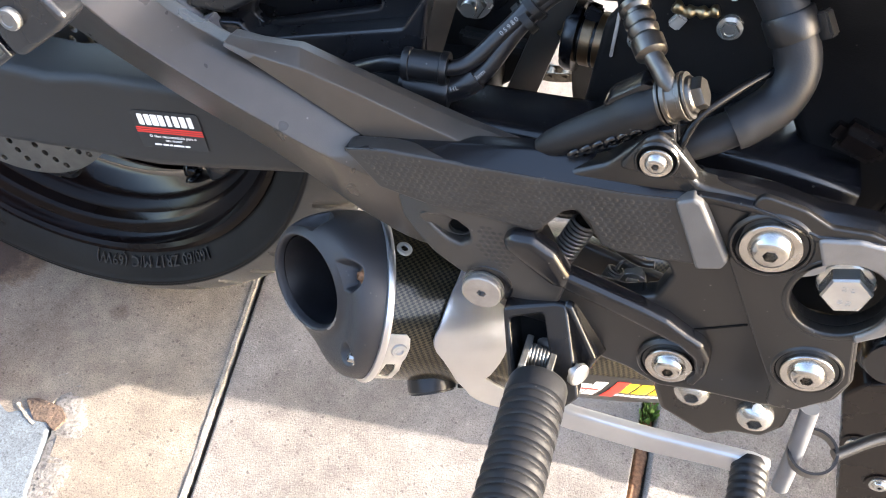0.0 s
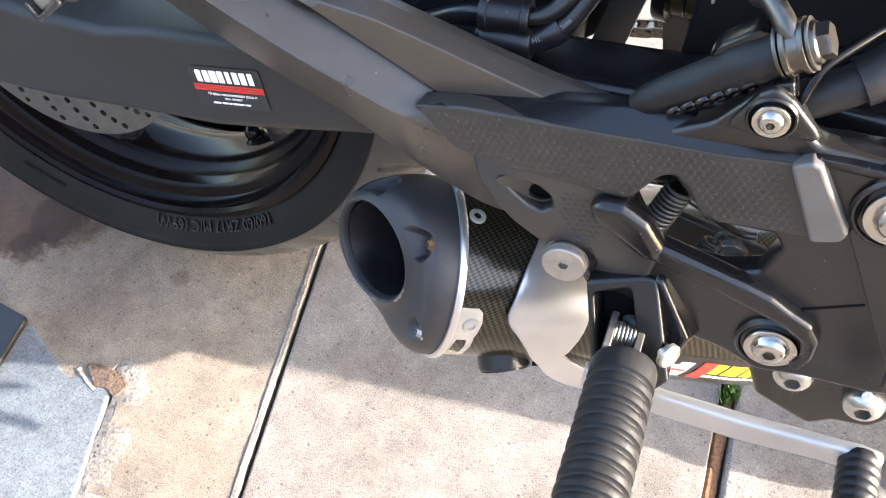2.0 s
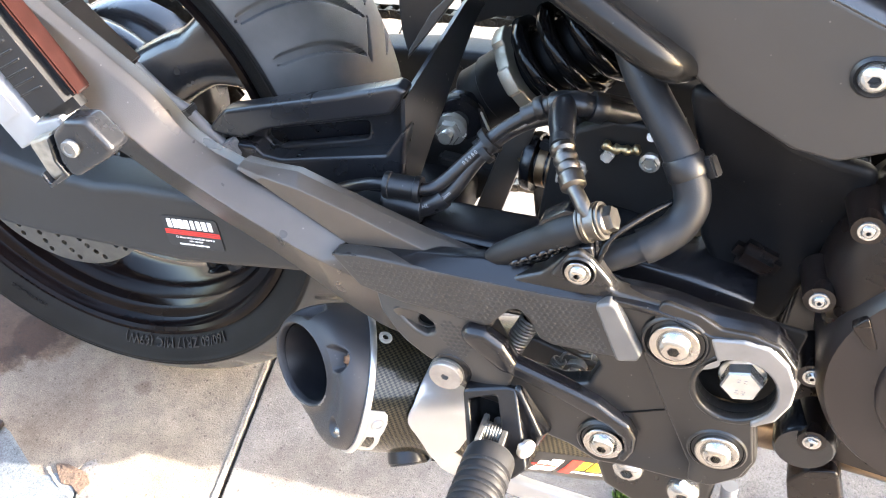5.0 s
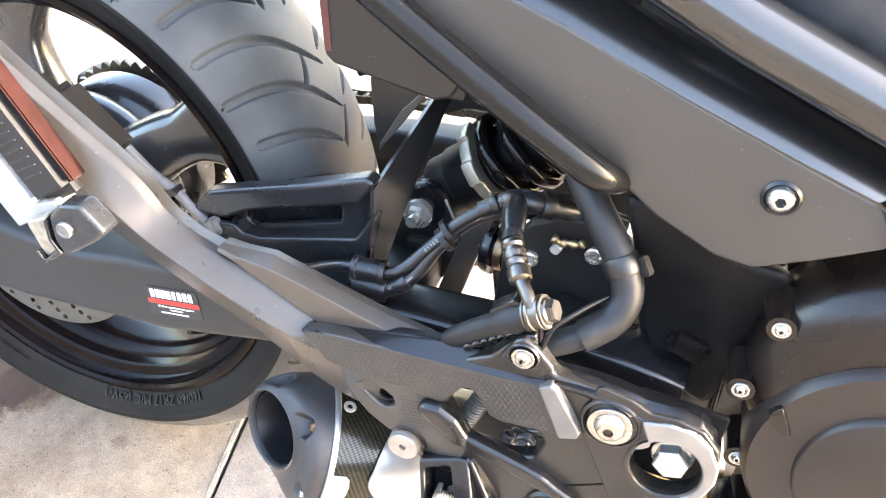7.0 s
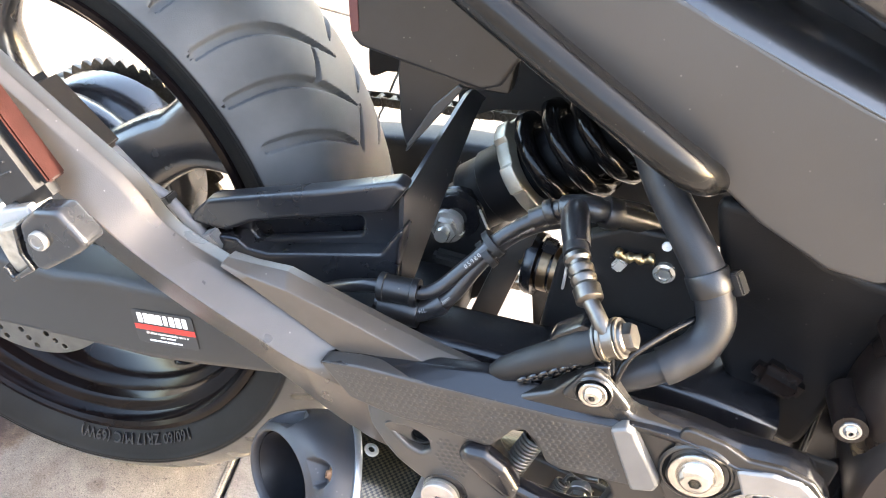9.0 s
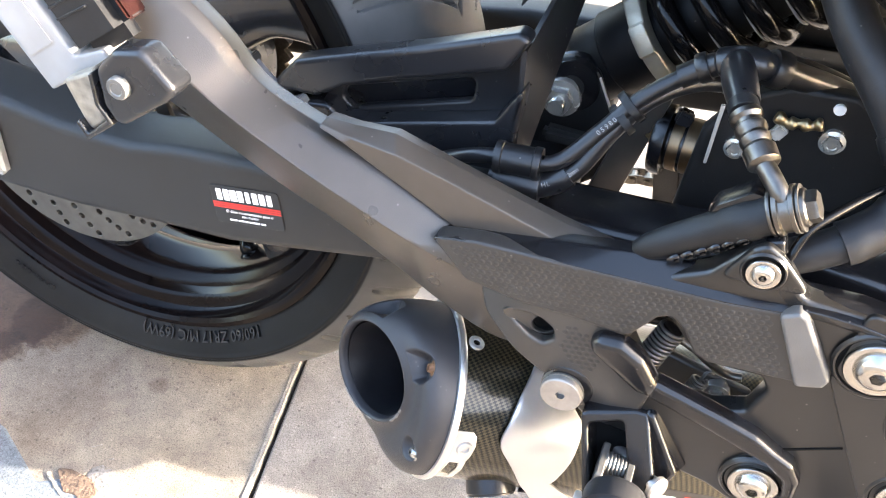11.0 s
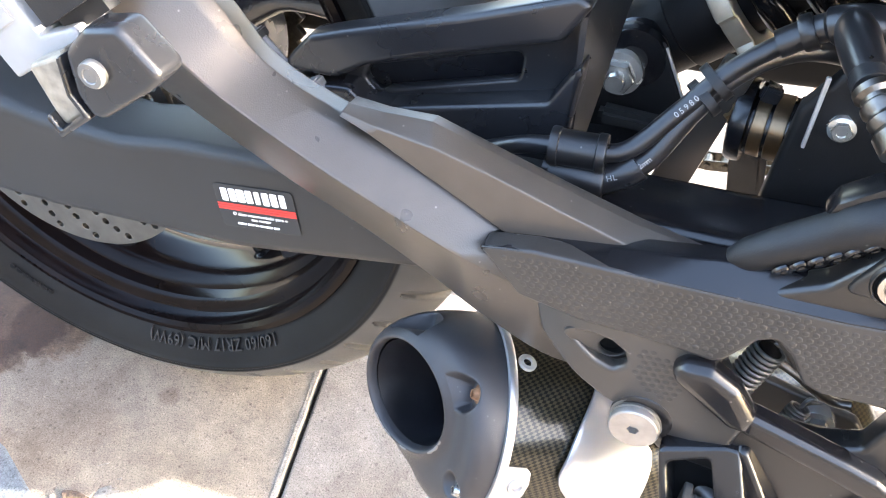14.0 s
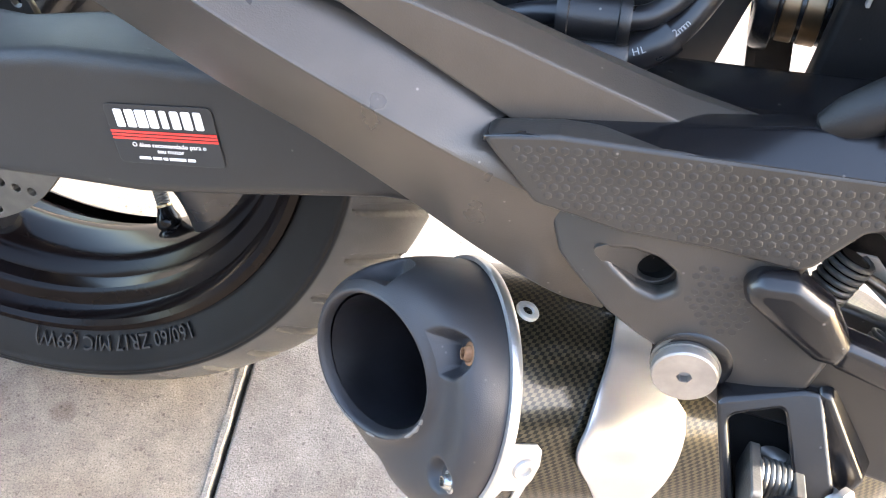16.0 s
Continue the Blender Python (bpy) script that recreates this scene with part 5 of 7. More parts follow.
fork_tilt = lambda x, z: 0.58 * (z - 0.345)
plate("fork_frame", [(0.4420, 0.3395), (0.4700, 0.3495), (0.4765, 0.3500), (0.4985, 0.3050), (0.4905, 0.2960), (0.4605, 0.2930)], -0.214, 0.024, M_BLACK, footrest, [[(0.4478, 0.3350), (0.4655, 0.3422), (0.4850, 0.3020), (0.4640, 0.2960)]], 0.0015, 0.0030, "square black footrest bracket", tilt=fork_tilt).matrix_local = INV
# black sheet added for the shade inside the forked bracket
plate("fork_shade", [(0.4420, 0.3395), (0.4700, 0.3495), (0.4765, 0.3500), (0.4985, 0.3050), (0.4905, 0.2960), (0.4605, 0.2930)], -0.1935, 0.003, M_SHADE, footrest, (), 0.0008, 0.003, tilt=fork_tilt).matrix_local = INV
part("gusset", bevelled(loft([[(0.472, -0.200, 0.3540), (0.480, -0.205, 0.3545), (0.507, -0.207, 0.3200), (0.500, -0.207, 0.300), (0.478, -0.200, 0.304)], [(0.4755, -0.212, 0.3500), (0.4790, -0.2125, 0.3500), (0.5010, -0.2210, 0.3230), (0.4990, -0.2215, 0.3070), (0.482, -0.218, 0.304)]]), 0.003, 3, 20), M_BLACK, footrest, "", INV)
part("pivot_pin", lathe([(0.0045, -0.045), (0.0045, 0.0), (0.0072, 0.0), (0.0072, 0.0025), (0.0062, 0.0035), (0.0001, 0.0036)], 28), M_CAPSCREW, footrest, "", INV @ aim((0.493, -0.2285, 0.3165), (0.75, -0.62, 0.15)))
coil = [(0.4695 + 0.012 * (k / 48 - 0.5), -0.2265 + 0.0065 * math.cos(k * 0.785), 0.3170 + 0.0065 * math.sin(k * 0.785)) for k in range(49)]
part("return_spring", tube(coil, 0.0011, 8, 2), M_DULL, footrest, "", INV)
part("tongue", bevelled(loft([rbox(x, -0.242, -0.216, 0.307, 0.324, 0.003) for x in (0.4600, 0.4640)]), 0.0006, 1, 50), M_DULL, footrest, "", INV)
part("tongue", bevelled(loft([rbox(x, -0.242, -0.216, 0.307, 0.324, 0.003) for x in (0.4755, 0.4795)]), 0.0006, 1, 50), M_DULL, footrest, "", INV)

# -- brake pedal --
pedal = part("brake_pedal", bevelled(loft([[(x, y - 0.004, z + h), (x, y + 0.004, z + h), (x, y + 0.004, z - h), (x, y - 0.004, z - h)] for x, y, z, h in
             ((0.455, -0.222, 0.268, 0.009), (0.50, -0.228, 0.2735, 0.0085), (0.545, -0.231, 0.280, 0.0085), (0.585, -0.233, 0.2885, 0.0075), (0.600, -0.235, 0.2925, 0.008), (0.611, -0.236, 0.2935, 0.007))]), 0.0025, 3, 30), M_SILVER, moto, "silver brake pedal with ribbed rubber toe pad", smooth=40)
tip = [(0.004, -0.004), (0.0095, -0.004), (0.0105, -0.001)]
for k in range(7):
    z = 0.001 + k * 0.0055
    tip += [(0.0105, z), (0.0098, z + 0.0012), (0.0098, z + 0.0020), (0.0105, z + 0.0030), (0.0107, z + 0.0045)]
tip += [(0.0095, 0.042), (0.001, 0.0425)]
part("toe_pad", lathe(tip, 30), M_RUBBER, pedal, "", aim((0.602, -0.238, 0.2915), (-0.05, -1, -0.02)))

# -- springs and switch behind the window --
def helix(a, b, r, turns, wire, mat, parent, label=""):
    a, b = Vector(a), Vector(b)
    d = (b - a).normalized()
    u = d.orthogonal().normalized()
    v = d.cross(u)
    pts = [a.lerp(b, k / (turns * 12)) + r * (math.cos(k * math.pi / 6) * u + math.sin(k * math.pi / 6) * v) for k in range(turns * 12 + 1)]
    return part("spring", tube(pts, wire, 8, 1, straight=True), mat, parent, label)


switch = plate("brake_linkage", [(0.462, 0.352), (0.476, 0.3600), (0.500, 0.3560), (0.5269, 0.3515), (0.540, 0.335), (0.52, 0.310), (0.49, 0.315), (0.465, 0.330)], -0.171, 0.006, M_PANEL, moto, (), 0.0015, 0.006, "black bracket with springs and brake rod")
helix((0.4638, -0.190, 0.3595), (0.4732, -0.184, 0.3908), 0.0068, 12, 0.0011, M_DULL, switch, "coil spring")
part("spring_core", tube([(0.4638, -0.190, 0.3595), (0.4732, -0.184, 0.3908)], 0.0056, 14, 3), M_BLACK, switch)
helix((0.4930, -0.186, 0.3440), (0.4978, -0.182, 0.3600), 0.0044, 9, 0.0009, M_DULL, switch, "small steel spring")
part("spring_hook", tube([(0.4978, -0.182, 0.3600), (0.4990, -0.181, 0.3645), (0.5010, -0.180, 0.3660), (0.5030, -0.178, 0.3640)], 0.0010, 10, 5), M_DULL, switch)
bolt((0.5098, -0.174, 0.3455), 0.0066, switch, "hex", mat=M_FLANGE)
plate("clip", [(0.4736, 0.3872), (0.4832, 0.3875), (0.5048, 0.3687), (0.5168, 0.3663), (0.5171, 0.3625), (0.5051, 0.3616), (0.4823, 0.3765)], -0.176, 0.0012, M_PALE, switch, (), 0.0003, 0.002, "bright steel clip")
part("stop_rod", tube([(0.4794, -0.182, 0.3829), (0.4890, -0.182, 0.3790), (0.4963, -0.181, 0.3740), (0.5060, -0.179, 0.3680), (0.5120, -0.178, 0.3665), (0.5175, -0.178, 0.3680)], 0.0022, 12, 5), M_ZINC, switch)

# -- rear master cylinder, pipes and hoses --
mc_a, mc_b = Vector((0.405, -0.1955, 0.4100)), Vector((0.497, -0.196, 0.490))
mc_d = (mc_b - mc_a).normalized()
mc = part("master_cylinder", lathe([(0.003, 0.046), (0.0048, 0.047), (0.0072, 0.054), (0.0082, 0.066), (0.0086, 0.078), (0.0090, 0.092), (0.0098, 0.094), (0.0102, 0.106), (0.0094, 0.109), (0.0096, 0.116), (0.0088, 0.119), (0.004, 0.1195)], 36), M_MATT, moto, "black rear brake master cylinder with steel banjo bolt", aim(mc_a, mc_d))
MI = aim(mc_a, mc_d).inverted()
letters = []
for k in range(6):     # cast raised wordmark as plain blobs
    p = mc_a + mc_d * (0.066 + 0.0068 * k) + Vector((0.0040, -0.0062, -0.0052))
    letters.append(moved(tube([(-0.0022, 0, -0.003), (0.0022, -0.0004, -0.002), (0.0022, 0, 0.003), (-0.0022, -0.0004, 0.0025), (-0.0022, 0, -0.001)], 0.0013, 8, 3), Matrix.Translation(p) @ Matrix.Rotation(radians(-42), 4, "Y") @ Matrix.Rotation(radians(40), 4, "X")))
tagged(part("cast_mark", join(*letters), M_BLACK, mc, "", MI), kind="stuff")
part("cylinder_foot", bevelled(loft([[(x, y, z) for x, z in ((0.4840, 0.4600), (0.4930, 0.4760), (0.5000, 0.4800), (0.5045, 0.4690), (0.4990, 0.4600))] for y in (-0.2060, -0.190)]), 0.0022, 3, 20), M_BLACK, mc, "", MI)
part("cylinder_boss", bevelled(loft([[(x, y, z) for x, z in ((0.4650, 0.4720), (0.4670, 0.4800), (0.4800, 0.4925), (0.4880, 0.4930), (0.4880, 0.4800))] for y in (-0.196, -0.182)]), 0.002), M_BLACK, mc, "", MI)
bj, bj_ax = mc_b, (mc_d + Vector((0.12, -0.05, -0.05))).normalized()
part("banjo_fitting", lathe([(0.004, -0.0075), (0.0112, -0.0075), (0.0114, -0.0068), (0.0112, -0.0060), (0.0100, -0.0056), (0.0114, -0.0050), (0.0115, -0.0030), (0.0104, -0.0024), (0.0104, 0.0018), (0.0114, 0.0022), (0.0115, 0.0042), (0.0104, 0.0046), (0.0110, 0.0052), (0.0110, 0.0062), (0.004, 0.0064)], 40), M_ZINC, mc, "steel banjo union between copper washers", MI @ aim(bj, bj_ax))
bolt((0, 0, 0), 0.0078, mc, "flat", (0, 0, 1), M_ZINC, 15).matrix_local = MI @ aim(bj + bj_ax * 0.0062, bj_ax, 15)
pipe = part("brake_pipe", tube([(0.4955, -0.1985, 0.4920), (0.4910, -0.1975, 0.4965), (0.4860, -0.1930, 0.5000), (0.4800, -0.1865, 0.5030)], 0.0046, 18, 6), M_ZINC, moto, "rear brake hose with steel crimp and rubber boot")
crimp_a, crimp_b = Vector((0.4806, -0.1872, 0.5027)), Vector((0.4660, -0.1640, 0.5120))
part("crimp", lathe([(0.0035, -0.001), (0.0064, 0), (0.0076, 0.001), (0.0078, 0.0085), (0.0068, 0.0095), (0.0060, 0.0108), (0.0072, 0.0128), (0.0074, 0.0148), (0.0064, 0.0162), (0.0064, 0.0172), (0.0075, 0.0188), (0.0075, 0.0214), (0.0062, 0.0226), (0.0062, 0.0245), (0.0078, 0.0262), (0.0078, 0.0290), (0.004, 0.0294)], 32), M_ZINC, pipe, "grey crimped steel ferrule", aim(crimp_a, crimp_b - crimp_a))
part("sleeve", lathe([(0.004, 0.0)] + [(0.0071 + 0.0003 * (k % 2), 0.0006 + 0.0009 * k) for k in range(9)] + [(0.004, 0.0088)], 28), M_RUBBER, pipe, "ribbed rubber sleeve", aim(crimp_b, Vector((-0.30, 0.90, 0.13))))
part("boot", tube([(0.4645, -0.157, 0.5133), (0.4610, -0.146, 0.5152), (0.4580, -0.134, 0.5168), (0.4570, -0.126, 0.5168), (0.4590, -0.120, 0.5158)], lambda t: 0.0074 + 0.0012 * math.sin(min(1, t * 1.2) * 3.1), 20, 6), M_HOSE, pipe, "shiny rubber boot")
hose_a = part("brake_hose", tube(HOSE_A := [(0.235, -0.110, 0.360), (0.270, -0.122, 0.380), (0.300, -0.136, 0.402), (0.325, -0.1455, 0.4230), (0.345, -0.150, 0.4350), (0.365, -0.1495, 0.4390), (0.385, -0.146, 0.443), (0.402, -0.134, 0.463), (0.418, -0.123, 0.484), (0.440, -0.115, 0.503), (0.462, -0.110, 0.514), (0.49, -0.095, 0.512), (0.53, -0.08, 0.50)], 0.0044, 16, 8), M_HOSE, moto, "black rubber brake hose with printed marks")
hose_b = part("sensor_hose", tube(HOSE_B := [(0.350, -0.150, 0.424), (0.366, -0.1495, 0.4235), (0.383, -0.148, 0.4285), (0.396, -0.141, 0.440), (0.408, -0.129, 0.464), (0.422, -0.117, 0.482), (0.443, -0.100, 0.490), (0.470, -0.085, 0.487), (0.51, -0.07, 0.475)], 0.0056, 16, 8), M_HOSE, moto, "thick black hose with white printed marks")


def hose_print(s, line, start, step, r, size, parent):
    """White print that runs along a hose, one character after another on its outer side."""
    P = spline(line, 12)
    run = [0.0]
    for p, q in zip(P, P[1:]):
        run.append(run[-1] + (q - p).length)
    for k, ch in enumerate(s):
        if ch == " ":
            continue
        i = max(1, next(j for j, v in enumerate(run) if v >= start + step * k))
        x = (P[i] - P[i - 1]).normalized()
        z = Vector((0.15, -0.74, 0.50))
        z = (z - x * z.dot(x)).normalized()
        m = Matrix((x, z.cross(x), z)).transposed().to_4x4()
        m.translation = P[i - 1].lerp(P[i], (start + step * k - run[i - 1]) / (run[i] - run[i - 1])) + z * (r + 0.0001)
        text_on(ch, size, M_STAR, parent, m)


hose_print("05980", HOSE_A, 0.2085, 0.0027, 0.0044, 0.0038, hose_a)
hose_print("HL  3.2mm", HOSE_B, 0.0330, 0.0024, 0.0074, 0.0037, hose_b)
sensor = part("sensor_cable", tube([(0.1407, -0.125, 0.4567), (0.1654, -0.125, 0.4384), (0.1828, -0.125, 0.4307), (0.1984, -0.125, 0.4186), (0.2111, -0.125, 0.4094)], 0.0042, 12, 6), M_CABLE, moto, "grey sheathed sensor cable along the arm")
part("cable_clip", moved(box_bm((0.012, 0.010, 0.006), 0.001), pose(0, 0, 0)), M_PLASTIC, sensor, "", aim((0.1828, -0.125, 0.4307), (0.6, 0, -0.8)))
part("connector", box_bm((0.011, 0.010, 0.014), 0.0012), M_CABLE, sensor, "grey cable connector", aim((0.2207, -0.128, 0.4109), (0.6, 0, -0.8)))
part("printed_sleeve", tube([(0.368, -0.1495, 0.4235), (0.378, -0.1485, 0.4258), (0.3885, -0.1460, 0.4325), (0.3925, -0.1440, 0.4365)], 0.0074, 18, 6), M_HOSE, hose_b, "black sleeve with white print")
clamp = part("hose_clamp", lathe([(0.0055, -0.013), (0.0090, -0.013), (0.0094, -0.012), (0.0094, -0.009), (0.0086, -0.0085), (0.0086, 0.0085), (0.0094, 0.009), (0.0094, 0.012), (0.0090, 0.013), (0.0055, 0.013)], 32), M_PLASTIC, moto, "black double hose clamp", aim((0.3645, -0.1495, 0.4385), (1, 0.05, 0.12)))
part("lower_collar", lathe([(0.0055, -0.013), (0.0095, -0.013), (0.0100, -0.012), (0.0100, 0.012), (0.0095, 0.013), (0.0055, 0.013)], 32), M_PLASTIC, clamp, "", aim((0.3645, -0.1495, 0.4385), (1, 0.05, 0.12)).inverted() @ aim((0.367, -0.1495, 0.4235), (1, 0.05, 0.12)))
for p, d, par in (((0.413, -0.1265, 0.478), (0.55, 0.35, 0.75), hose_a), ((0.4105, -0.1260, 0.4685), (0.55, 0.45, 0.70), hose_b)):
    part("cable_tie", lathe([(0.005, -0.0022), (0.0088, -0.0022), (0.0088, 0.0022), (0.005, 0.0022)], 24, sx=1.15), M_MATT, par, "", aim(p, d))
    part("tie_lock", moved(box_bm((0.006, 0.0045, 0.005), 0.0008), pose(0, -0.0095, 0)), M_MATT, par, "", aim(p, d))
elbow = part("hose_elbow", tube([(0.432, -0.119, 0.4985), (0.445, -0.117, 0.5085), (0.4575, -0.119, 0.5160), (0.4700, -0.1165, 0.5165), (0.4850, -0.108, 0.5120), (0.505, -0.095, 0.5050), (0.53, -0.085, 0.497)], lambda t: 0.0062 if t < 0.22 else (0.0080 if t < 0.5 else 0.0070), 20, 8), M_HOSE, moto, "black rubber hose elbow")
part("collar", lathe([(0.007, -0.0045), (0.0094, -0.0045), (0.0098, -0.0035), (0.0098, 0.0035), (0.0094, 0.0045), (0.007, 0.0045)], 28), M_PLASTIC, elbow, "", aim((0.4760, -0.1135, 0.5150), (0.88, 0.4, -0.2)))
part("collar", lathe([(0.0055, -0.003), (0.0076, -0.003), (0.0080, -0.002), (0.0080, 0.002), (0.0076, 0.003), (0.0055, 0.003)], 28), M_PLASTIC, elbow, "", aim((0.4420, -0.1172, 0.5065), (0.80, 0.05, 0.58)))
big = part("breather_hose", tube([(0.462, -0.100, 0.596), (0.478, -0.115, 0.578), (0.500, -0.135, 0.553), (0.522, -0.150, 0.534), (0.537, -0.159, 0.5187), (0.546, -0.166, 0.5030), (0.5435, -0.174, 0.4885), (0.5330, -0.182, 0.4785), (0.5270, -0.1845, 0.4740)], lambda t: 0.0108, 24, 8), M_RUBBER, moto, "thick black breather hose", smooth=60)
part("inner_hose", tube([(0.5350, -0.181, 0.4800), (0.5220, -0.186, 0.4705), (0.5080, -0.188, 0.4605), (0.492, -0.186, 0.448)], 0.0090, 22, 6), M_RUBBER, big, "narrower hose pushed into the breather hose", smooth=60)
part("hose_band", lathe([(0.009, -0.0065), (0.0116, -0.0065), (0.0122, -0.0055), (0.0122, 0.0055), (0.0116, 0.0065), (0.009, 0.0065)], 32), M_PLASTIC, big, "", aim((0.5370, -0.159, 0.5187), (0.55, -0.30, -0.70)))
part("band_lock", box_bm((0.007, 0.009, 0.013), 0.001), M_PLASTIC, big, "", aim((0.5500, -0.160, 0.5235), (0.55, -0.30, -0.70)))
part("white_mark", moved(box_bm((0.011, 0.0006, 0.0012), 0.0002, 1), pose(0.5175, -0.1945, 0.4640, -35, -38, 0)), M_STAR, big, smooth=0)
part("white_mark", moved(box_bm((0.0016, 0.0006, 0.0035), 0.0002, 1), pose(0.5070, -0.1955, 0.4560, -35, -38, 0)), M_STAR, big, smooth=0)
part("thin_wire", tube([(0.5010, -0.2030, 0.4600), (0.5050, -0.2040, 0.4690), (0.5065, -0.2010, 0.4765), (0.5090, -0.1970, 0.4840), (0.5160, -0.190, 0.4900), (0.5290, -0.176, 0.4970), (0.5400, -0.166, 0.5010)], 0.0021, 12, 6), M_RIM, big, "thin glossy wire")

# -- frame plate behind the hoses --
frame_plate = plate("frame_plate", [(0.452, 0.392), (0.4525, 0.466), (0.466, 0.492), (0.488, 0.506), (0.520, 0.510), (0.545, 0.497), (0.560, 0.462), (0.565, 0.400), (0.50, 0.385)], -0.108, 0.012, M_MATT, moto, (), 0.003, 0.010, "black steel frame plate with flange bolts")
bolt((0.5165, -0.109, 0.4835), 0.0052, frame_plate, "hex", mat=M_FLANGE)
bolt((0.4725, -0.109, 0.4635), 0.0048, frame_plate, "hex", mat=M_FLANGE)
plate("worn_edge", [(0.4572, 0.4855), (0.4594, 0.4860), (0.4612, 0.4490), (0.4594, 0.4490)], -0.1105, 0.0025, M_PALE, frame_plate, (), 0.0004, 0.0008, "bare bright edge of the plate")
part("paint_dot", lathe([(0.0001, 0.001), (0.003, 0.001), (0.0032, 0.0), (0.003, -0.001)], 16), M_WHITE, frame_plate, "", aim((0.513, -0.1085, 0.5015), (0, -1, 0)))
part("connector", box_bm((0.007, 0.005, 0.009), 0.0012), M_PALE, frame_plate, "pale wiring plug", pose(0.4895, -0.112, 0.4815, 0, 25, 0))
part("banjo_pipe", tube([(0.4850, -0.1130, 0.4905), (0.4915, -0.1130, 0.4885), (0.4970, -0.1130, 0.4900), (0.5030, -0.1130, 0.4905), (0.5080, -0.1130, 0.4935)], lambda t: 0.0030 + 0.0007 * math.sin(t * 22), 16, 16), M_BRASS, frame_plate, "golden plated pipe union")
part("fuse_stub", box_bm((0.014, 0.010, 0.010), 0.002), M_COPPER, frame_plate, "", pose(0.556, -0.118, 0.452, 0, 20, 0))
part("frame_spar", bevelled(loft([rbox(x, -0.100, -0.060, z0, z1, 0.008) for x, z0, z1 in ((0.48, 0.395, 0.4230), (0.57, 0.400, 0.4330), (0.64, 0.400, 0.4400))]), 0.001, 1, 50), M_MATT, frame_plate)
part("spar_ledge", bevelled(loft([rbox(x, -0.1640, -0.110, z - 0.04, z, 0.006) for x, z in ((0.500, 0.4465), (0.565, 0.4448), (0.602, 0.4420))]), 0.0008, 1, 50), M_BLACK, frame_plate, "black ledge of the frame", smooth=50)
ROCK_M = aim((0.4450, -0.060, 0.4275), (0.97, -0.12, 0.10))
cush = part("rocker_link", lathe([(0.004, -0.016), (0.0150, -0.016), (0.0215, -0.0145), (0.0225, -0.012), (0.0225, -0.0065), (0.0170, -0.0055), (0.0170, 0.014), (0.0185, 0.015), (0.0185, 0.028), (0.004, 0.0285)], 48), M_BLACK, moto, "black suspension pivot with bronze bands", ROCK_M)
part("rocker_arm", moved(box_bm((0.020, 0.014, 0.075), 0.004), pose(0.448, -0.045, 0.388, 0, -14, 0)), M_BLACK, cush, "", ROCK_M.inverted())
for a, b in ((-0.0045, 0.0028), (0.0042, 0.0125)):
    part("bronze_band", lathe([(0.0168, a), (0.0176, a + 0.0006), (0.0176, b - 0.0006), (0.0168, b)], 48), M_COPPER, cush, "bronze band", pose(0, 0, 0))
bolt((0, 0, 0), 0.0062, cush, "hex", (0, 0, 1), M_BRASS).matrix_local = ROCK_M.inverted() @ aim((0.4290, -0.066, 0.4345), (-0.8, -0.5, 0.3))
part("grease_nipple", box_bm((0.010, 0.010, 0.009), 0.0015), M_GUARD, cush, "", ROCK_M.inverted() @ pose(0.4425, -0.064, 0.4475, 0, 10, 0))

# -- hugger: inner mudguard with its slotted side arm --
hugger = plate("mudguard", [(0.1925, 0.410), (0.2133, 0.4385), (0.235, 0.445), (0.295, 0.470), (0.350, 0.494), (0.354, 0.44), (0.352, 0.395), (0.30, 0.375), (0.24, 0.385), (0.20, 0.398)], -0.113, 0.008, M_GUARD, moto, [[(0.2433, 0.4260), (0.2405, 0.4176), (0.2482, 0.4125), (0.3234, 0.4434), (0.3234, 0.4589)]], 0.0020, 0.006, "black inner mudguard with slotted side arm")
plate("upper_bar", [(0.1952, 0.416), (0.2133, 0.4403), (0.2313, 0.4484), (0.2949, 0.4753), (0.3458, 0.4991), (0.3530, 0.4960), (0.3427, 0.4753), (0.2779, 0.4478), (0.247, 0.4334), (0.2294, 0.4199)], -0.126, 0.016, M_GUARD, hugger, (), 0.0035, 0.006)
plate("lower_wall", [(0.2003, 0.4106), (0.2380, 0.4180), (0.2455, 0.4126), (0.2607, 0.4136), (0.3423, 0.4440), (0.3473, 0.4551), (0.3550, 0.4700), (0.3560, 0.4112), (0.3075, 0.3850), (0.264, 0.3700), (0.2242, 0.385)], -0.128, 0.018, M_GUARD, hugger, (), 0.0030, 0.004)
# dark sheet added behind the slot so that no bright ground shows through
plate("slot_backing", [(0.225, 0.40), (0.24, 0.44), (0.34, 0.475), (0.352, 0.40), (0.30, 0.38)], -0.092, 0.004, M_GUARD, hugger)


def front_sheet():
    loops = []
    for k in range(15):
        y = -0.122 + 0.142 * k / 14
        top = 0.489 + 0.020 * min(1, max(0, (y + 0.118) / 0.12)) - 0.25 * max(0, y - 0.004)
        low = 0.385 + 0.116 * min(1.0, (y + 0.122) / 0.127) ** 0.72
        prof = [(0.351 + 0.010 * q / 5, top + (min(low, top - 0.004) - top) * q / 5) for q in range(6)]
        loops.append([(px_, y, pz) for px_, pz in prof] + [(px_ - 0.003, y, pz - 0.001) for px_, pz in reversed(prof)])
    return loft(loops)


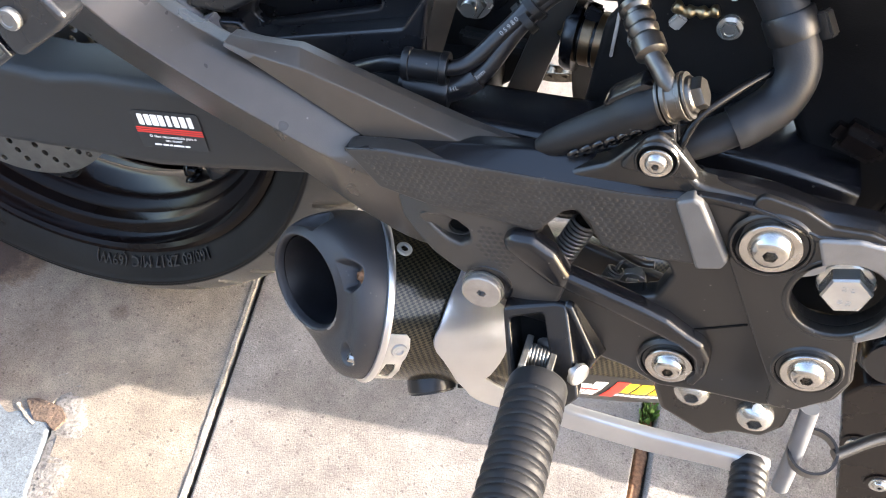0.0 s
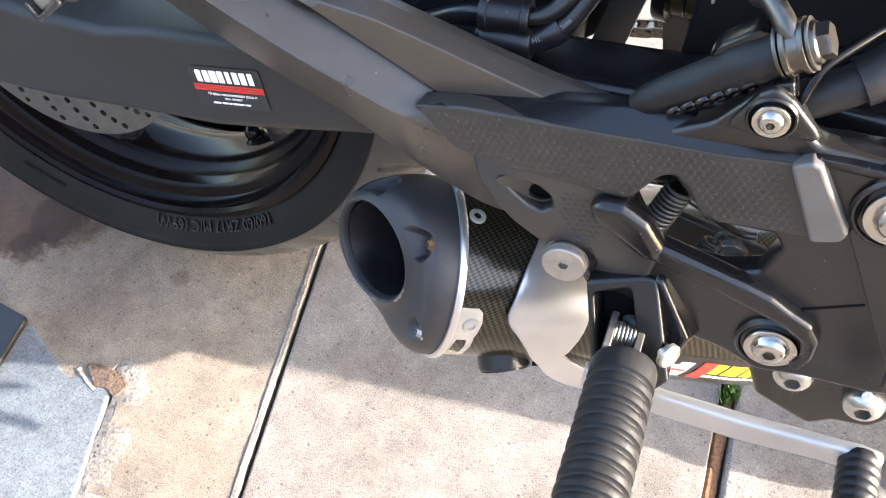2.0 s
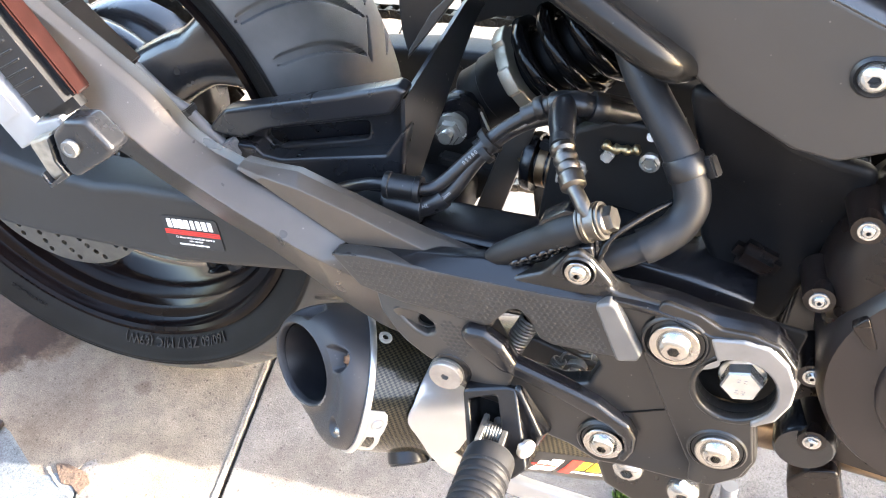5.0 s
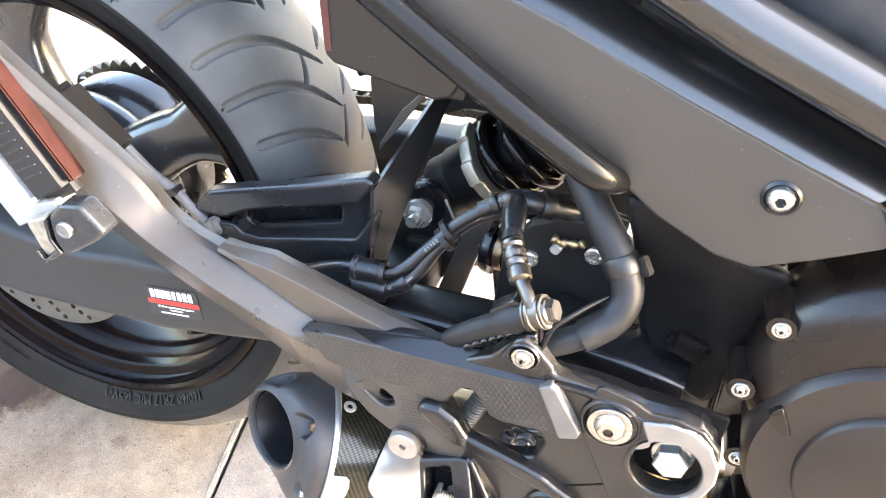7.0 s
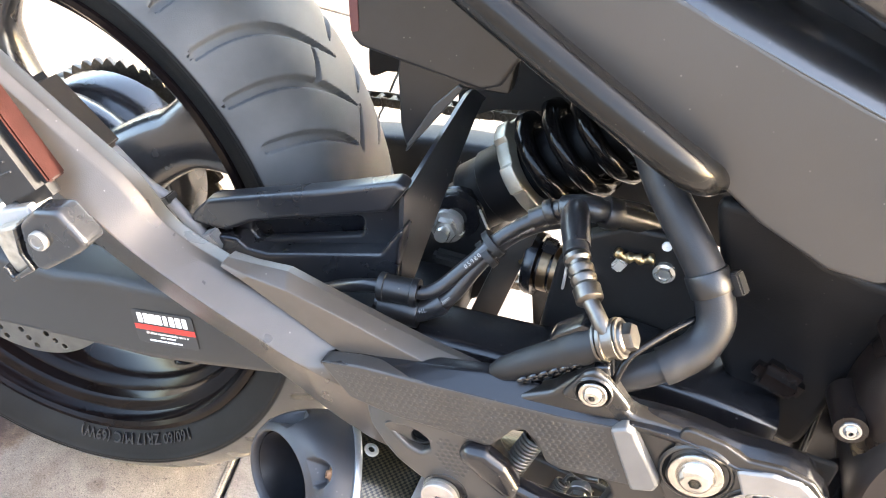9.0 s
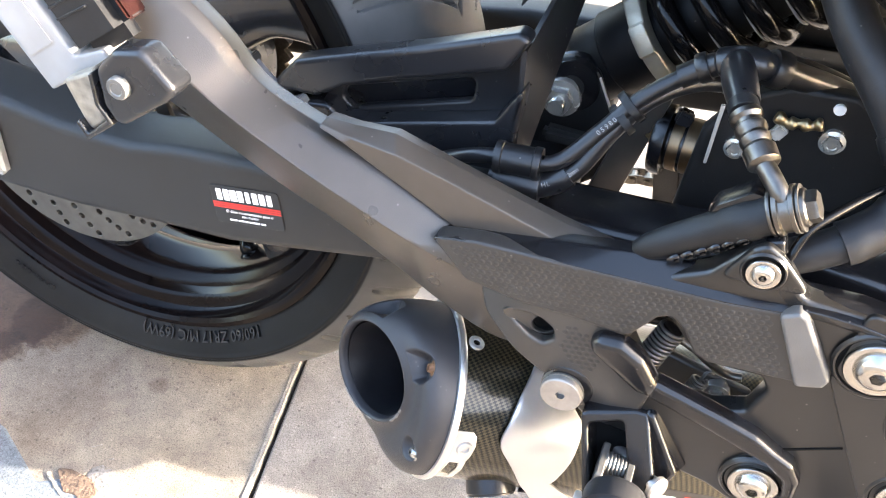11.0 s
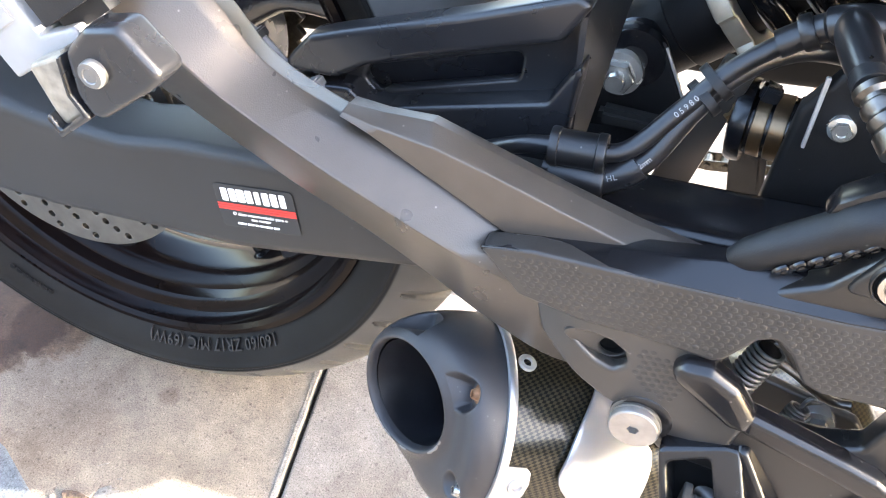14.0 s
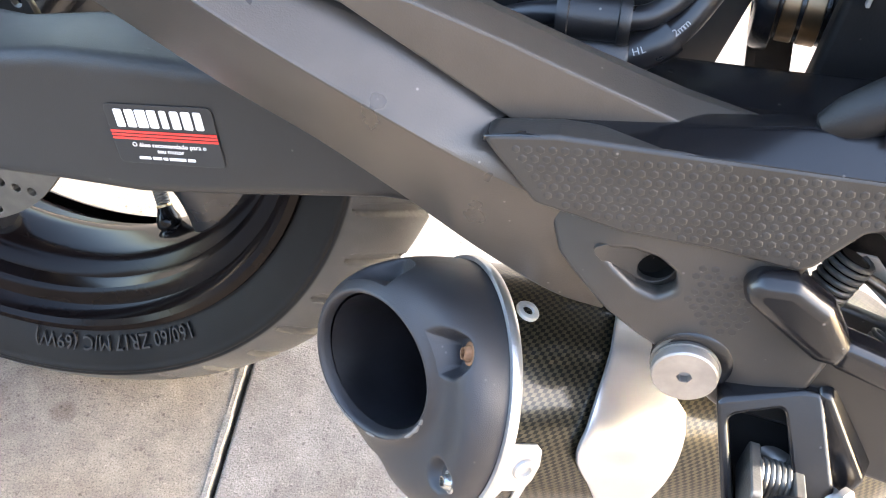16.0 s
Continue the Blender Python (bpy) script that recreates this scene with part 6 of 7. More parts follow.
part("front_sheet", front_sheet(), M_SHEET, hugger, smooth=40)
rnd = random.Random(11)
splash = bmesh.new()
for _ in range(16):
    y, z = rnd.uniform(-0.11, 0.02), rnd.uniform(0.455, 0.482)
    bmesh.ops.create_circle(splash, cap_ends=True, radius=rnd.uniform(0.0005, 0.0013), segments=7, matrix=aim((0.3590, y, z), (1, 0, 0.2)))
tagged(part("dirt_specks", splash, M_DULL, hugger, "pale dried water spots", smooth=0), kind="stuff")

# -- shock absorber --
sa, sb = Vector((0.366, -0.012, 0.428)), Vector((0.585, -0.01, 0.640))
sd = (sb - sa).normalized()
SM = aim(sa, sd)
shock = part("shock_absorber", lathe([(0.010, -0.012), (0.016, -0.010), (0.018, 0.004), (0.0235, 0.008), (0.0265, 0.012), (0.0265, 0.030), (0.0285, 0.0315), (0.0285, 0.058), (0.024, 0.060), (0.024, 0.26), (0.012, 0.28)], 48), M_DEEP, moto, "black shock absorber with coil spring", SM)
notch = []
for k in range(12 * 8):
    a = 2 * math.pi * k / 96
    notch.append(((0.0405 if (k // 8) % 2 else 0.0372) * math.cos(a), (0.0405 if (k // 8) % 2 else 0.0372) * math.sin(a)))
nm = slab_mesh([notch, circle_pts(0, 0, 0.026, 40)], 0.0105, 0.0012)
nm.transform(Matrix.Translation((0, 0, 0.0675)))
part("preload_collar", nm, M_COLLAR, shock, "pale notched preload collar")
cpts = []
for k in range(12 * 7 + 1):
    a = k * math.pi / 6
    cpts.append((0.0335 * math.cos(a), 0.0335 * math.sin(a), 0.071 + 0.0225 * k / 12))
part("coil_spring", tube(cpts, 0.0068, 14, 1, straight=True), M_RIM, shock, "gloss black coil spring", smooth=70)
# thin pale rings between the coils
for k in range(5):
    part("pale_ring", lathe([(0.0322, 0), (0.0330, 0.001), (0.0322, 0.002)], 40), M_PALE, shock, "", pose(0, 0, 0.075 + 0.0225 * k))
part("rubber_bush", lathe([(0.008, -0.008), (0.0165, -0.008), (0.0190, -0.005), (0.0175, -0.001), (0.0190, 0.003), (0.0170, 0.007), (0.008, 0.008)], 40), M_BLACK, shock, "", SM.inverted() @ aim((0.3700, -0.040, 0.4360), (0, -1, 0)))
yoke = plate("shock_mount", [(0.335, 0.345), (0.342, 0.425), (0.350, 0.448), (0.366, 0.455), (0.384, 0.449), (0.406, 0.412), (0.402, 0.375), (0.37, 0.345)], -0.046, 0.008, M_MATT, moto, (), 0.002, 0.008, "black shock mount with flange nut")
bolt((0.365, -0.050, 0.4275), 0.0098, yoke, "hex", mat=M_FLANGE, spin=5)
part("stud", lathe([(0.0001, 0.015), (0.0050, 0.015), (0.0056, 0.0135), (0.0056, 0.0)], 20), M_FLANGE, yoke, "", aim((0.365, -0.050, 0.4275), (0, -1, 0)))
part("weld_bar", moved(box_bm((0.05, 0.012, 0.010), 0.003), pose(0.385, -0.055, 0.405, 0, -3, 0)), M_SWING, yoke)
plate("bright_edge", [(0.3850, 0.4465), (0.3862, 0.4470), (0.4075, 0.4125), (0.4062, 0.4118)], -0.0468, 0.002, M_PALE, yoke, (), 0.0003, 0.0003, "pale strip along the edge of the mount")
strut = part("torque_strut", bevelled(loft([[(0.3970, -0.072, 0.3700), (0.4170, -0.070, 0.3700), (0.4170, -0.062, 0.3700), (0.3970, -0.062, 0.3700)], [(0.4150, -0.072, 0.4620), (0.4330, -0.070, 0.4620), (0.4330, -0.062, 0.4620), (0.4150, -0.062, 0.4620)]]), 0.002, 2, 40), M_GUN, moto, "dark grey flat strut")

# -- chain --
def link_mesh():
    out = fillet([(-0.0105, -0.0042), (0.0105, -0.0042), (0.0105, 0.0042), (-0.0105, 0.0042)], 0.004, 3)
    out = [(x, z * (0.72 + 0.28 * min(1, abs(x) / 0.006))) for x, z in out]
    a, b = slab_mesh([out], 0.0016, 0.0003), slab_mesh([out], 0.0016, 0.0003)
    a.transform(Matrix.Translation((0, 0, 0.007)))
    b.transform(Matrix.Translation((0, 0, -0.0054)))
    bm = bmesh.new()
    bm.from_mesh(a)
    bm.from_mesh(b)
    for x in (-0.00635, 0.00635):
        bm2 = lathe([(0.0001, -0.0085), (0.0022, -0.0085), (0.0022, -0.0055), (0.0038, -0.005), (0.0038, 0.005), (0.0022, 0.0055), (0.0022, 0.0085), (0.0001, 0.0085)], 10)
        me = bpy.data.meshes.new("t")
        moved(bm2, Matrix.Translation((x, 0, 0))).to_mesh(me)
        bm2.free()
        bm.from_mesh(me)
    bmesh.ops.rotate(bm, cent=(0, 0, 0), matrix=Matrix.Rotation(radians(90), 3, "X"), verts=bm.verts)
    me = bpy.data.meshes.new("link")
    bm.to_mesh(me)
    bm.free()
    return me


chain = new("chain")
chain.parent = moto
tagged(chain, "oily steel drive chain")
lk = link_mesh()
top_a, top_b = Vector((0.02, 0.098, 0.394)), Vector((0.60, 0.098, 0.4945))
bot_a, bot_b = Vector((0.02, 0.098, 0.200)), Vector((0.60, 0.098, 0.3345))
for a, b in ((top_a, top_b), (bot_a, bot_b)):
    d = b - a
    tilt = -math.degrees(math.atan2(d.z, d.x))
    for k in range(int(d.length / 0.0127)):
        p = a + d.normalized() * 0.0127 * k
        part("link", lk, M_CHAINS, chain, "", pose(p.x, p.y + (0.0012 if k % 2 else 0), p.z, 0, tilt, 0), smooth=0)

# -- pillion footrest --
M_PEG = surf("white_peg_paint", (0.27, 0.268, 0.265), 0.42, 0.0, 0.10, 50, 0.15, 900)
pp = plate("pillion_footrest", [(0.1755, 0.4827), (0.1775, 0.4645), (0.1840, 0.4560), (0.1890, 0.4560), (0.2124, 0.4762), (0.2200, 0.4848), (0.2020, 0.5010), (0.1859, 0.4960)], -0.2555, 0.018, M_GUARD, moto, (), 0.0036, 0.006, "folded pillion footrest, black bracket, white alloy peg with ribbed rubber")
plate("bracket_rim", [(0.1735, 0.4810), (0.1755, 0.4640), (0.1830, 0.4548), (0.1660, 0.4395), (0.1600, 0.4480), (0.1620, 0.4505), (0.1665, 0.4440), (0.1790, 0.4560), (0.1735, 0.4635), (0.1710, 0.4790)], -0.2560, 0.010, M_GUARD, pp, (), 0.0016, 0.0015)
part("pin_head", lathe([(0.0058, -0.003), (0.0058, 0.0022), (0.0052, 0.0032), (0.0034, 0.0034), (0.0030, 0.0030), (0.0022, 0.0032), (0.0001, 0.0032)], 36), M_PIN, pp, "round pale pin head", aim((0.1897, -0.2560, 0.4790), (0, -1, 0)))
plate("knuckle", [(0.1520, 0.4680), (0.1620, 0.4480), (0.1665, 0.4430), (0.1800, 0.4560), (0.1745, 0.4640), (0.1725, 0.4830), (0.1690, 0.4780)], -0.2515, 0.018, M_BEIGE, pp, (), 0.0020, 0.003, "worn beige alloy knuckle")
PEG = Matrix(((0.7717, 0, -0.6360, 0.1504), (0, 1, 0, 0), (0.6360, 0, 0.7717, 0.4733), (0, 0, 0, 1)))      # local x across the peg, z along it
part("peg_body", bevelled(loft([[(x, -0.2220, z) if q else (x, -0.2418, z) for x, z in ((-0.025, -0.0075), (0.0215, -0.0090), (0.0225, -0.0030), (0.0035, 0.0010), (0.0035, 0.142), (-0.027, 0.142))] for q in (0, 1)]), 0.0018, 3, 30), M_PEG, pp, "white alloy peg", PEG)
part("peg_panel", moved(box_bm((0.0200, 0.0016, 0.122), 0.0007, 2), pose(-0.0115, -0.2420, 0.072)), M_PEG, pp, "", PEG)
part("peg_rubber", moved(box_bm((0.0430, 0.022, 0.146), 0.0075, 6), pose(0.0245, -0.2310, 0.0680)), M_RUBBER, pp, "black ribbed peg rubber", PEG)
for k in range(17):
    part("rib", moved(box_bm((0.0240, 0.0040, 0.0036), 0.0014, 3), pose(0.0215, -0.2412, 0.018 + 0.0064 * k, 0, 4, 0)), M_RUBBER, pp, "", PEG)
# thin red strip painted for the reflection on the rubber's side
part("reflection_edge", moved(box_bm((0.0026, 0.014, 0.132), 0.0012), pose(0.0455, -0.2310, 0.0680)), M_DRED, pp, "dark red reflection painted as a strip on the peg rubber's edge", PEG)

# -- brake caliper by the wheel --
cal = part("brake_caliper", moved(box_bm((0.075, 0.045, 0.045), 0.008, 3), pose(0.092, -0.118, 0.452, 0, 38, 0)), M_GUN, moto, "dark grey brake caliper")
part("caliper_lug", moved(box_bm((0.030, 0.030, 0.030), 0.005), pose(0.060, -0.125, 0.478, 0, 38, 0)), M_GUN, cal)
part("caliper_lug", moved(box_bm((0.022, 0.02, 0.018), 0.004), pose(0.118, -0.135, 0.437, 0, 38, 0)), M_GUN, cal)

# -- side panels, subframe, seat and tail --
M_TUBE = surf("satin_black_tube", (0.0075, 0.0072, 0.0070), 0.20, 0.0, 0.1, 20, 0.05, 1300, spec=0.2, dust=0.08)
panel = plate("side_cover", [(0.290, 0.700), (0.345, 0.664), (0.400, 0.634), (0.462, 0.604), (0.512, 0.586), (0.547, 0.564), (0.586, 0.549), (0.610, 0.549), (0.673, 0.592), (0.668, 0.604), (0.658, 0.6155), (0.608, 0.628), (0.541, 0.646), (0.471, 0.667), (0.403, 0.683), (0.345, 0.704)], -0.171, 0.010, M_PANEL, moto, (), 0.003, 0.012,
              "matt black plastic side cover under the seat")
gridded(panel, 0.014)
for v in panel.data.vertices:      # the cover rolls under towards its lower front corner
    dip = max(0, 0.650 - v.co.z - 0.25 * max(0, v.co.x - 0.45))
    v.co.y += 1.5 * dip * dip
part("top_edge", bevelled(loft([[(x, y + 0.002, z - 0.004), (x, y - 0.0015, z), (x, y + 0.002, z + 0.005), (x, y + 0.008, z + 0.011), (x, y + 0.017, z + 0.017), (x, y + 0.028, z + 0.020), (x, y + 0.040, z + 0.018), (x, y + 0.040, z - 0.004)] for x, y, z in ((0.290, -0.170, 0.713), (0.345, -0.170, 0.699), (0.403, -0.170, 0.680), (0.471, -0.170, 0.664), (0.541, -0.170, 0.644), (0.608, -0.170, 0.6265), (0.658, -0.170, 0.6145), (0.675, -0.168, 0.606))]), 0.003, 3, 20), M_RAIL, panel, "satin black rounded upper edge", smooth=40)
part("front_edge", bevelled(loft([[(x, -0.175, z), (x + 0.005, -0.175, z), (x + 0.005, -0.162, z), (x, -0.162, z)] for x, z in ((0.657, 0.618), (0.667, 0.605), (0.672, 0.590))]), 0.0012, 2, 30), M_BLACK, panel)
bolt((0.608, -0.1715, 0.6030), 0.0078, panel, "button", mat=M_BOLT)
part("screw_rim", lathe([(0.0082, 0.0), (0.0096, 0.0016), (0.0112, 0.0)], 40), M_PLASTIC, panel, "", aim((0.608, -0.1715, 0.6030), (0, -1, 0)))
plate("inner_cover", [(0.524, 0.568), (0.556, 0.566), (0.590, 0.545), (0.612, 0.541), (0.640, 0.540), (0.632, 0.47), (0.625, 0.40), (0.585, 0.42), (0.560, 0.455), (0.548, 0.50)], -0.135, 0.014, M_DEEP, moto, (), 0.006, 0.012, "black inner plastic cover behind the side cover", tilt=lambda x, z: -0.35 * max(0, z - 0.50))
part("subframe_tube", tube([(0.200, -0.182, 0.752), (0.260, -0.182, 0.7185), (0.314, -0.182, 0.6885), (0.367, -0.182, 0.6590), (0.421, -0.182, 0.6315), (0.4765, -0.182, 0.6045), (0.508, -0.177, 0.5880), (0.521, -0.162, 0.5800), (0.530, -0.135, 0.5740)], lambda t: 0.0106 - 0.0050 * max(0, t - 0.74) / 0.26, 24, 8), M_TUBE, moto, "satin black steel subframe tube", smooth=60)
rail = part("seat_rail", bevelled(loft([[(x, y + dy, z + dz) for dy, dz in circle_pts(0.0085, 0.0070, 0.0180, 36)] for x, y, z in ((0.30, -0.172, 0.772), (0.380, -0.174, 0.744), (0.456, -0.176, 0.7210), (0.511, -0.177, 0.7010), (0.561, -0.177, 0.6830), (0.646, -0.178, 0.6590), (0.74, -0.18, 0.634))]), 0.0008, 1, 60), M_RAIL, moto, "satin black main frame rail under the seat", smooth=40)
seat = part("seat", bevelled(loft([[(x, y0 + 0.01, z0), (x, y0 - 0.004, z0 + 0.008), (x, y0 - 0.002, z0 + 0.045), (x, y0 + 0.025, z0 + 0.080), (x, 0.0, z0 + 0.095), (x, -y0 - 0.025, z0 + 0.080), (x, -y0 + 0.002, z0 + 0.045), (x, -y0 + 0.004, z0 + 0.008), (x, -y0 - 0.01, z0)] for x, y0, z0 in
            ((0.10, -0.10, 0.795), (0.20, -0.12, 0.775), (0.30, -0.140, 0.755), (0.42, -0.150, 0.722), (0.50, -0.154, 0.702), (0.545, -0.150, 0.692), (0.572, -0.140, 0.698), (0.586, -0.120, 0.715), (0.594, -0.09, 0.740))]), 0.005, 3, 30), M_SEAT, moto, "grey-black vinyl rider seat", smooth=50)
part("tank_cover", loft([[(x, y0 + 0.02, z0 - 0.03), (x, y0, z0), (x, y0 - 0.008, z0 + 0.05), (x, y0 + 0.01, z0 + 0.14), (x, 0.0, z0 + 0.21), (x, -y0 - 0.01, z0 + 0.14), (x, -y0 + 0.008, z0 + 0.05), (x, -y0, z0), (x, -y0 - 0.02, z0 - 0.03)] for x, y0, z0 in ((0.50, -0.10, 0.66), (0.56, -0.135, 0.668), (0.60, -0.148, 0.668), (0.66, -0.155, 0.662), (0.75, -0.160, 0.65), (0.88, -0.155, 0.66), (1.0, -0.10, 0.72))]), M_TANK, moto, "black textured fuel tank cover", smooth=60)
tail = part("tail_unit", bevelled(loft([[(x, -w, z), (x, -w - 0.01, z + 0.02), (x, -w + 0.03, z + 0.07), (x, w - 0.03, z + 0.07), (x, w + 0.01, z + 0.02), (x, w, z)] for x, w, z in ((-0.28, 0.04, 0.83), (-0.15, 0.075, 0.80), (0.0, 0.10, 0.775), (0.18, 0.115, 0.745), (0.34, 0.125, 0.715), (0.45, 0.13, 0.69))]), 0.006, 2, 30), M_PLASTIC, moto, "black plastic tail unit", smooth=45)
under = plate("under_tray", [(0.225, 0.745), (0.2880, 0.655), (0.3005, 0.577), (0.3073, 0.5720), (0.3837, 0.5660), (0.3951, 0.5715), (0.402, 0.588), (0.430, 0.630), (0.46, 0.68), (0.36, 0.74)], -0.110, 0.02, M_PLASTIC, moto, (), 0.003, 0.006, "black plastic under-tray")
part("tray_back", moved(box_bm((0.10, 0.19, 0.05), 0.008), pose(0.350, 0.0, 0.605, 0, 0, 0)), M_PLASTIC, under)
part("flap", bevelled(loft([[(0.345, y, 0.600), (0.352, y, 0.600), (0.362, y, 0.535), (0.355, y, 0.535)] for y in (-0.05, 0.06)]), 0.001, 1, 30), M_PLASTIC, under)
plate("inner_fender", [(0.316, 0.600), (0.316, 0.540), (0.3225, 0.504), (0.3295, 0.485), (0.361, 0.541), (0.392, 0.545), (0.392, 0.600)], -0.060, 0.016, M_PLASTIC, under, (), 0.0015, 0.003)
plate("fender_lip", [(0.3295, 0.4835), (0.3625, 0.542), (0.3585, 0.5435), (0.3440, 0.5240), (0.3300, 0.4910)], -0.0625, 0.022, M_PANEL, under, (), 0.0010, 0.002)
# dark sheet added for the shaded space behind the fender
plate("fender_shade", [(0.322, 0.560), (0.327, 0.490), (0.333, 0.457), (0.350, 0.466), (0.362, 0.4735), (0.410, 0.486), (0.520, 0.510), (0.520, 0.600), (0.322, 0.600)], 0.060, 0.006, M_MATT, under, (), 0.0015, 0.003)
# dull red strip along the tray's rear edge
plate("red_strip", [(0.2860, 0.665), (0.2935, 0.665), (0.3060, 0.582), (0.3010, 0.580)], -0.1108, 0.002, M_STRIP, under, (), 0.0003, 0.001)
part("airbox", moved(box_bm((0.20, 0.20, 0.16), 0.02, 3), pose(0.54, 0.02, 0.63, 0, 0, 0)), M_PLASTIC, under)

# left-hand covers that close the view behind the shock
left = plate("left_side_cover", [(0.337, 0.472), (0.386, 0.503), (0.398, 0.493), (0.452, 0.489), (0.467, 0.524), (0.524, 0.540), (0.60, 0.545), (0.60, 0.44), (0.5014, 0.4328), (0.43, 0.415), (0.385, 0.425), (0.359, 0.445)], 0.125, 0.012, M_PLASTIC, moto, (), 0.003, 0.006, "black left-hand frame cover")
plate("sprocket_guard", [(0.2275, 0.4700), (0.3144, 0.50), (0.36, 0.50), (0.3413, 0.4637), (0.3019, 0.4605), (0.27, 0.4560), (0.2478, 0.4514), (0.2317, 0.4400)], 0.118, 0.006, M_PLASTIC, left, (), 0.002, 0.006)
plate("upper_cover", [(0.40, 0.62), (0.62, 0.545), (0.66, 0.62), (0.62, 0.70), (0.40, 0.72)], 0.130, 0.012, M_PLASTIC, left, (), 0.003, 0.01)

# -- engine --
EC = (0.733, -0.150, 0.4387)
engine = part("engine_case", moved(box_bm((0.34, 0.17, 0.26), 0.03, 4), pose(0.815, 0.030, 0.40)), M_ENGINE, moto, "dark painted engine with bolted clutch cover")
part("clutch_cover", lathe([(0.092, -0.03), (0.0905, 0.0), (0.0885, 0.012), (0.082, 0.021), (0.070, 0.027), (0.050, 0.030), (0.0001, 0.031)], 96), M_ENGINE, engine, "dark bronze clutch cover", aim((0.7200, -0.150, 0.484), (0.0, -1, 0.05)))
part("cover_plate", lathe([(0.0905, -0.02), (0.0890, 0.024), (0.0868, 0.033), (0.0835, 0.0375), (0.060, 0.0385), (0.0565, 0.0390), (0.0555, 0.0425), (0.0535, 0.0440), (0.0001, 0.0445)], 96), M_COVER, engine, "lighter grey stepped cover plate", aim(EC, (0.0, -1, 0.02)))
plate("cast_fin", [(0.6500, 0.4640), (0.6560, 0.4745), (0.6690, 0.4535), (0.6640, 0.4520)], -0.1895, 0.03, M_ENGINE, engine, (), 0.0012, 0.002)
for x, y, z in ((0.6388, -0.1718, 0.5175), (0.6318, -0.175, 0.4650), (0.6490, -0.174, 0.4060), (0.668, -0.175, 0.352)):
    bolt((x, y, z), 0.0058, engine, "socket", mat=M_BOLT)
    part("boss", lathe([(0.0090, 0.0), (0.0095, -0.008), (0.012, -0.03)], 24), M_ENGINE, engine, "", aim((x, y + 0.0005, z), (0, -1, 0)))
    part("boss_face", lathe([(0.0001, 0.0), (0.0090, 0.0), (0.0090, -0.002)], 24), M_ENGINE, engine, "", aim((x, y + 0.0005, z), (0, -1, 0)))
part("filler_cap", lathe([(0.020, -0.02), (0.020, 0.004), (0.018, 0.007), (0.0001, 0.007)], 40), M_BLACK, engine, "", aim((0.667, -0.165, 0.340), (0, -1, 0)))
part("front_post", tube([(0.6165, -0.130, 0.5210), (0.6204, -0.130, 0.4874), (0.6257, -0.130, 0.4421), (0.6313, -0.130, 0.3863), (0.640, -0.128, 0.33)], 0.0028, 12, 5), M_BLACK, engine, "thin black pipe")
bolt((0.6245, -0.125, 0.530), 0.0085, engine, "hex", (0.1, -0.6, 0.8), M_STEEL)
plate("mount_web", [(0.585, 0.40), (0.66, 0.36), (0.70, 0.44), (0.66, 0.50), (0.60, 0.50)], -0.120, 0.02, M_BLACK, engine)
part("rubber_stop", moved(box_bm((0.03, 0.02, 0.018), 0.005), pose(0.596, -0.135, 0.455, 0, 15, 0)), M_ENGINE, engine)
plate("lower_case", [(0.7081, 0.167), (0.7169, 0.1856), (0.7408, 0.1996), (0.8104, 0.0488), (0.7635, 0.0173), (0.7436, 0.075)], -0.050, 0.03, M_ENGINE, engine, (), 0.003, 0.008, "black lower engine cover")
for q in ((0.7401, -0.0515, 0.1138), (0.7784, -0.0515, 0.0724)):
    bolt((q[0], -0.0520, q[2]), 0.0085, engine, "socket", mat=M_BOLT)
    part("boss_face", lathe([(0.0001, 0.0), (0.0118, 0.0), (0.0122, -0.006)], 24), M_ENGINE, engine, "", aim((q[0], -0.0515, q[2]), (0, -1, 0)))
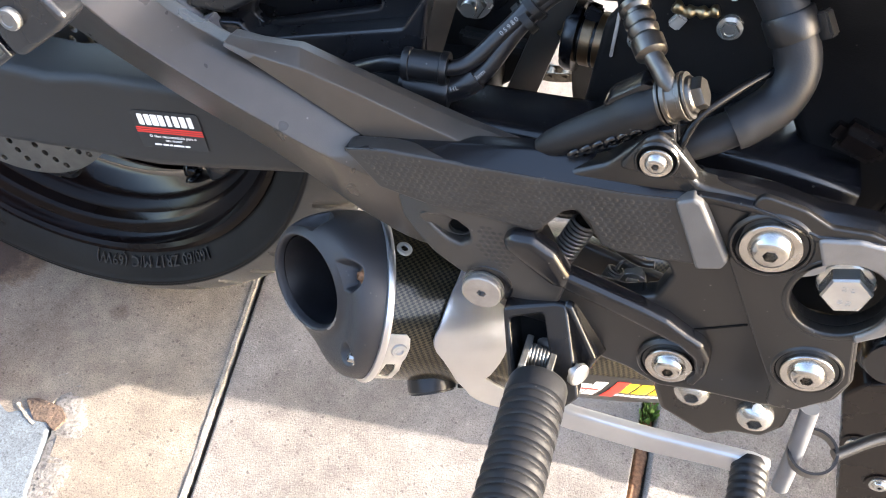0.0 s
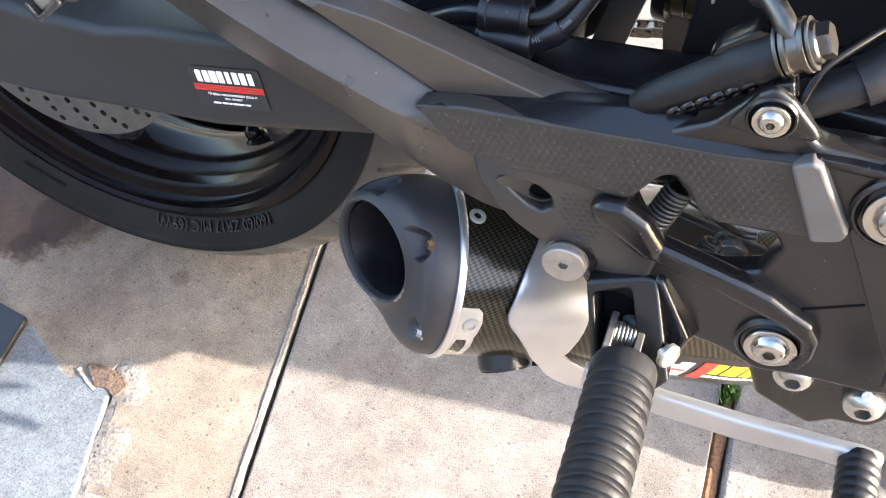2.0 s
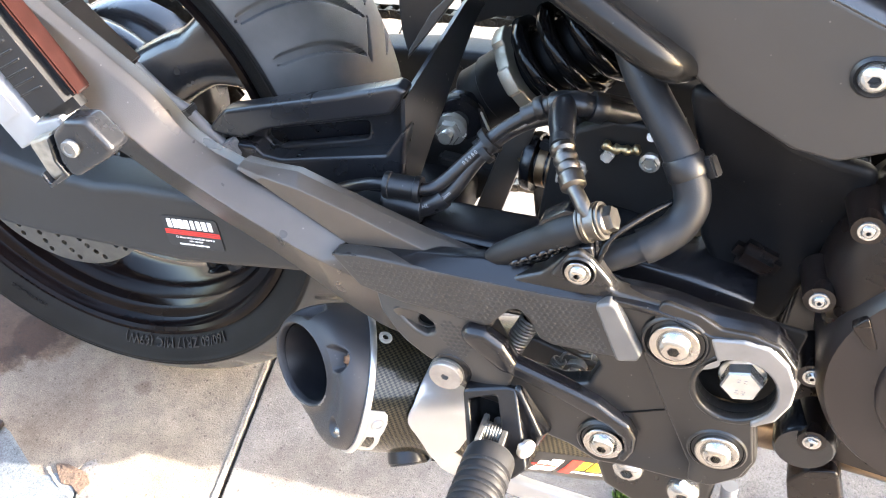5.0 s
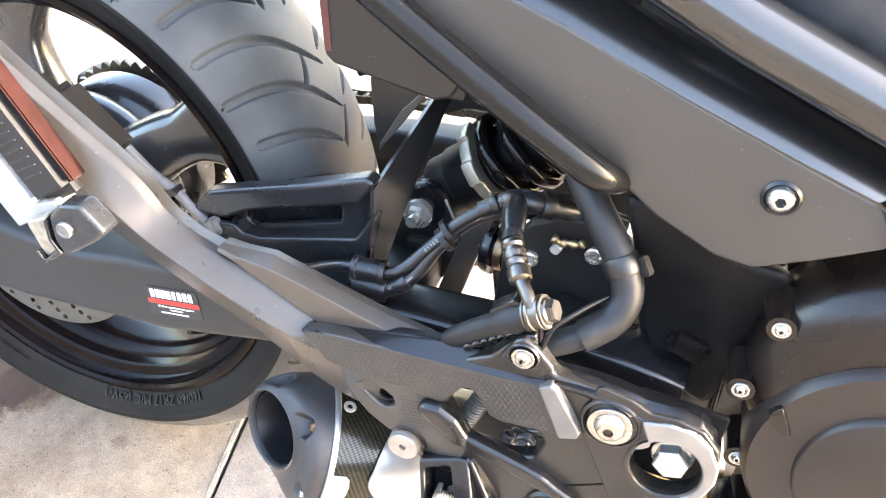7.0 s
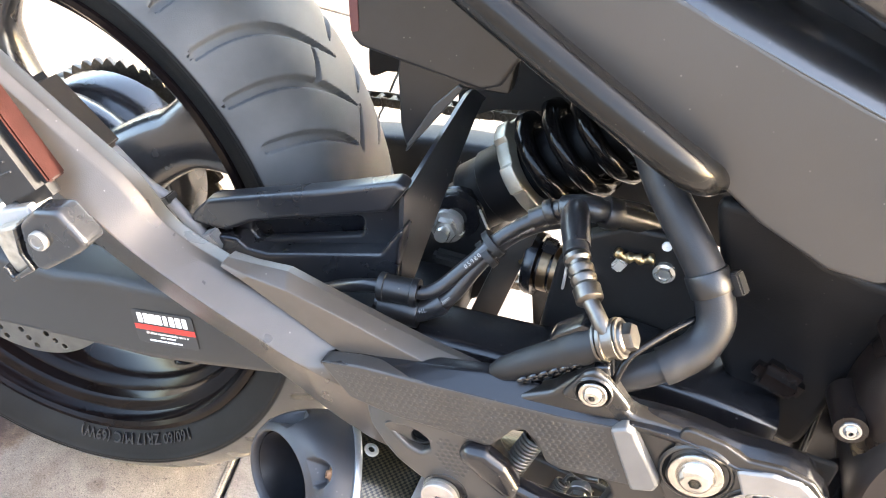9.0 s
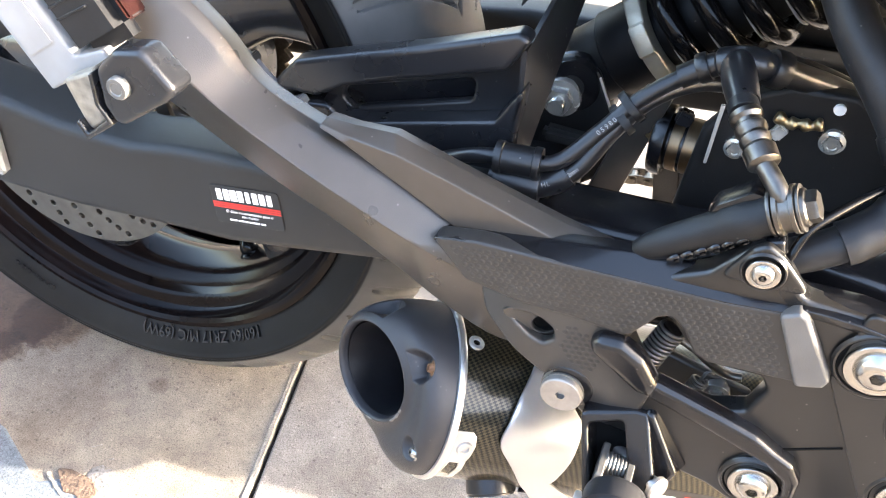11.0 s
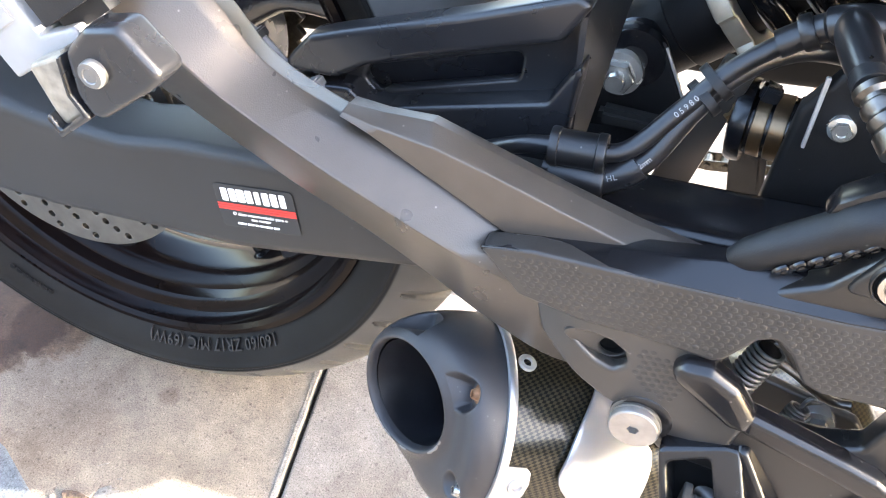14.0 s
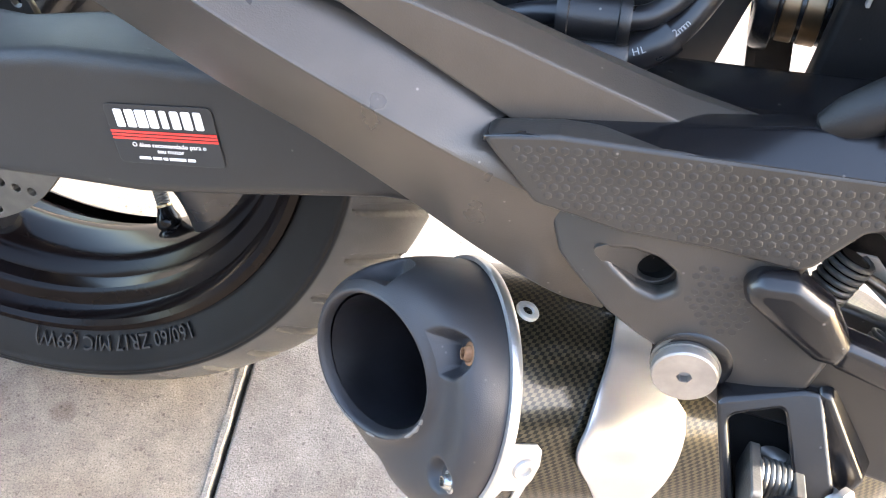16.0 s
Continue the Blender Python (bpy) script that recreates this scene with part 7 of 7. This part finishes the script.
part("drain_cap", lathe([(0.0001, 0.008), (0.015, 0.008), (0.017, 0.006), (0.017, 0.0), (0.019, -0.004)], 36), M_PLASTIC, engine, "", aim((0.7118, -0.0515, 0.2263), (0, -1, 0)))
# drain hose and ring under the plate
ringh = part("hose_ring", lathe([(0.0132, -0.005), (0.0150, -0.005), (0.0150, 0.005), (0.0132, 0.005)], 40, close=True), M_PLASTIC, moto, "black plastic hose ring", aim((0.648, -0.190, 0.262), (-0.2, -0.4, 1)))
part("drain_hose", tube([(0.632, -0.188, 0.300), (0.637, -0.190, 0.270), (0.641, -0.192, 0.240), (0.643, -0.193, 0.222)], 0.0056, 16, 6), M_CABLE, ringh, "", aim((0.648, -0.190, 0.262), (-0.2, -0.4, 1)).inverted())
part("ring_arm", tube([(0.66, -0.19, 0.266), (0.69, -0.17, 0.275), (0.74, -0.15, 0.28)], 0.004, 10, 5), M_PLASTIC, ringh, "", aim((0.648, -0.190, 0.262), (-0.2, -0.4, 1)).inverted())
part("sump", moved(box_bm((0.22, 0.16, 0.14), 0.02, 3), pose(0.80, 0.045, 0.245)), M_ENGINE, engine)
# the stand, out of view, and an unseen front mass added to shade the rear half
stand = part("side_stand", tube([(0.60, 0.12, 0.33), (0.57, 0.19, 0.16), (0.55, 0.245, -0.028)], 0.011, 14, 5), M_BLACK, moto, "black steel side stand")
# its sides follow the sun's azimuth, so that the ground shadow has a straight edge
front = []
for x, z0, z1 in ((0.80, 0.24, 0.90), (0.95, 0.14, 1.02), (1.10, 0.10, 1.10), (1.30, 0.10, 1.16), (1.50, 0.30, 1.10)):
    row = []
    for y0, z in ((0.02, z0), (0.0, z0 + 0.10), (0.0, z1 - 0.10), (0.04, z1)):
        row.append((x, -0.150 + 0.149 * x - 0.129 * z + y0, z))
    for y0, z in ((0.04, z1), (0.0, z1 - 0.10), (0.0, z0 + 0.10), (0.02, z0)):
        row.append((x, 0.050 + 0.149 * x - 0.129 * z - y0, z))
    front.append(row)
part("front_shade_mass", bevelled(loft(front), 0.02, 3, 20), M_BLACK, moto, "unseen black front mass, added and shaped to shade the rear half", smooth=50)
